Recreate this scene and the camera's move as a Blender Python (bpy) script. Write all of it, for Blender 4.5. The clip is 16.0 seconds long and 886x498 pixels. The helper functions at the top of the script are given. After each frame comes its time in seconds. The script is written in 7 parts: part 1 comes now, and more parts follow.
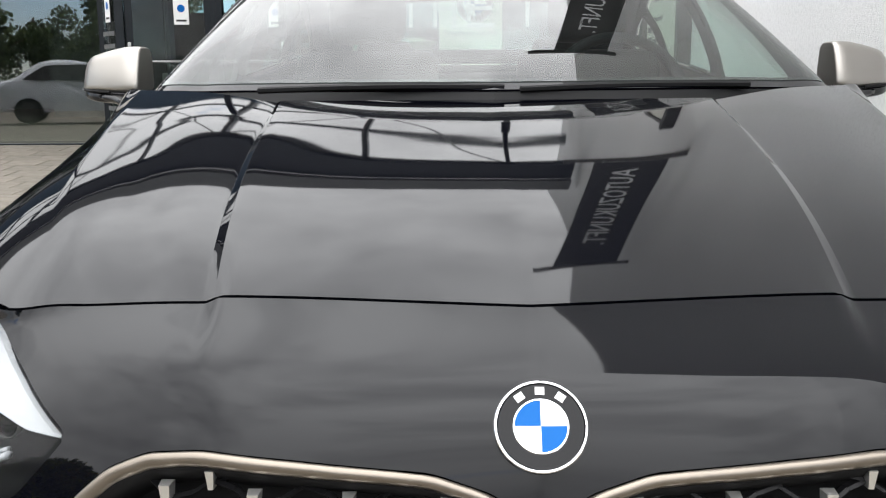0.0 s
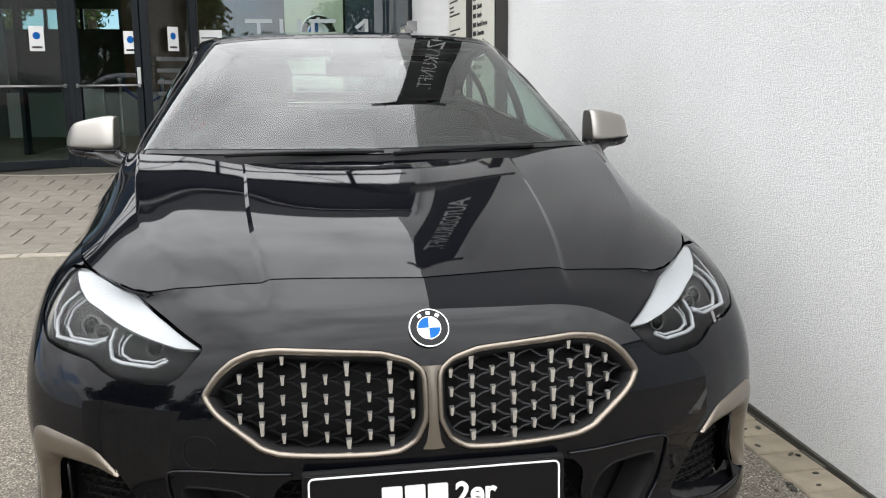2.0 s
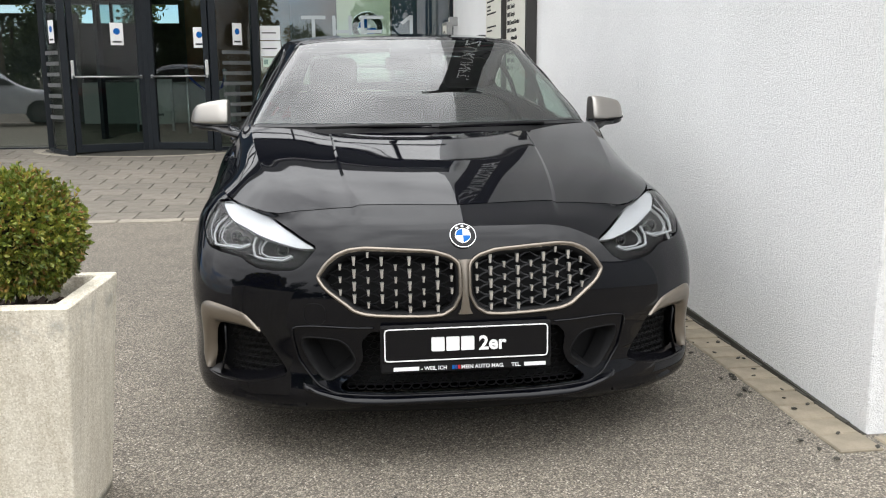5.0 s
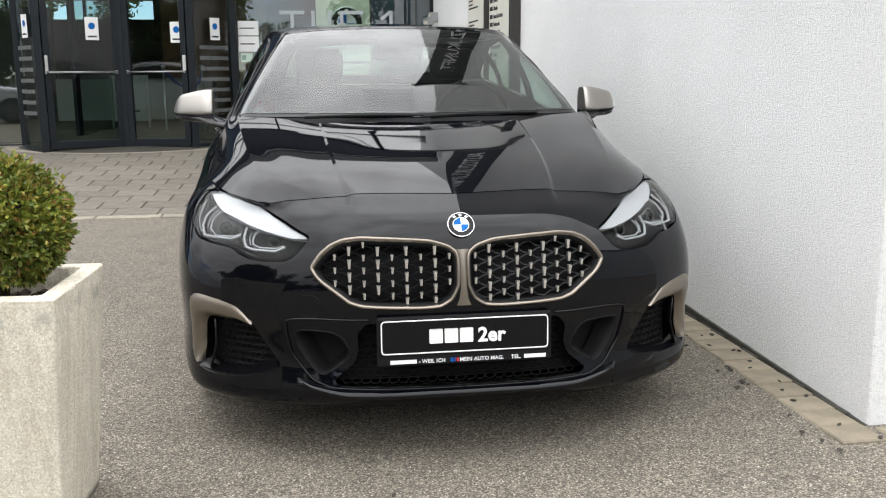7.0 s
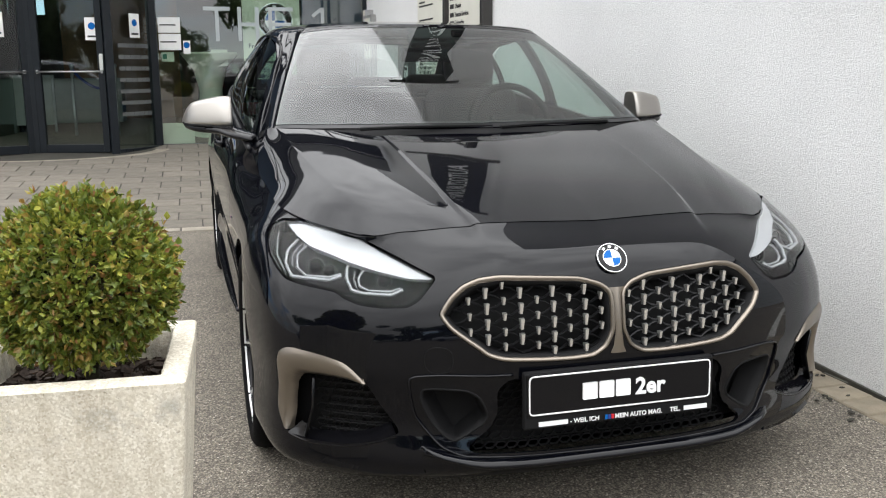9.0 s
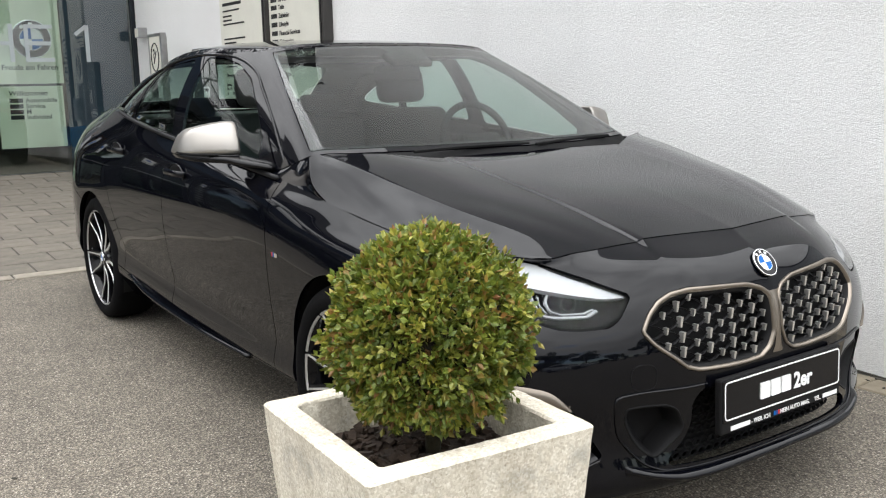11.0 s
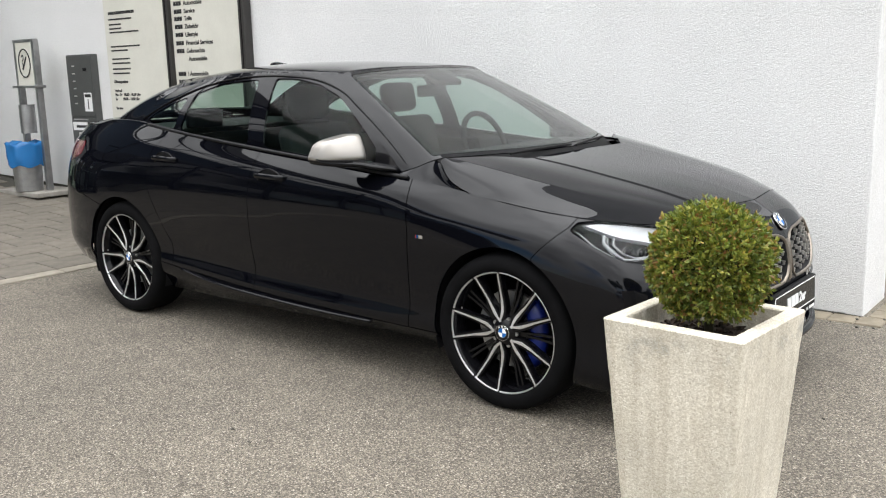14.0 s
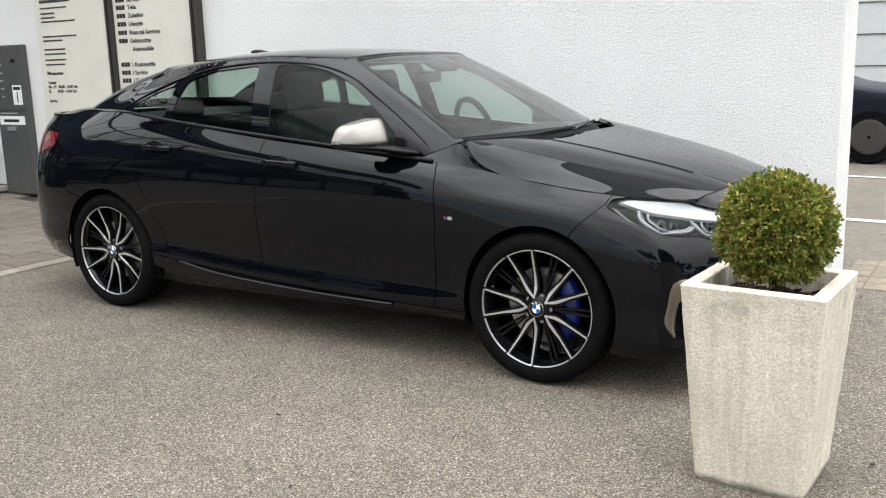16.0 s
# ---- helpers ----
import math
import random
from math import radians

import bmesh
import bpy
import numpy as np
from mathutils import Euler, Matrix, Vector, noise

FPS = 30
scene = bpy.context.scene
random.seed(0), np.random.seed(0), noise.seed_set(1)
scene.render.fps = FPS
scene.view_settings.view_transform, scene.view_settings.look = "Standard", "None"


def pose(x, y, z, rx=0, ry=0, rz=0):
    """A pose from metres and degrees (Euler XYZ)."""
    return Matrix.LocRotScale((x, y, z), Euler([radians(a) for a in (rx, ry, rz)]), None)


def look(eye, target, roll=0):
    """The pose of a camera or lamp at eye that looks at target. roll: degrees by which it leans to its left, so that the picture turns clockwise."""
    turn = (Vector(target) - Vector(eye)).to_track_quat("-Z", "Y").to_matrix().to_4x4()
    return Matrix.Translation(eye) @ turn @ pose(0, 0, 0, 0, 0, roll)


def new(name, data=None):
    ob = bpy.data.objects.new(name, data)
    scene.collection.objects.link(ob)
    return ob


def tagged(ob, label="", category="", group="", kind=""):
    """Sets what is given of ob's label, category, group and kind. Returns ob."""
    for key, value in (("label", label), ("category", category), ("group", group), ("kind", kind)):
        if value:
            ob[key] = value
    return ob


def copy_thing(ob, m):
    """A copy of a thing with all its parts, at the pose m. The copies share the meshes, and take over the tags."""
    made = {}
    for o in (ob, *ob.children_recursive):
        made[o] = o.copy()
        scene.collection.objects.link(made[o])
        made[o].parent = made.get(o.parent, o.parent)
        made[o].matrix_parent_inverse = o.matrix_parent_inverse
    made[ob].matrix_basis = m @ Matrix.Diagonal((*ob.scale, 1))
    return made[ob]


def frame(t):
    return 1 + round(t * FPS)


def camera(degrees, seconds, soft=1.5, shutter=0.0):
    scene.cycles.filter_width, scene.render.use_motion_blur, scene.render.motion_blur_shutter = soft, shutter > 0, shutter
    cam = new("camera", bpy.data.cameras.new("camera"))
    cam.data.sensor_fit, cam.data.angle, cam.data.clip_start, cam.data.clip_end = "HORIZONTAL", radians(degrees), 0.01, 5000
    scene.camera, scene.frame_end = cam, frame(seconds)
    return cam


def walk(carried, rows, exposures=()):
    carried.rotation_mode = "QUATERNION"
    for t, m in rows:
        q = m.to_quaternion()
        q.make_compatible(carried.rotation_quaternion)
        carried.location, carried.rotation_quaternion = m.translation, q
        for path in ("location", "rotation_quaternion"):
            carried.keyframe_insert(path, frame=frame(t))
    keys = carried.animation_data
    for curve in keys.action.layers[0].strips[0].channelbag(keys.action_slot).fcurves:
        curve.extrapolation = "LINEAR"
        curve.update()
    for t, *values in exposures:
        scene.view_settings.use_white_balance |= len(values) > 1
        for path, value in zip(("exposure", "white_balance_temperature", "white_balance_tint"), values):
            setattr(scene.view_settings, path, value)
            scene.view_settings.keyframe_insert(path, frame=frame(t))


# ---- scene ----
cam = camera(51.63, 16.0, soft=1.15)
PATH = [
    (0, -0.0616, -0.6654, 1.0343, 79.371, 0.426, 1.715),
    (0.5, -0.0872, -0.9147, 1.1344, 79.586, 0.465, -2.492),
    (1, -0.1229, -1.1507, 1.2017, 79.647, 0.476, -6.396),
    (1.5, -0.1510, -1.4101, 1.2273, 79.650, 0.507, -8.241),
    (2, -0.2366, -1.6697, 1.2200, 79.656, 0.476, -8.652),
    (2.5, -0.2986, -1.9323, 1.2119, 79.615, 0.481, -8.669),
    (3, -0.2950, -2.2006, 1.1995, 79.674, 0.391, -8.345),
    (3.5, -0.3259, -2.4148, 1.2121, 79.640, 0.311, -7.749),
    (4, -0.3690, -2.5953, 1.2215, 79.527, 0.347, -7.062),
    (4.5, -0.3713, -2.6447, 1.2347, 79.293, 0.360, -6.302),
    (5, -0.3549, -2.6503, 1.2254, 79.118, 0.433, -6.170),
    (7.5, -0.4667, -2.5050, 1.1807, 79.027, 0.308, -8.311),
    (8, -0.5846, -2.3101, 1.1945, 78.926, 0.225, -9.107),
    (8.5, -0.7514, -2.1581, 1.1939, 78.941, 0.227, -11.077),
    (9, -1.0041, -2.0047, 1.2080, 78.932, 0.318, -14.997),
    (9.5, -1.2464, -1.8280, 1.1854, 78.989, 0.436, -19.206),
    (10, -1.5132, -1.6679, 1.1977, 79.126, 0.385, -23.732),
    (10.2, -1.6147, -1.6334, 1.1834, 79.434, 0.590, -25.730),
    (12.3, -2.8327, -1.1550, 1.3204, 79.140, 1.187, -46.103),
    (12.5, -2.9375, -1.1651, 1.3229, 79.146, 1.193, -47.176),
    (13, -3.2207, -1.2029, 1.3361, 79.120, 1.259, -48.063),
    (13.5, -3.4704, -1.1888, 1.3620, 78.980, 1.441, -48.892),
    (14, -3.7150, -1.1949, 1.3738, 78.951, 1.499, -50.709),
    (14.5, -3.8993, -1.2075, 1.3706, 78.784, 1.708, -51.912),
    (15, -4.0417, -1.1307, 1.3711, 78.609, 1.804, -52.783),
    (15.5, -4.1632, -0.9727, 1.3713, 78.490, 1.793, -55.540),
    (16, -4.1240, -0.7664, 1.3454, 78.448, 1.688, -57.839),
]
walk(cam, [(t, pose(*p)) for t, *p in PATH], [(0, 0.84), (0.5, 0.56), (1.0, 0.32), (1.5, 0.52), (2.0, 0.72), (3.0, 0.70), (5, 0.65), (8, 0.67), (10, 0.69), (12.5, 0.68), (16, 0.71)])

# ---- world and light: a bright day with broken cloud ----
world = bpy.data.worlds.new("sky")
scene.world = world
world.use_nodes = True
wt = world.node_tree
sky = wt.nodes.new("ShaderNodeTexSky")
sky.sky_type, sky.sun_disc = "NISHITA", False
sky.sun_elevation, sky.sun_rotation = radians(48), radians(180)
sky.dust_density, sky.ozone_density, sky.altitude = 0.1, 3.0, 500
geo = wt.nodes.new("ShaderNodeTexCoord")
squash = wt.nodes.new("ShaderNodeMapping")
squash.inputs["Scale"].default_value = (1.0, 1.0, 2.4)
wt.links.new(geo.outputs["Generated"], squash.inputs[0])
cloud = wt.nodes.new("ShaderNodeTexNoise")
cloud.inputs["Scale"].default_value, cloud.inputs["Detail"].default_value, cloud.inputs["Roughness"].default_value = 2.3, 9, 0.58
wt.links.new(squash.outputs[0], cloud.inputs["Vector"])
cover = wt.nodes.new("ShaderNodeValToRGB")
cover.color_ramp.elements[0].position, cover.color_ramp.elements[1].position = 0.47, 0.60
up = wt.nodes.new("ShaderNodeSeparateXYZ")
wt.links.new(geo.outputs["Generated"], up.inputs[0])
closing = wt.nodes.new("ShaderNodeMath")
closing.operation = "MULTIPLY_ADD"
closing.inputs[1].default_value = 0.5
wt.links.new(up.outputs[2], closing.inputs[0])
wt.links.new(cloud.outputs[0], closing.inputs[2])
wt.links.new(closing.outputs[0], cover.inputs[0])
tone = wt.nodes.new("ShaderNodeValToRGB")
for e, (p, c) in zip(tone.color_ramp.elements, ((0.42, (6.85, 6.92, 7.02, 1)), (0.70, (3.5, 3.53, 3.62, 1)))):
    e.position, e.color = p, c
wt.links.new(cloud.outputs[0], tone.inputs[0])
both_skies = wt.nodes.new("ShaderNodeMixRGB")
wt.links.new(cover.outputs[0], both_skies.inputs[0])
clear = wt.nodes.new("ShaderNodeMixRGB")
clear.blend_type = "MULTIPLY"
clear.inputs[0].default_value, clear.inputs[2].default_value = 1.0, (0.74, 0.87, 1.0, 1)
wt.links.new(sky.outputs[0], clear.inputs[1])
wt.links.new(clear.outputs[0], both_skies.inputs[1])
wt.links.new(tone.outputs[0], both_skies.inputs[2])
# an overcast sky is brightest overhead
high = wt.nodes.new("ShaderNodeMapRange")
high.inputs["From Min"].default_value, high.inputs["From Max"].default_value = 0.0, 1.0
high.inputs["To Min"].default_value, high.inputs["To Max"].default_value = 0.70, 3.5
arch = wt.nodes.new("ShaderNodeMath")
arch.operation = "POWER"
arch.inputs[1].default_value = 1.6
wt.links.new(up.outputs[2], arch.inputs[0])
wt.links.new(arch.outputs[0], high.inputs["Value"])
dome = wt.nodes.new("ShaderNodeMixRGB")
dome.blend_type = "MULTIPLY"
dome.inputs[0].default_value = 1.0
wt.links.new(both_skies.outputs[0], dome.inputs[1])
wt.links.new(high.outputs[0], dome.inputs[2])
wt.links.new(dome.outputs[0], wt.nodes["Background"].inputs[0])
wt.nodes["Background"].inputs[1].default_value = 0.15
sun = new("sun", bpy.data.lights.new("sun", "SUN"))
sun.data.energy, sun.data.angle, sun.data.color = 0.6, radians(120), (1.0, 0.99, 0.98)
sun.matrix_world = look((-4, -7, 9), (0, 0, 0))

# ---- materials ----
def material(name, colour, rough=0.5, metal=0.0, coat=0.0):
    m = bpy.data.materials.new(name)
    m.use_nodes = True
    b = m.node_tree.nodes["Principled BSDF"]
    b.inputs["Base Color"].default_value = (*colour, 1)
    b.inputs["Roughness"].default_value = rough
    b.inputs["Metallic"].default_value = metal
    b.inputs["Coat Weight"].default_value = coat
    b.inputs["Coat Roughness"].default_value = 0.02
    return m


def nodes_of(m):
    nt = m.node_tree
    return nt, nt.nodes, nt.links, nt.nodes["Principled BSDF"]


def noise_node(nt, scale, detail=4.0, rough=0.6, space="Object", stretch=None):
    tc = nt.nodes.new("ShaderNodeTexCoord")
    n = nt.nodes.new("ShaderNodeTexNoise")
    n.inputs["Scale"].default_value, n.inputs["Detail"].default_value, n.inputs["Roughness"].default_value = scale, detail, rough
    src = tc.outputs[space]
    if stretch:
        mp = nt.nodes.new("ShaderNodeMapping")
        mp.inputs["Scale"].default_value = stretch
        nt.links.new(src, mp.inputs[0])
        src = mp.outputs[0]
    nt.links.new(src, n.inputs["Vector"])
    return n


def ramp(nt, src, stops):
    r = nt.nodes.new("ShaderNodeValToRGB")
    e = r.color_ramp.elements
    while len(e) < len(stops):
        e.new(0.5)
    for k, (p, c) in enumerate(stops):
        e[k].position, e[k].color = p, (*c, 1) if len(c) == 3 else (c[0], c[0], c[0], 1)
    nt.links.new(src, r.inputs[0])
    return r


def mixed(nt, kind, fac, a, b):
    m = nt.nodes.new("ShaderNodeMixRGB")
    m.blend_type = kind
    for sock, v in zip((0, 1, 2), (fac, a, b)):
        if isinstance(v, (int, float)):
            m.inputs[sock].default_value = v
        elif isinstance(v, tuple):
            m.inputs[sock].default_value = (*v, 1)
        else:
            nt.links.new(v, m.inputs[sock])
    return m.outputs[0]


def bumped(nt, height, strength, distance, b):
    n = nt.nodes.new("ShaderNodeBump")
    n.inputs["Strength"].default_value, n.inputs["Distance"].default_value = strength, distance
    nt.links.new(height, n.inputs["Height"])
    nt.links.new(n.outputs[0], b.inputs["Normal"])
    return n


def pane(name, tint, gloss=0.05, rough=0.0, steep=5.0):
    """A thin pane: tinted clear glass whose mirror gloss grows towards grazing view, from the given share."""
    m = bpy.data.materials.new(name)
    m.use_nodes = True
    nt = m.node_tree
    nt.nodes.remove(nt.nodes["Principled BSDF"])
    t, g, f, x = (nt.nodes.new(k) for k in ("ShaderNodeBsdfTransparent", "ShaderNodeBsdfGlossy", "ShaderNodeLayerWeight", "ShaderNodeMixShader"))
    power, grow = nt.nodes.new("ShaderNodeMath"), nt.nodes.new("ShaderNodeMath")
    power.operation, grow.operation = "POWER", "MULTIPLY_ADD"
    power.inputs[1].default_value = steep
    grow.inputs[1].default_value, grow.inputs[2].default_value = 1 - gloss, gloss
    t.inputs[0].default_value = (*tint, 1)
    g.inputs["Roughness"].default_value = rough
    g.inputs["Color"].default_value = (1, 1, 1, 1)
    nt.links.new(f.outputs["Facing"], power.inputs[0])
    nt.links.new(power.outputs[0], grow.inputs[0])
    nt.links.new(grow.outputs[0], x.inputs[0])
    nt.links.new(t.outputs[0], x.inputs[1])
    nt.links.new(g.outputs[0], x.inputs[2])
    nt.links.new(x.outputs[0], nt.nodes["Material Output"].inputs[0])
    return m


def aged(name, colour, rough=0.6, amount=0.25, scale=6.0, fine=90.0, bump=0.2, metal=0.0):
    """A plain material with blotches, grain and fine relief."""
    m = material(name, colour, rough, metal)
    nt, n, l, b = nodes_of(m)
    big, small = noise_node(nt, scale, 5), noise_node(nt, fine, 3)
    dark = tuple(c * (1 - amount) for c in colour)
    lite = tuple(min(1, c * (1 + amount * .5)) for c in colour)
    c1 = ramp(nt, big.outputs[0], [(0.35, dark), (0.65, lite)]).outputs[0]
    c2 = ramp(nt, small.outputs[0], [(0.3, (1 - amount * .6,) * 3), (0.7, (1.0,) * 3)]).outputs[0]
    l.new(mixed(nt, "MULTIPLY", 1.0, c1, c2), b.inputs["Base Color"])
    bumped(nt, small.outputs[0], bump, 0.003, b)
    return m


PAINT = material("black lacquer", (0.0018, 0.0020, 0.0034), 0.03)
MATT = material("matt black plastic", (0.005, 0.005, 0.0055), 0.7)
GLOSS = material("piano black plastic", (0.004, 0.004, 0.005), 0.12)
MATT.node_tree.nodes["Principled BSDF"].inputs["Specular IOR Level"].default_value = 0.2
for lacquer, shine in ((PAINT, 0.29), (GLOSS, 0.24)):
    lacquer.node_tree.nodes["Principled BSDF"].inputs["Specular IOR Level"].default_value = shine
PLASTIC = aged("grained black plastic", (0.007, 0.007, 0.008), 0.5)
PLASTIC.node_tree.nodes["Principled BSDF"].inputs["Specular IOR Level"].default_value = 0.25
RUBBER = aged("tyre rubber", (0.0055, 0.0055, 0.006), 0.8, 0.3, 12, 150, 0.3)
CHAMPAGNE = material("satin champagne metal", (0.235, 0.205, 0.172), 0.34, 0.9)
CAPMETAL = material("satin mirror cap metal", (0.36, 0.34, 0.315), 0.34, 0.9)
SATIN = material("satin silver", (0.72, 0.71, 0.69), 0.28, 0.85)
MACHINED = material("machined alloy", (0.74, 0.74, 0.74), 0.36, 0.9)
RIMEDGE = material("machined rim edge", (0.60, 0.60, 0.60), 0.36, 0.9)
CHROME = material("chrome", (0.85, 0.85, 0.86), 0.08, 1.0)
STEEL = aged("brushed steel", (0.42, 0.42, 0.42), 0.38, 0.2, 8, 200, 0.1, 0.9)
BLUE = material("badge blue", (0.002, 0.10, 0.36), 0.4)
BLUE.node_tree.nodes["Principled BSDF"].inputs["Specular IOR Level"].default_value = 0.15
NAVY = material("navy enamel", (0.02, 0.04, 0.2), 0.3)
RED = material("red enamel", (0.55, 0.02, 0.03), 0.3)
WHITE = material("white enamel", (0.8, 0.8, 0.8), 0.4)
CALIPER = material("blue caliper paint", (0.006, 0.017, 0.15), 0.3)
HOUSING = material("smoked lamp housing", (0.005, 0.005, 0.006), 0.35)
TUBE = material("pale light tube", (0.25, 0.26, 0.27), 0.25)
for dull, shine in ((HOUSING, .12), (RUBBER, .06)):
    dull.node_tree.nodes["Principled BSDF"].inputs["Specular IOR Level"].default_value = shine
LAMPWHITE = material("white lamp plastic", (0.36, 0.37, 0.385), 0.25, 0.0, 0.5)
RED_LAMP = material("red lamp lens", (0.13, 0.004, 0.008), 0.08, 0.0, 1.0)
CLOTH = aged("dark seat cloth", (0.011, 0.011, 0.012), 0.85)
LINING = material("grey roof lining", (0.14, 0.14, 0.14), 0.9)
GLASS = pane("tinted car glass", (0.66, 0.77, 0.73), 0.042, steep=4.0)
SIDEGLASS = pane("tinted side glass", (0.55, 0.68, 0.62), 0.014)
LAMP_GLASS = pane("clear lamp cover", (0.94, 0.95, 0.95), 0.012)


def asphalt():
    m = material("worn asphalt", (0.15, 0.145, 0.135), 0.88)
    nt, n, l, b = nodes_of(m)
    tc = n.new("ShaderNodeTexCoord")
    v1, v2 = n.new("ShaderNodeTexVoronoi"), n.new("ShaderNodeTexVoronoi")
    for v, s in ((v1, 165.0), (v2, 330.0)):
        v.inputs["Scale"].default_value = s
        l.new(tc.outputs["Object"], v.inputs["Vector"])
    big, mid = noise_node(nt, 0.55, 5), noise_node(nt, 5.0, 5)
    stone = ramp(nt, v1.outputs["Color"], [(0.15, (0.105, 0.095, 0.080)), (0.5, (0.215, 0.192, 0.162)), (0.8, (0.32, 0.29, 0.248)), (0.95, (0.53, 0.50, 0.45))]).outputs[0]
    fine = ramp(nt, v2.outputs["Color"], [(0.2, (0.62, 0.62, 0.62)), (0.8, (1.15, 1.14, 1.1))]).outputs[0]
    gap = ramp(nt, v1.outputs["Distance"], [(0.25, (1.0, 1.0, 1.0)), (0.75, (0.45, 0.44, 0.43))]).outputs[0]
    c = mixed(nt, "MULTIPLY", 1.0, mixed(nt, "MULTIPLY", 1.0, stone, fine), gap)
    c = mixed(nt, "MULTIPLY", 1.0, c, ramp(nt, big.outputs[0], [(0.3, (0.86, 0.85, 0.83)), (0.7, (1.12, 1.10, 1.06))]).outputs[0])
    c = mixed(nt, "MULTIPLY", 1.0, c, ramp(nt, mid.outputs[0], [(0.3, (0.88, 0.88, 0.88)), (0.7, (1.08, 1.08, 1.08))]).outputs[0])
    l.new(c, b.inputs["Base Color"])
    bumped(nt, v1.outputs["Distance"], 0.55, 0.004, b)
    return m


def plaster():
    m = material("rough white plaster", (0.78, 0.78, 0.77), 0.9)
    nt, n, l, b = nodes_of(m)
    g1, g2, big = noise_node(nt, 72, 6, 0.62), noise_node(nt, 190, 3, 0.6), noise_node(nt, 0.8, 5)
    c = ramp(nt, big.outputs[0], [(0.3, (0.75, 0.75, 0.745)), (0.7, (0.83, 0.83, 0.825))]).outputs[0]
    c = mixed(nt, "MULTIPLY", 1.0, c, ramp(nt, g1.outputs[0], [(0.3, (0.86, 0.86, 0.86)), (0.55, (1, 1, 1))]).outputs[0])
    l.new(c, b.inputs["Base Color"])
    h = n.new("ShaderNodeMath")
    h.operation = "ADD"
    l.new(g1.outputs[0], h.inputs[0])
    l.new(g2.outputs[0], h.inputs[1])
    bumped(nt, h.outputs[0], 0.85, 0.007, b)
    return m


def aggregate():
    m = material("exposed aggregate", (0.5, 0.45, 0.36), 0.9)
    nt, n, l, b = nodes_of(m)
    tc = n.new("ShaderNodeTexCoord")
    v1 = n.new("ShaderNodeTexVoronoi")
    v1.inputs["Scale"].default_value = 240
    l.new(tc.outputs["Object"], v1.inputs["Vector"])
    big, streak, fine = noise_node(nt, 4, 5), noise_node(nt, 14, 5, 0.6, "Object", (2.2, 2.2, 0.16)), noise_node(nt, 120, 4)
    c = ramp(nt, v1.outputs["Color"], [(0.1, (0.53, 0.485, 0.40)), (0.5, (0.65, 0.605, 0.515)), (0.9, (0.78, 0.745, 0.67))]).outputs[0]
    c = mixed(nt, "MULTIPLY", 1.0, c, ramp(nt, big.outputs[0], [(0.3, (0.84, 0.83, 0.80)), (0.7, (1.06, 1.05, 1.02))]).outputs[0])
    c = mixed(nt, "MULTIPLY", 1.0, c, ramp(nt, streak.outputs[0], [(0.38, (0.86, 0.845, 0.82)), (0.58, (1, 1, 1))]).outputs[0])
    c = mixed(nt, "MULTIPLY", 1.0, c, ramp(nt, fine.outputs[0], [(0.27, (0.5, 0.48, 0.44)), (0.36, (1, 1, 1))]).outputs[0])
    # a darker band of uneven height at the foot
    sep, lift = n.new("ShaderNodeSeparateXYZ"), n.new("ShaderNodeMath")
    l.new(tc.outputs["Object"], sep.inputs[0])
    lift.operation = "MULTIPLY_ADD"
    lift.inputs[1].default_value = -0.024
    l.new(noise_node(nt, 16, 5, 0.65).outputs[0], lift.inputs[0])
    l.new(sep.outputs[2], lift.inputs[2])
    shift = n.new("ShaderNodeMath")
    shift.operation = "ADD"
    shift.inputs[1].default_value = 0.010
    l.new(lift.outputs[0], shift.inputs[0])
    # grey weathering in patches under the rim
    near_rim = ramp(nt, sep.outputs[2], [(0.50, (0, 0, 0)), (0.575, (1, 1, 1)), (0.60, (1, 1, 1)), (0.635, (0, 0, 0))]).outputs[0]
    patches = ramp(nt, noise_node(nt, 11, 6, 0.7).outputs[0], [(0.50, (0, 0, 0)), (0.66, (0.6, 0.6, 0.6))]).outputs[0]
    c = mixed(nt, "MIX", mixed(nt, "MULTIPLY", 1.0, near_rim, patches), c, (0.24, 0.23, 0.20))
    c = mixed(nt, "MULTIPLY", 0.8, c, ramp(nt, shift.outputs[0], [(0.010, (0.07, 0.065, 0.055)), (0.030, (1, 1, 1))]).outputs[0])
    l.new(c, b.inputs["Base Color"])
    bumped(nt, fine.outputs[0], 0.6, 0.004, b)
    return m


def varied(name, colour, rough, spread, scale=9.0, fine=160.0, bump=0.25):
    """Alike pieces that differ a little from one another."""
    m = aged(name, colour, rough, 0.22, scale, fine, bump)
    nt, n, l, b = nodes_of(m)
    old = b.inputs["Base Color"].links[0].from_socket
    info = n.new("ShaderNodeObjectInfo")
    tone = ramp(nt, info.outputs["Random"], [(0.0, (1 - spread,) * 3), (1.0, (1 + spread * .5,) * 3)]).outputs[0]
    l.new(mixed(nt, "MULTIPLY", 1.0, old, tone), b.inputs["Base Color"])
    return m


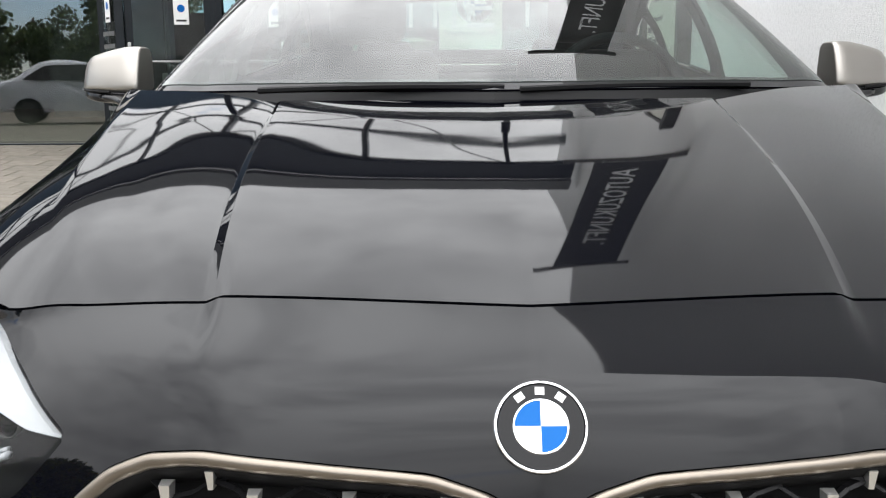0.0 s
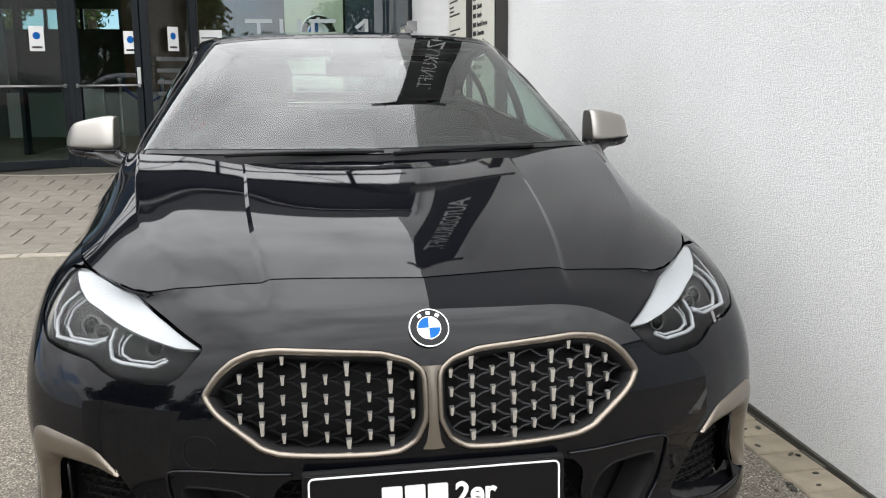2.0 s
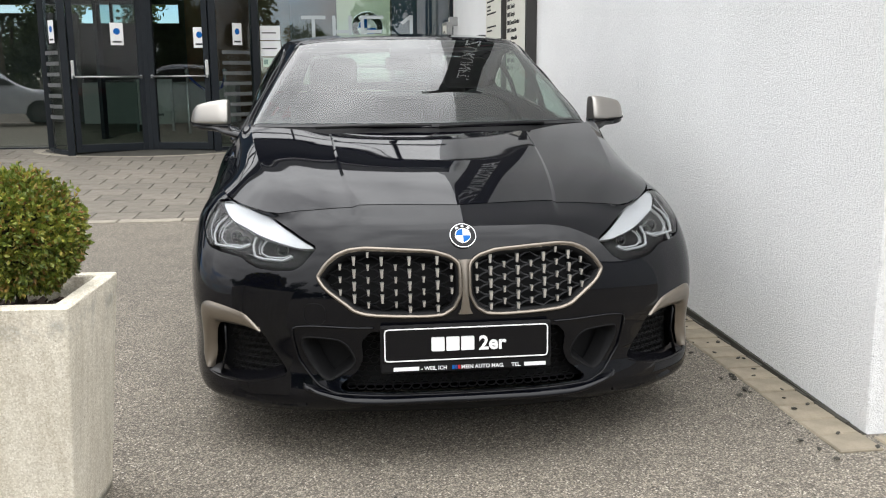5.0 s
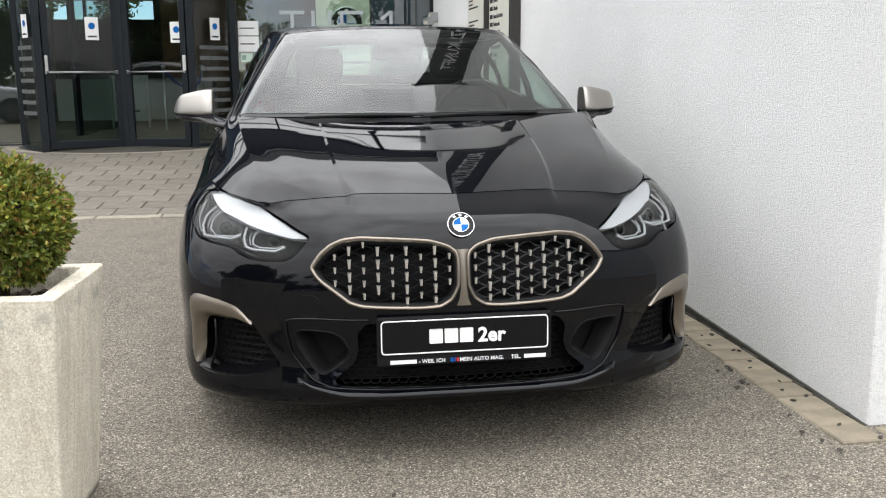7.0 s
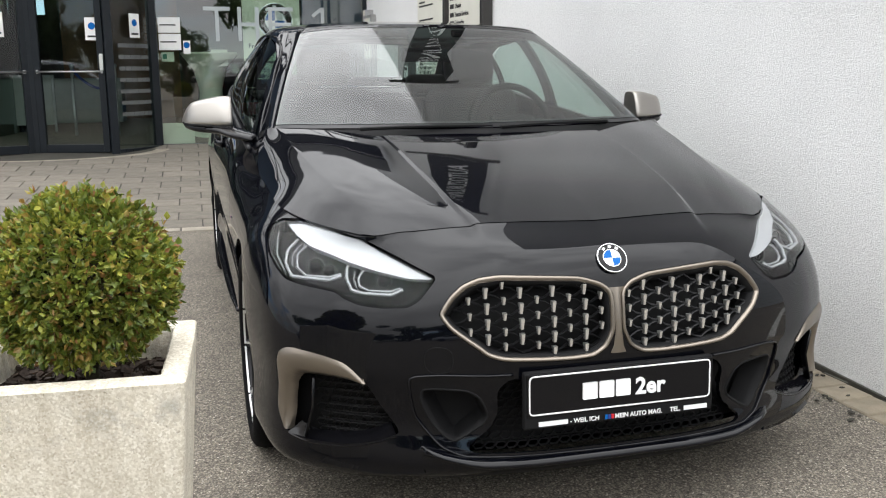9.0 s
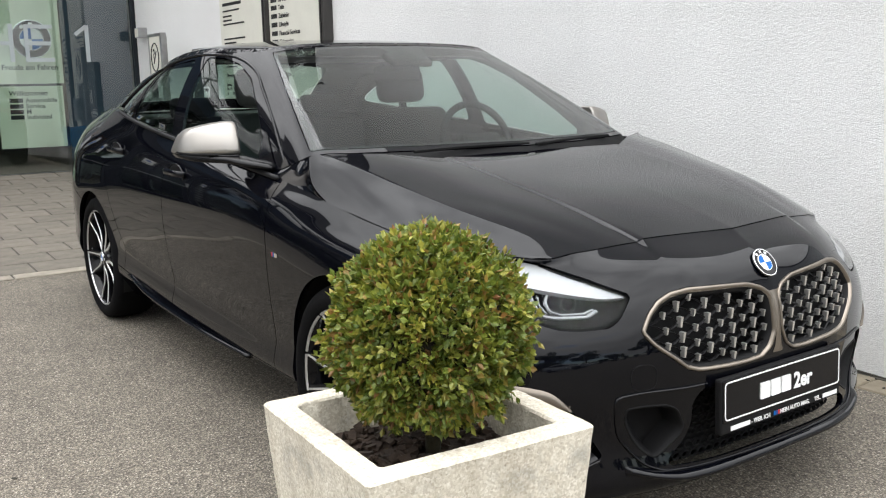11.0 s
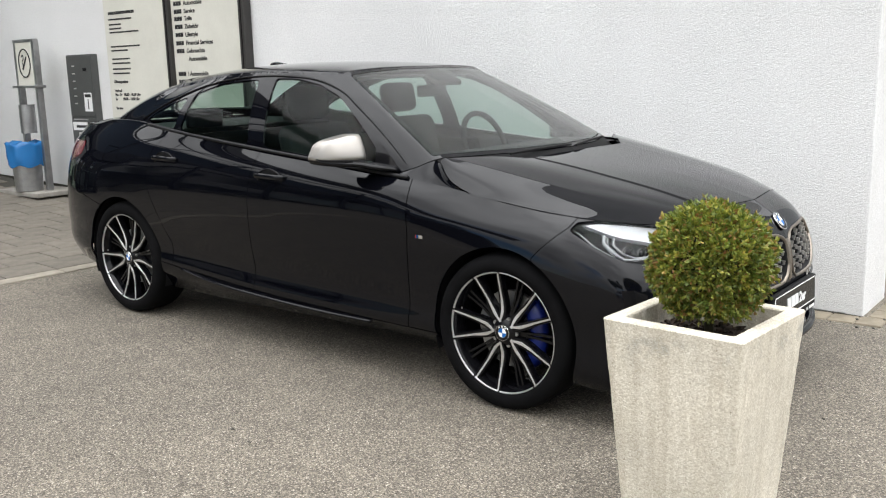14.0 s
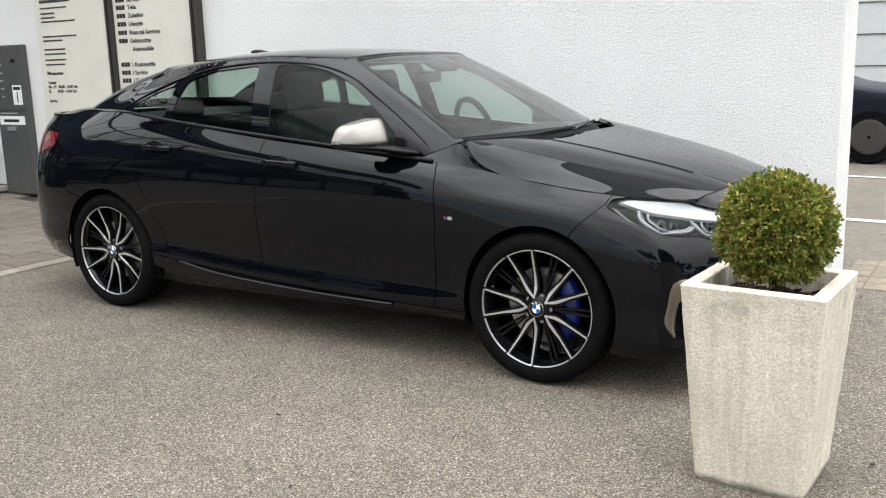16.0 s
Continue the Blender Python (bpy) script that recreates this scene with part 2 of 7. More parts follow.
def leafy(name, stops, rough, clumps=1.0):
    m = material(name, stops[0][1], rough)
    nt, n, l, b = nodes_of(m)
    geo = n.new("ShaderNodeNewGeometry")
    shade = ramp(nt, noise_node(nt, clumps, 3).outputs[0], [(0.36, (0.62, 0.66, 0.60)), (0.62, (1.12, 1.08, 1.0))]).outputs[0]
    l.new(mixed(nt, "MULTIPLY", 1.0, ramp(nt, geo.outputs["Random Per Island"], stops).outputs[0], shade), b.inputs["Base Color"])
    tr = n.new("ShaderNodeBsdfTranslucent")
    mx = n.new("ShaderNodeMixShader")
    mx.inputs[0].default_value = 0.25
    l.new(b.inputs["Base Color"].links[0].from_socket, tr.inputs[0])
    l.new(b.outputs[0], mx.inputs[1])
    l.new(tr.outputs[0], mx.inputs[2])
    l.new(mx.outputs[0], n["Material Output"].inputs[0])
    return m


ASPHALT = asphalt()
PLASTER = plaster()
AGGREGATE = aggregate()
CONCRETE = aged("grey concrete", (0.32, 0.30, 0.27), 0.9)
DIRT = aged("dark dirt", (0.045, 0.042, 0.033), 0.95)
SOIL = aged("bark mulch", (0.045, 0.028, 0.018), 0.95, 0.5, 30, 200, 0.5)
SLAB = varied("concrete slab", (0.165, 0.147, 0.120), 0.85, 0.16)
KERB = varied("pale edging stone", (0.29, 0.26, 0.21), 0.88, 0.10)
SETT = varied("tan sett", (0.24, 0.205, 0.15), 0.9, 0.14)
LINEPAINT = aged("worn road paint", (0.62, 0.61, 0.57), 0.8, 0.3, 12, 120)
LEAF = leafy("box leaf", [(0.0, (0.085, 0.135, 0.022)), (0.45, (0.18, 0.22, 0.034)), (0.8, (0.33, 0.33, 0.058)), (0.93, (0.30, 0.19, 0.052)), (1.0, (0.24, 0.11, 0.042))], 0.42, 11.0)
TREELEAF = leafy("tree leaf", [(0.0, (0.025, 0.055, 0.015)), (0.6, (0.06, 0.10, 0.025)), (1.0, (0.10, 0.13, 0.035))], 0.55)
TWIG = aged("twigs", (0.035, 0.030, 0.014), 0.9, 0.4, 40, 160, 0.6)
BARK = aged("tree bark", (0.09, 0.07, 0.05), 0.95)
FRAME = aged("anthracite frame metal", (0.011, 0.014, 0.018), 0.35, 0.15, 5, 120, 0.05)
FRAME.node_tree.nodes["Principled BSDF"].inputs["Specular IOR Level"].default_value = 0.25
DARKMETAL = aged("dark bronze metal", (0.035, 0.032, 0.030), 0.45, 0.15, 5, 120, 0.05)
GREYBOX = aged("grey coated metal", (0.075, 0.077, 0.075), 0.42, 0.15, 6, 150, 0.05)
SIGNWHITE = aged("pale sign board", (0.66, 0.65, 0.58), 0.5, 0.06, 3, 60, 0.02)
PAPER = aged("white paper", (0.75, 0.75, 0.74), 0.7, 0.05, 10, 90, 0.02)
POSTER = aged("pale backlit board", (0.62, 0.66, 0.52), 0.7, 0.06, 3, 60, 0.02)
NAVYPANEL = aged("dark blue panel", (0.012, 0.035, 0.065), 0.5, 0.1)
INK = material("black ink", (0.012, 0.012, 0.013), 0.6)
GREENSIGN = material("green sign film", (0.01, 0.12, 0.08), 0.5)
LETTER = material("white window film", (0.40, 0.44, 0.45), 0.6)
STRIPE = material("frosted stripe", (0.10, 0.105, 0.105), 0.6)
BAG = material("blue bin bag", (0.02, 0.16, 0.42), 0.25)
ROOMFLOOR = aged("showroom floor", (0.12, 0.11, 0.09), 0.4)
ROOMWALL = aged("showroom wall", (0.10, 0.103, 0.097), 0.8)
WOOD = aged("brown panelling", (0.22, 0.11, 0.05), 0.5)
HALL = aged("pale cladding", (0.52, 0.54, 0.55), 0.6, 0.06)
DARKCAR = material("dark blue car paint", (0.006, 0.008, 0.016), 0.3)
DARKCAR.node_tree.nodes["Principled BSDF"].inputs["Specular IOR Level"].default_value = 0.2
WHITECAR = material("silver-white car paint", (0.55, 0.58, 0.62), 0.15, 0.3, 0.8)
COUNTER = aged("pale counter front", (0.34, 0.35, 0.33), 0.6, 0.08)
SHOPGLASS = pane("coated shop glass", (0.70, 0.79, 0.76), 0.15)
DOORGLASS = pane("door glass", (0.54, 0.62, 0.59), 0.045)


# ---- mesh tools ----
def spline(points, n=None, at=None):
    """A smooth curve through points (Catmull-Rom on chord length), sampled n times or at the given values of 0..1."""
    p = np.asarray(points, float)
    d = np.r_[0, np.cumsum(np.maximum(np.linalg.norm(np.diff(p, axis=0), axis=1), 1e-6))]
    d /= d[-1]
    m = np.empty_like(p)
    if len(p) == 2:
        m[:] = p[1] - p[0]
    else:
        h = np.diff(d)[:, None]
        s = np.diff(p, axis=0) / h
        m[1:-1] = (s[:-1] * h[1:] + s[1:] * h[:-1]) / (h[:-1] + h[1:])
        m[0], m[-1] = 1.5 * s[0] - 0.5 * m[1], 1.5 * s[-1] - 0.5 * m[-2]
    t = np.linspace(0, 1, n) if at is None else np.asarray(at, float)
    k = np.clip(np.searchsorted(d, t, side="right") - 1, 0, len(p) - 2)
    h = (d[k + 1] - d[k])[:, None]
    u = ((t - d[k])[:, None]) / h
    return ((2 * u**3 - 3 * u**2 + 1) * p[k] + (u**3 - 2 * u**2 + u) * h * m[k] + (-2 * u**3 + 3 * u**2) * p[k + 1] + (u**3 - u**2) * h * m[k + 1])


def keyed(keys, values, at):
    """Smooth curve through values at the given keys (1D parameter)."""
    keys, p, t = np.asarray(keys, float), np.asarray(values, float), np.asarray(at, float)
    h = np.diff(keys)[:, None]
    s = np.diff(p, axis=0) / h
    m = np.empty_like(p)
    m[1:-1] = (s[:-1] * h[1:] + s[1:] * h[:-1]) / (h[:-1] + h[1:])
    m[0], m[-1] = s[0], s[-1]
    k = np.clip(np.searchsorted(keys, t, side="right") - 1, 0, len(keys) - 2)
    hh = h[k]
    u = (t - keys[k])[:, None] / hh
    return ((2 * u**3 - 3 * u**2 + 1) * p[k] + (u**3 - 2 * u**2 + u) * hh * m[k] + (-2 * u**3 + 3 * u**2) * p[k + 1] + (u**3 - u**2) * hh * m[k + 1])


class Sheet:
    """A triangulated surface with smooth normals and two free parameters a point."""

    def __init__(self, v, n, q, t):
        self.v, self.n, self.q, self.t = v, n, q, t

    def flipped_x(self):
        s = np.array([-1.0, 1, 1])
        return Sheet(self.v * s, self.n * s, self.q.copy(), self.t[:, ::-1].copy())

    def plus(self, other):
        return Sheet(np.r_[self.v, other.v], np.r_[self.n, other.n], np.r_[self.q, other.q], np.r_[self.t, other.t + len(self.v)])

    def cut(self, f):
        """Splits along f = 0 (a value a point): the part where f < 0 and the rest."""
        f = np.where(np.abs(f) < 1e-6, 1e-6, f)
        v, n, q, ff = list(self.v), list(self.n), list(self.q), f
        neg, pos, made = [], [], {}

        def mid(a, b):
            key = (a, b) if a < b else (b, a)
            if key not in made:
                w = ff[a] / (ff[a] - ff[b])
                made[key] = len(v)
                v.append(v[a] * (1 - w) + v[b] * w)
                nn = n[a] * (1 - w) + n[b] * w
                n.append(nn / np.linalg.norm(nn))
                q.append(q[a] * (1 - w) + q[b] * w)
            return made[key]

        low = f[self.t] < 0
        count = low.sum(1)
        neg_t, pos_t = self.t[count == 3], self.t[count == 0]
        for tri, lo in zip(self.t[(count == 1) | (count == 2)].tolist(), low[(count == 1) | (count == 2)].tolist()):
            one = lo.index(True) if sum(lo) == 1 else lo.index(False)
            a, b, c = tri[one], tri[(one + 1) % 3], tri[(one + 2) % 3]
            ab, ca = mid(a, b), mid(c, a)
            single, double = (neg, pos) if sum(lo) == 1 else (pos, neg)
            single.append((a, ab, ca))
            double += [(ab, b, c), (ab, c, ca)]
        v, n, q = np.array(v), np.array(n), np.array(q)
        both = []
        for whole, bits in ((neg_t, neg), (pos_t, pos)):
            t = np.r_[whole, np.array(bits, int).reshape(-1, 3)]
            used = np.unique(t)
            back = np.full(len(v), -1)
            back[used] = np.arange(len(used))
            both.append(Sheet(v[used], n[used], q[used], back[t]))
        return both


def grid_sheet(p, q=None, flip=False):
    """A sheet from a grid of points (rows, columns, 3)."""
    r, c = p.shape[:2]
    du, dv = np.gradient(p, axis=1), np.gradient(p, axis=0)
    n = np.cross(du, dv).reshape(-1, 3)
    n /= np.maximum(np.linalg.norm(n, axis=1), 1e-9)[:, None]
    i = (np.arange(r - 1)[:, None] * c + np.arange(c - 1)).ravel()
    t = np.r_[np.c_[i, i + 1, i + c + 1], np.c_[i, i + c + 1, i + c]]
    if q is None:
        b, a = np.meshgrid(np.linspace(0, 1, c), np.linspace(0, 1, r))
        q = np.stack([b, a], -1)
    v = p.reshape(-1, 3)
    area = np.linalg.norm(np.cross(v[t[:, 1]] - v[t[:, 0]], v[t[:, 2]] - v[t[:, 0]]), axis=1)
    t = t[area > 1e-9]
    if flip:
        n, t = -n, t[:, ::-1].copy()
    return Sheet(v, n, q.reshape(-1, 2), t)


def evened(sheet, rows, along=0, across=0, keep=None):
    """Evens out the normals of a grid sheet along its rows and across them, so that reflections run smoothly."""
    n = sheet.n.reshape(rows, -1, 3).copy()
    first = n.copy()
    for axis, times in ((1, along), (0, across)):
        for _ in range(times):
            pad = np.concatenate([n.take([0], axis), n, n.take([-1], axis)], axis)
            size = n.shape[axis]
            n = (pad.take(range(0, size), axis) + 2 * n + pad.take(range(2, size + 2), axis)) / 4
    if keep is not None:
        n = first * keep + n * (1 - keep)
    n = n.reshape(-1, 3)
    sheet.n = n / np.maximum(np.linalg.norm(n, axis=1), 1e-9)[:, None]
    return sheet


def inside(poly, x, y):
    """Signed distance to a closed outline, negative inside."""
    p = np.asarray(poly, float)
    d = np.full(len(x), 1e9)
    odd = np.zeros(len(x), bool)
    for (x0, y0), (x1, y1) in zip(p, np.roll(p, -1, 0)):
        ex, ey = x1 - x0, y1 - y0
        w = np.clip(((x - x0) * ex + (y - y0) * ey) / max(ex * ex + ey * ey, 1e-12), 0, 1)
        d = np.minimum(d, np.hypot(x - x0 - w * ex, y - y0 - w * ey))
        hit = (y0 > y) != (y1 > y)
        with np.errstate(divide="ignore", invalid="ignore"):
            odd ^= hit & (x < (y - y0) * ex / (ey if ey else 1e-12) + x0)
    return np.where(odd, -d, d)


def rounded(poly, r, n=5):
    """An outline with its corners rounded by about r."""
    p, out = np.asarray(poly, float), []
    for a, b, c in zip(np.roll(p, 1, 0), p, np.roll(p, -1, 0)):
        la, lc = np.linalg.norm(a - b), np.linalg.norm(c - b)
        s, e = b + (a - b) * min(r / la, 0.45), b + (c - b) * min(r / lc, 0.45)
        for w in np.linspace(0, 1, n):
            out.append((1 - w) ** 2 * s + 2 * w * (1 - w) * b + w * w * e)
    return np.array(out)


def mesh_object(name, v, faces, mat, parent=None, label="", smooth=False):
    me = bpy.data.meshes.new(name)
    me.from_pydata([tuple(p) for p in v], [], [tuple(int(i) for i in f) for f in faces])
    for m in (mat if isinstance(mat, (list, tuple)) else [mat]):
        me.materials.append(m)
    if smooth:
        me.polygons.foreach_set("use_smooth", [True] * len(me.polygons))
    ob = new(name, me)
    ob.parent = parent
    return tagged(ob, label)


def part(name, bm, mat, parent=None, label="", smooth=False):
    """Links a bmesh as one mesh object under a thing or part."""
    me = bpy.data.meshes.new(name)
    bmesh.ops.recalc_face_normals(bm, faces=bm.faces)
    for f in bm.faces:
        f.smooth = smooth
    bm.to_mesh(me)
    bm.free()
    for m in (mat if isinstance(mat, (list, tuple)) else [mat]):
        me.materials.append(m)
    if smooth:
        me.set_sharp_from_angle(angle=radians(40))
    ob = new(name, me)
    ob.parent = parent
    return tagged(ob, label)


def panel(name, sheet, mat, parent=None, label="", lip=0.012, offset=0.0):
    """A sheet as a mesh with its edges turned inwards by lip."""
    v = sheet.v + sheet.n * offset
    t = sheet.t
    e = np.r_[t[:, [0, 1]], t[:, [1, 2]], t[:, [2, 0]]]
    code = e[:, 0] * len(v) + e[:, 1]
    back = e[:, 1] * len(v) + e[:, 0]
    rim = e[~np.isin(code, back)]
    rim = rim[~((np.abs(v[rim[:, 0], 0]) < 1e-4) & (np.abs(v[rim[:, 1], 0]) < 1e-4))]
    faces, normals = t.tolist(), sheet.n[t.ravel()]
    if lip > 0 and len(rim):
        ids = np.unique(rim)
        down = np.full(len(v), -1)
        down[ids] = len(v) + np.arange(len(ids))
        v = np.r_[v, v[ids] - sheet.n[ids] * lip]
        quads = np.c_[rim[:, 1], rim[:, 0], down[rim[:, 0]], down[rim[:, 1]]]
        fn = np.cross(v[quads[:, 1]] - v[quads[:, 0]], v[quads[:, 3]] - v[quads[:, 0]])
        fn /= np.maximum(np.linalg.norm(fn, axis=1), 1e-9)[:, None]
        faces += quads.tolist()
        normals = np.r_[normals, np.repeat(fn, 4, axis=0)]
    ob = mesh_object(name, v, faces, mat, parent, label, smooth=True)
    ob.data.normals_split_custom_set(normals.tolist())
    return ob


def box_bm(x0, x1, y0, y1, z0, z1, bevel=0.0, segments=2, bm=None, turn=None):
    bm2 = bmesh.new()
    bmesh.ops.create_cube(bm2, size=1, matrix=Matrix.LocRotScale(((x0 + x1) / 2, (y0 + y1) / 2, (z0 + z1) / 2), None, (x1 - x0, y1 - y0, z1 - z0)))
    if bevel:
        bmesh.ops.bevel(bm2, geom=bm2.edges[:], offset=bevel, segments=segments, profile=0.5, affect="EDGES")
    if turn is not None:
        bm2.transform(turn)
    if bm is None:
        return bm2
    me = bpy.data.meshes.new("tmp")
    bm2.to_mesh(me)
    bm2.free()
    bm.from_mesh(me)
    bpy.data.meshes.remove(me)
    return bm


def prism_bm(poly, depth, turn=None):
    """An outline in x, z pulled back along y by depth."""
    bm = bmesh.new()
    a = [bm.verts.new((x, 0, z)) for x, z in poly]
    b = [bm.verts.new((x, depth, z)) for x, z in poly]
    bm.faces.new(a)
    bm.faces.new(b[::-1])
    for i in range(len(a)):
        j = (i + 1) % len(a)
        bm.faces.new((a[i], b[i], b[j], a[j]))
    if turn is not None:
        bm.transform(turn)
    return bm


def tube(points, radius, sides=8, closed=False, flat=None):
    """Vertices and faces of a tube along points; flat: a second radius, along the given up axis."""
    p = np.asarray(points, float)
    n = len(p)
    tan = np.roll(p, -1, 0) - np.roll(p, 1, 0) if closed else np.gradient(p, axis=0)
    tan /= np.maximum(np.linalg.norm(tan, axis=1), 1e-9)[:, None]
    up = np.array(flat[1] if flat else (0.0, 0.0, 1.0))
    v, f = [], []
    for q, d in zip(p, tan):
        u = up if abs(d @ up) < 0.95 else np.array((0.0, 1.0, 0.0))
        a = np.cross(d, u)
        a /= np.linalg.norm(a)
        b = np.cross(a, d)
        for k in range(sides):
            w = 2 * math.pi * k / sides + math.pi / sides
            v.append(q + radius * math.cos(w) * a + (flat[0] if flat else radius) * math.sin(w) * b)
    for i in range(n if closed else n - 1):
        j = (i + 1) % n
        for k in range(sides):
            l = (k + 1) % sides
            f.append((i * sides + k, i * sides + l, j * sides + l, j * sides + k))
    if not closed:
        f += [tuple(range(sides))[::-1], tuple((n - 1) * sides + k for k in range(sides))]
    return v, f


def lathe(profile, sides=64, axis="x"):
    """Vertices and faces of a profile of (along the axis, radius) turned about the axis."""
    v, f = [], []
    m = len(profile)
    for k in range(sides):
        w = 2 * math.pi * k / sides
        for a, r in profile:
            c, s = r * math.cos(w), r * math.sin(w)
            v.append((a, c, s) if axis == "x" else (c, s, a))
    for k in range(sides):
        l = (k + 1) % sides
        for i in range(m - 1):
            f.append((k * m + i, l * m + i, l * m + i + 1, k * m + i + 1))
    return v, f


def writing(text, size, place, mat, parent, align="LEFT", turn=None, name="lettering", depth=.0006, bold=0.0, label=""):
    """Letters as a mesh, standing in x, z and facing -y."""
    cu = bpy.data.curves.new(name, "FONT")
    cu.body, cu.size, cu.align_x, cu.extrude, cu.offset, cu.resolution_u = text, size, align, depth, bold, 3
    tmp = new("tmp_text", cu)
    me = bpy.data.meshes.new_from_object(tmp.evaluated_get(bpy.context.evaluated_depsgraph_get()))
    bpy.data.objects.remove(tmp)
    bpy.data.curves.remove(cu)
    me.transform(Matrix.Rotation(math.pi / 2, 4, "X"))
    me.name = name
    me.materials.clear()
    me.materials.append(mat)
    ob = new(name, me)
    ob.parent = parent
    ob.matrix_local = Matrix.Translation(place) @ (turn or Matrix())
    return tagged(ob, label)


# badge: rim, black ring, quarters in blue and white
def badge(parent, place, normal, radius):
    m = Vector(normal).to_track_quat("Z", "Y").to_matrix().to_4x4()
    m.translation = place
    holder = new("badge")
    holder.parent = parent
    holder.matrix_local = m
    tagged(holder, "round badge with blue and white quarters")
    for name, r0, r1, z, mat in (("badge_rim", .93, 1.0, .005, CHROME), ("badge_ring", .60, .93, .004, GLOSS), ("badge_band", .55, .61, .0045, CHROME)):
        v, f = lathe([(0, r1 * radius), (z * .8, r1 * radius), (z, (r1 - .02) * radius), (z, (r0 + .01) * radius), (0, r0 * radius)], 48, "z")
        mesh_object(name, v, f, mat, holder, smooth=False)
    for k in range(4):
        pts = [(0, 0)] + [(.56 * radius * math.cos(k * math.pi / 2 + a), .56 * radius * math.sin(k * math.pi / 2 + a)) for a in np.linspace(0, math.pi / 2, 9)]
        v = [(x, y, .0042) for x, y in pts]
        mesh_object("badge_quarter", v, [tuple(range(len(v)))], BLUE if k % 2 else WHITE, holder)
    for a in (125, 90, 55):
        c = (.765 * radius * math.cos(radians(a)), .765 * radius * math.sin(radians(a)), .0042)
        part("badge_mark", box_bm(-.10 * radius, .10 * radius, -.085 * radius, .085 * radius, -.001, .0005, turn=Matrix.Translation(c) @ Matrix.Rotation(radians(a - 90), 4, "Z")), WHITE, holder)
    return holder


# ---- ground ----
def rise(y):
    """Height of the ground, which climbs gently towards the entrance."""
    y = min(max(y, -40.0), 11.0)
    return 0.014 + 0.012 * y + 0.0055 * max(0.0, y - 3.0) ** 2


def slope(y):
    return math.atan(0.012 + (0.011 * (y - 3.0) if y > 3 else 0.0))


bm = bmesh.new()
xs = [-400, -60, -14, -6, -2, 2, 6, 14, 60, 400]
ys = [-400, -120, -40, -20, -8, -3, 0, 1.5, 3] + [3 + 0.4 * i for i in range(1, 21)] + [14, 40, 400]
rows = [[bm.verts.new((x, y, rise(y))) for x in xs] for y in ys]
for p, q in zip(rows, rows[1:]):
    for i in range(len(xs) - 1):
        bm.faces.new((p[i], p[i + 1], q[i + 1], q[i]))
ground = part("ground", bm, ASPHALT, None, "grey worn asphalt with pale chippings", smooth=True)
tagged(ground, category="ground", kind="structure")

# ---- the long plastered wall, in its own frame: y along it, x into it ----
WALL = Matrix.Translation((1.371, 0, 0)) @ Matrix.Rotation(math.atan(0.031), 4, "Z")
wall = part("wall_east", box_bm(0, .50, .10, 9.95, -.15, 7.0, .008, 2), PLASTER, None, "white rough-plastered wall")
wall.matrix_world = WALL
tagged(wall, category="wall", kind="structure")
joint = part("wall_joint", box_bm(-.012, .004, .10, 9.5, -.1, .004), DIRT, wall)
me = joint.data
for v in me.vertices:
    v.co.z += rise(v.co.y)
for k in range(30):
    y0 = .12 + k * .31 + random.uniform(0, .08)
    part("moss", box_bm(-.022, .0, y0, y0 + random.uniform(.08, .25), rise(y0), rise(y0) + random.uniform(.006, .016), .003), DIRT, wall)


def thing(name, label, category, m, kind="", group=""):
    ob = new(name)
    ob.matrix_world = m
    return tagged(ob, label, category, group, kind)



def on_wall(name, label, category, y, z=0.0, proud=0.0):
    """An empty on the wall whose own x runs along the wall towards the nose of the car, y into the wall and z up."""
    return thing(name, label, category, WALL @ Matrix.Translation((-proud, y, z)) @ Matrix.Rotation(-math.pi / 2, 4, "Z"))


# sign: two pale boards between dark posts
sign = on_wall("company_sign", "large pale sign boards in a dark frame fixed to the wall", "sign", 5.885)
part("sign_board", box_bm(.05, .98, -.045, -.005, .62, 2.75, .004), SIGNWHITE, sign, "pale board listing services")
part("sign_board", box_bm(-.96, -.05, -.045, -.005, .62, 2.75, .004), SIGNWHITE, sign, "pale board with opening hours")
for x in (0.0, .985):
    part("sign_post", box_bm(x, x + .065, -.085, .0, .60, 2.80, .006), DARKMETAL, sign)
    part("post_groove", box_bm(x + .026, x + .038, -.087, -.08, .62, 2.78), MATT, sign)
part("sign_rail", box_bm(-.96, 1.05, -.06, .0, 2.75, 2.80, .006), DARKMETAL, sign)


def row(x, z, width, text="", lead=0.0, size=.052, h=.036):
    """A line of the sign: a bar of that width for what is not spelt out, then words."""
    if lead:
        step = .036 if h > .03 else .024
        for k in range(max(1, round(lead / step))):
            part("sign_bar", box_bm(x + k * step, x + k * step + (.030 if h > .03 else .019), -.0475, -.044, z, z + h), INK, sign)
    if text:
        writing(text, size, (x + (lead + .026 if lead else 0), -.0465, z), INK, sign, bold=.0013)


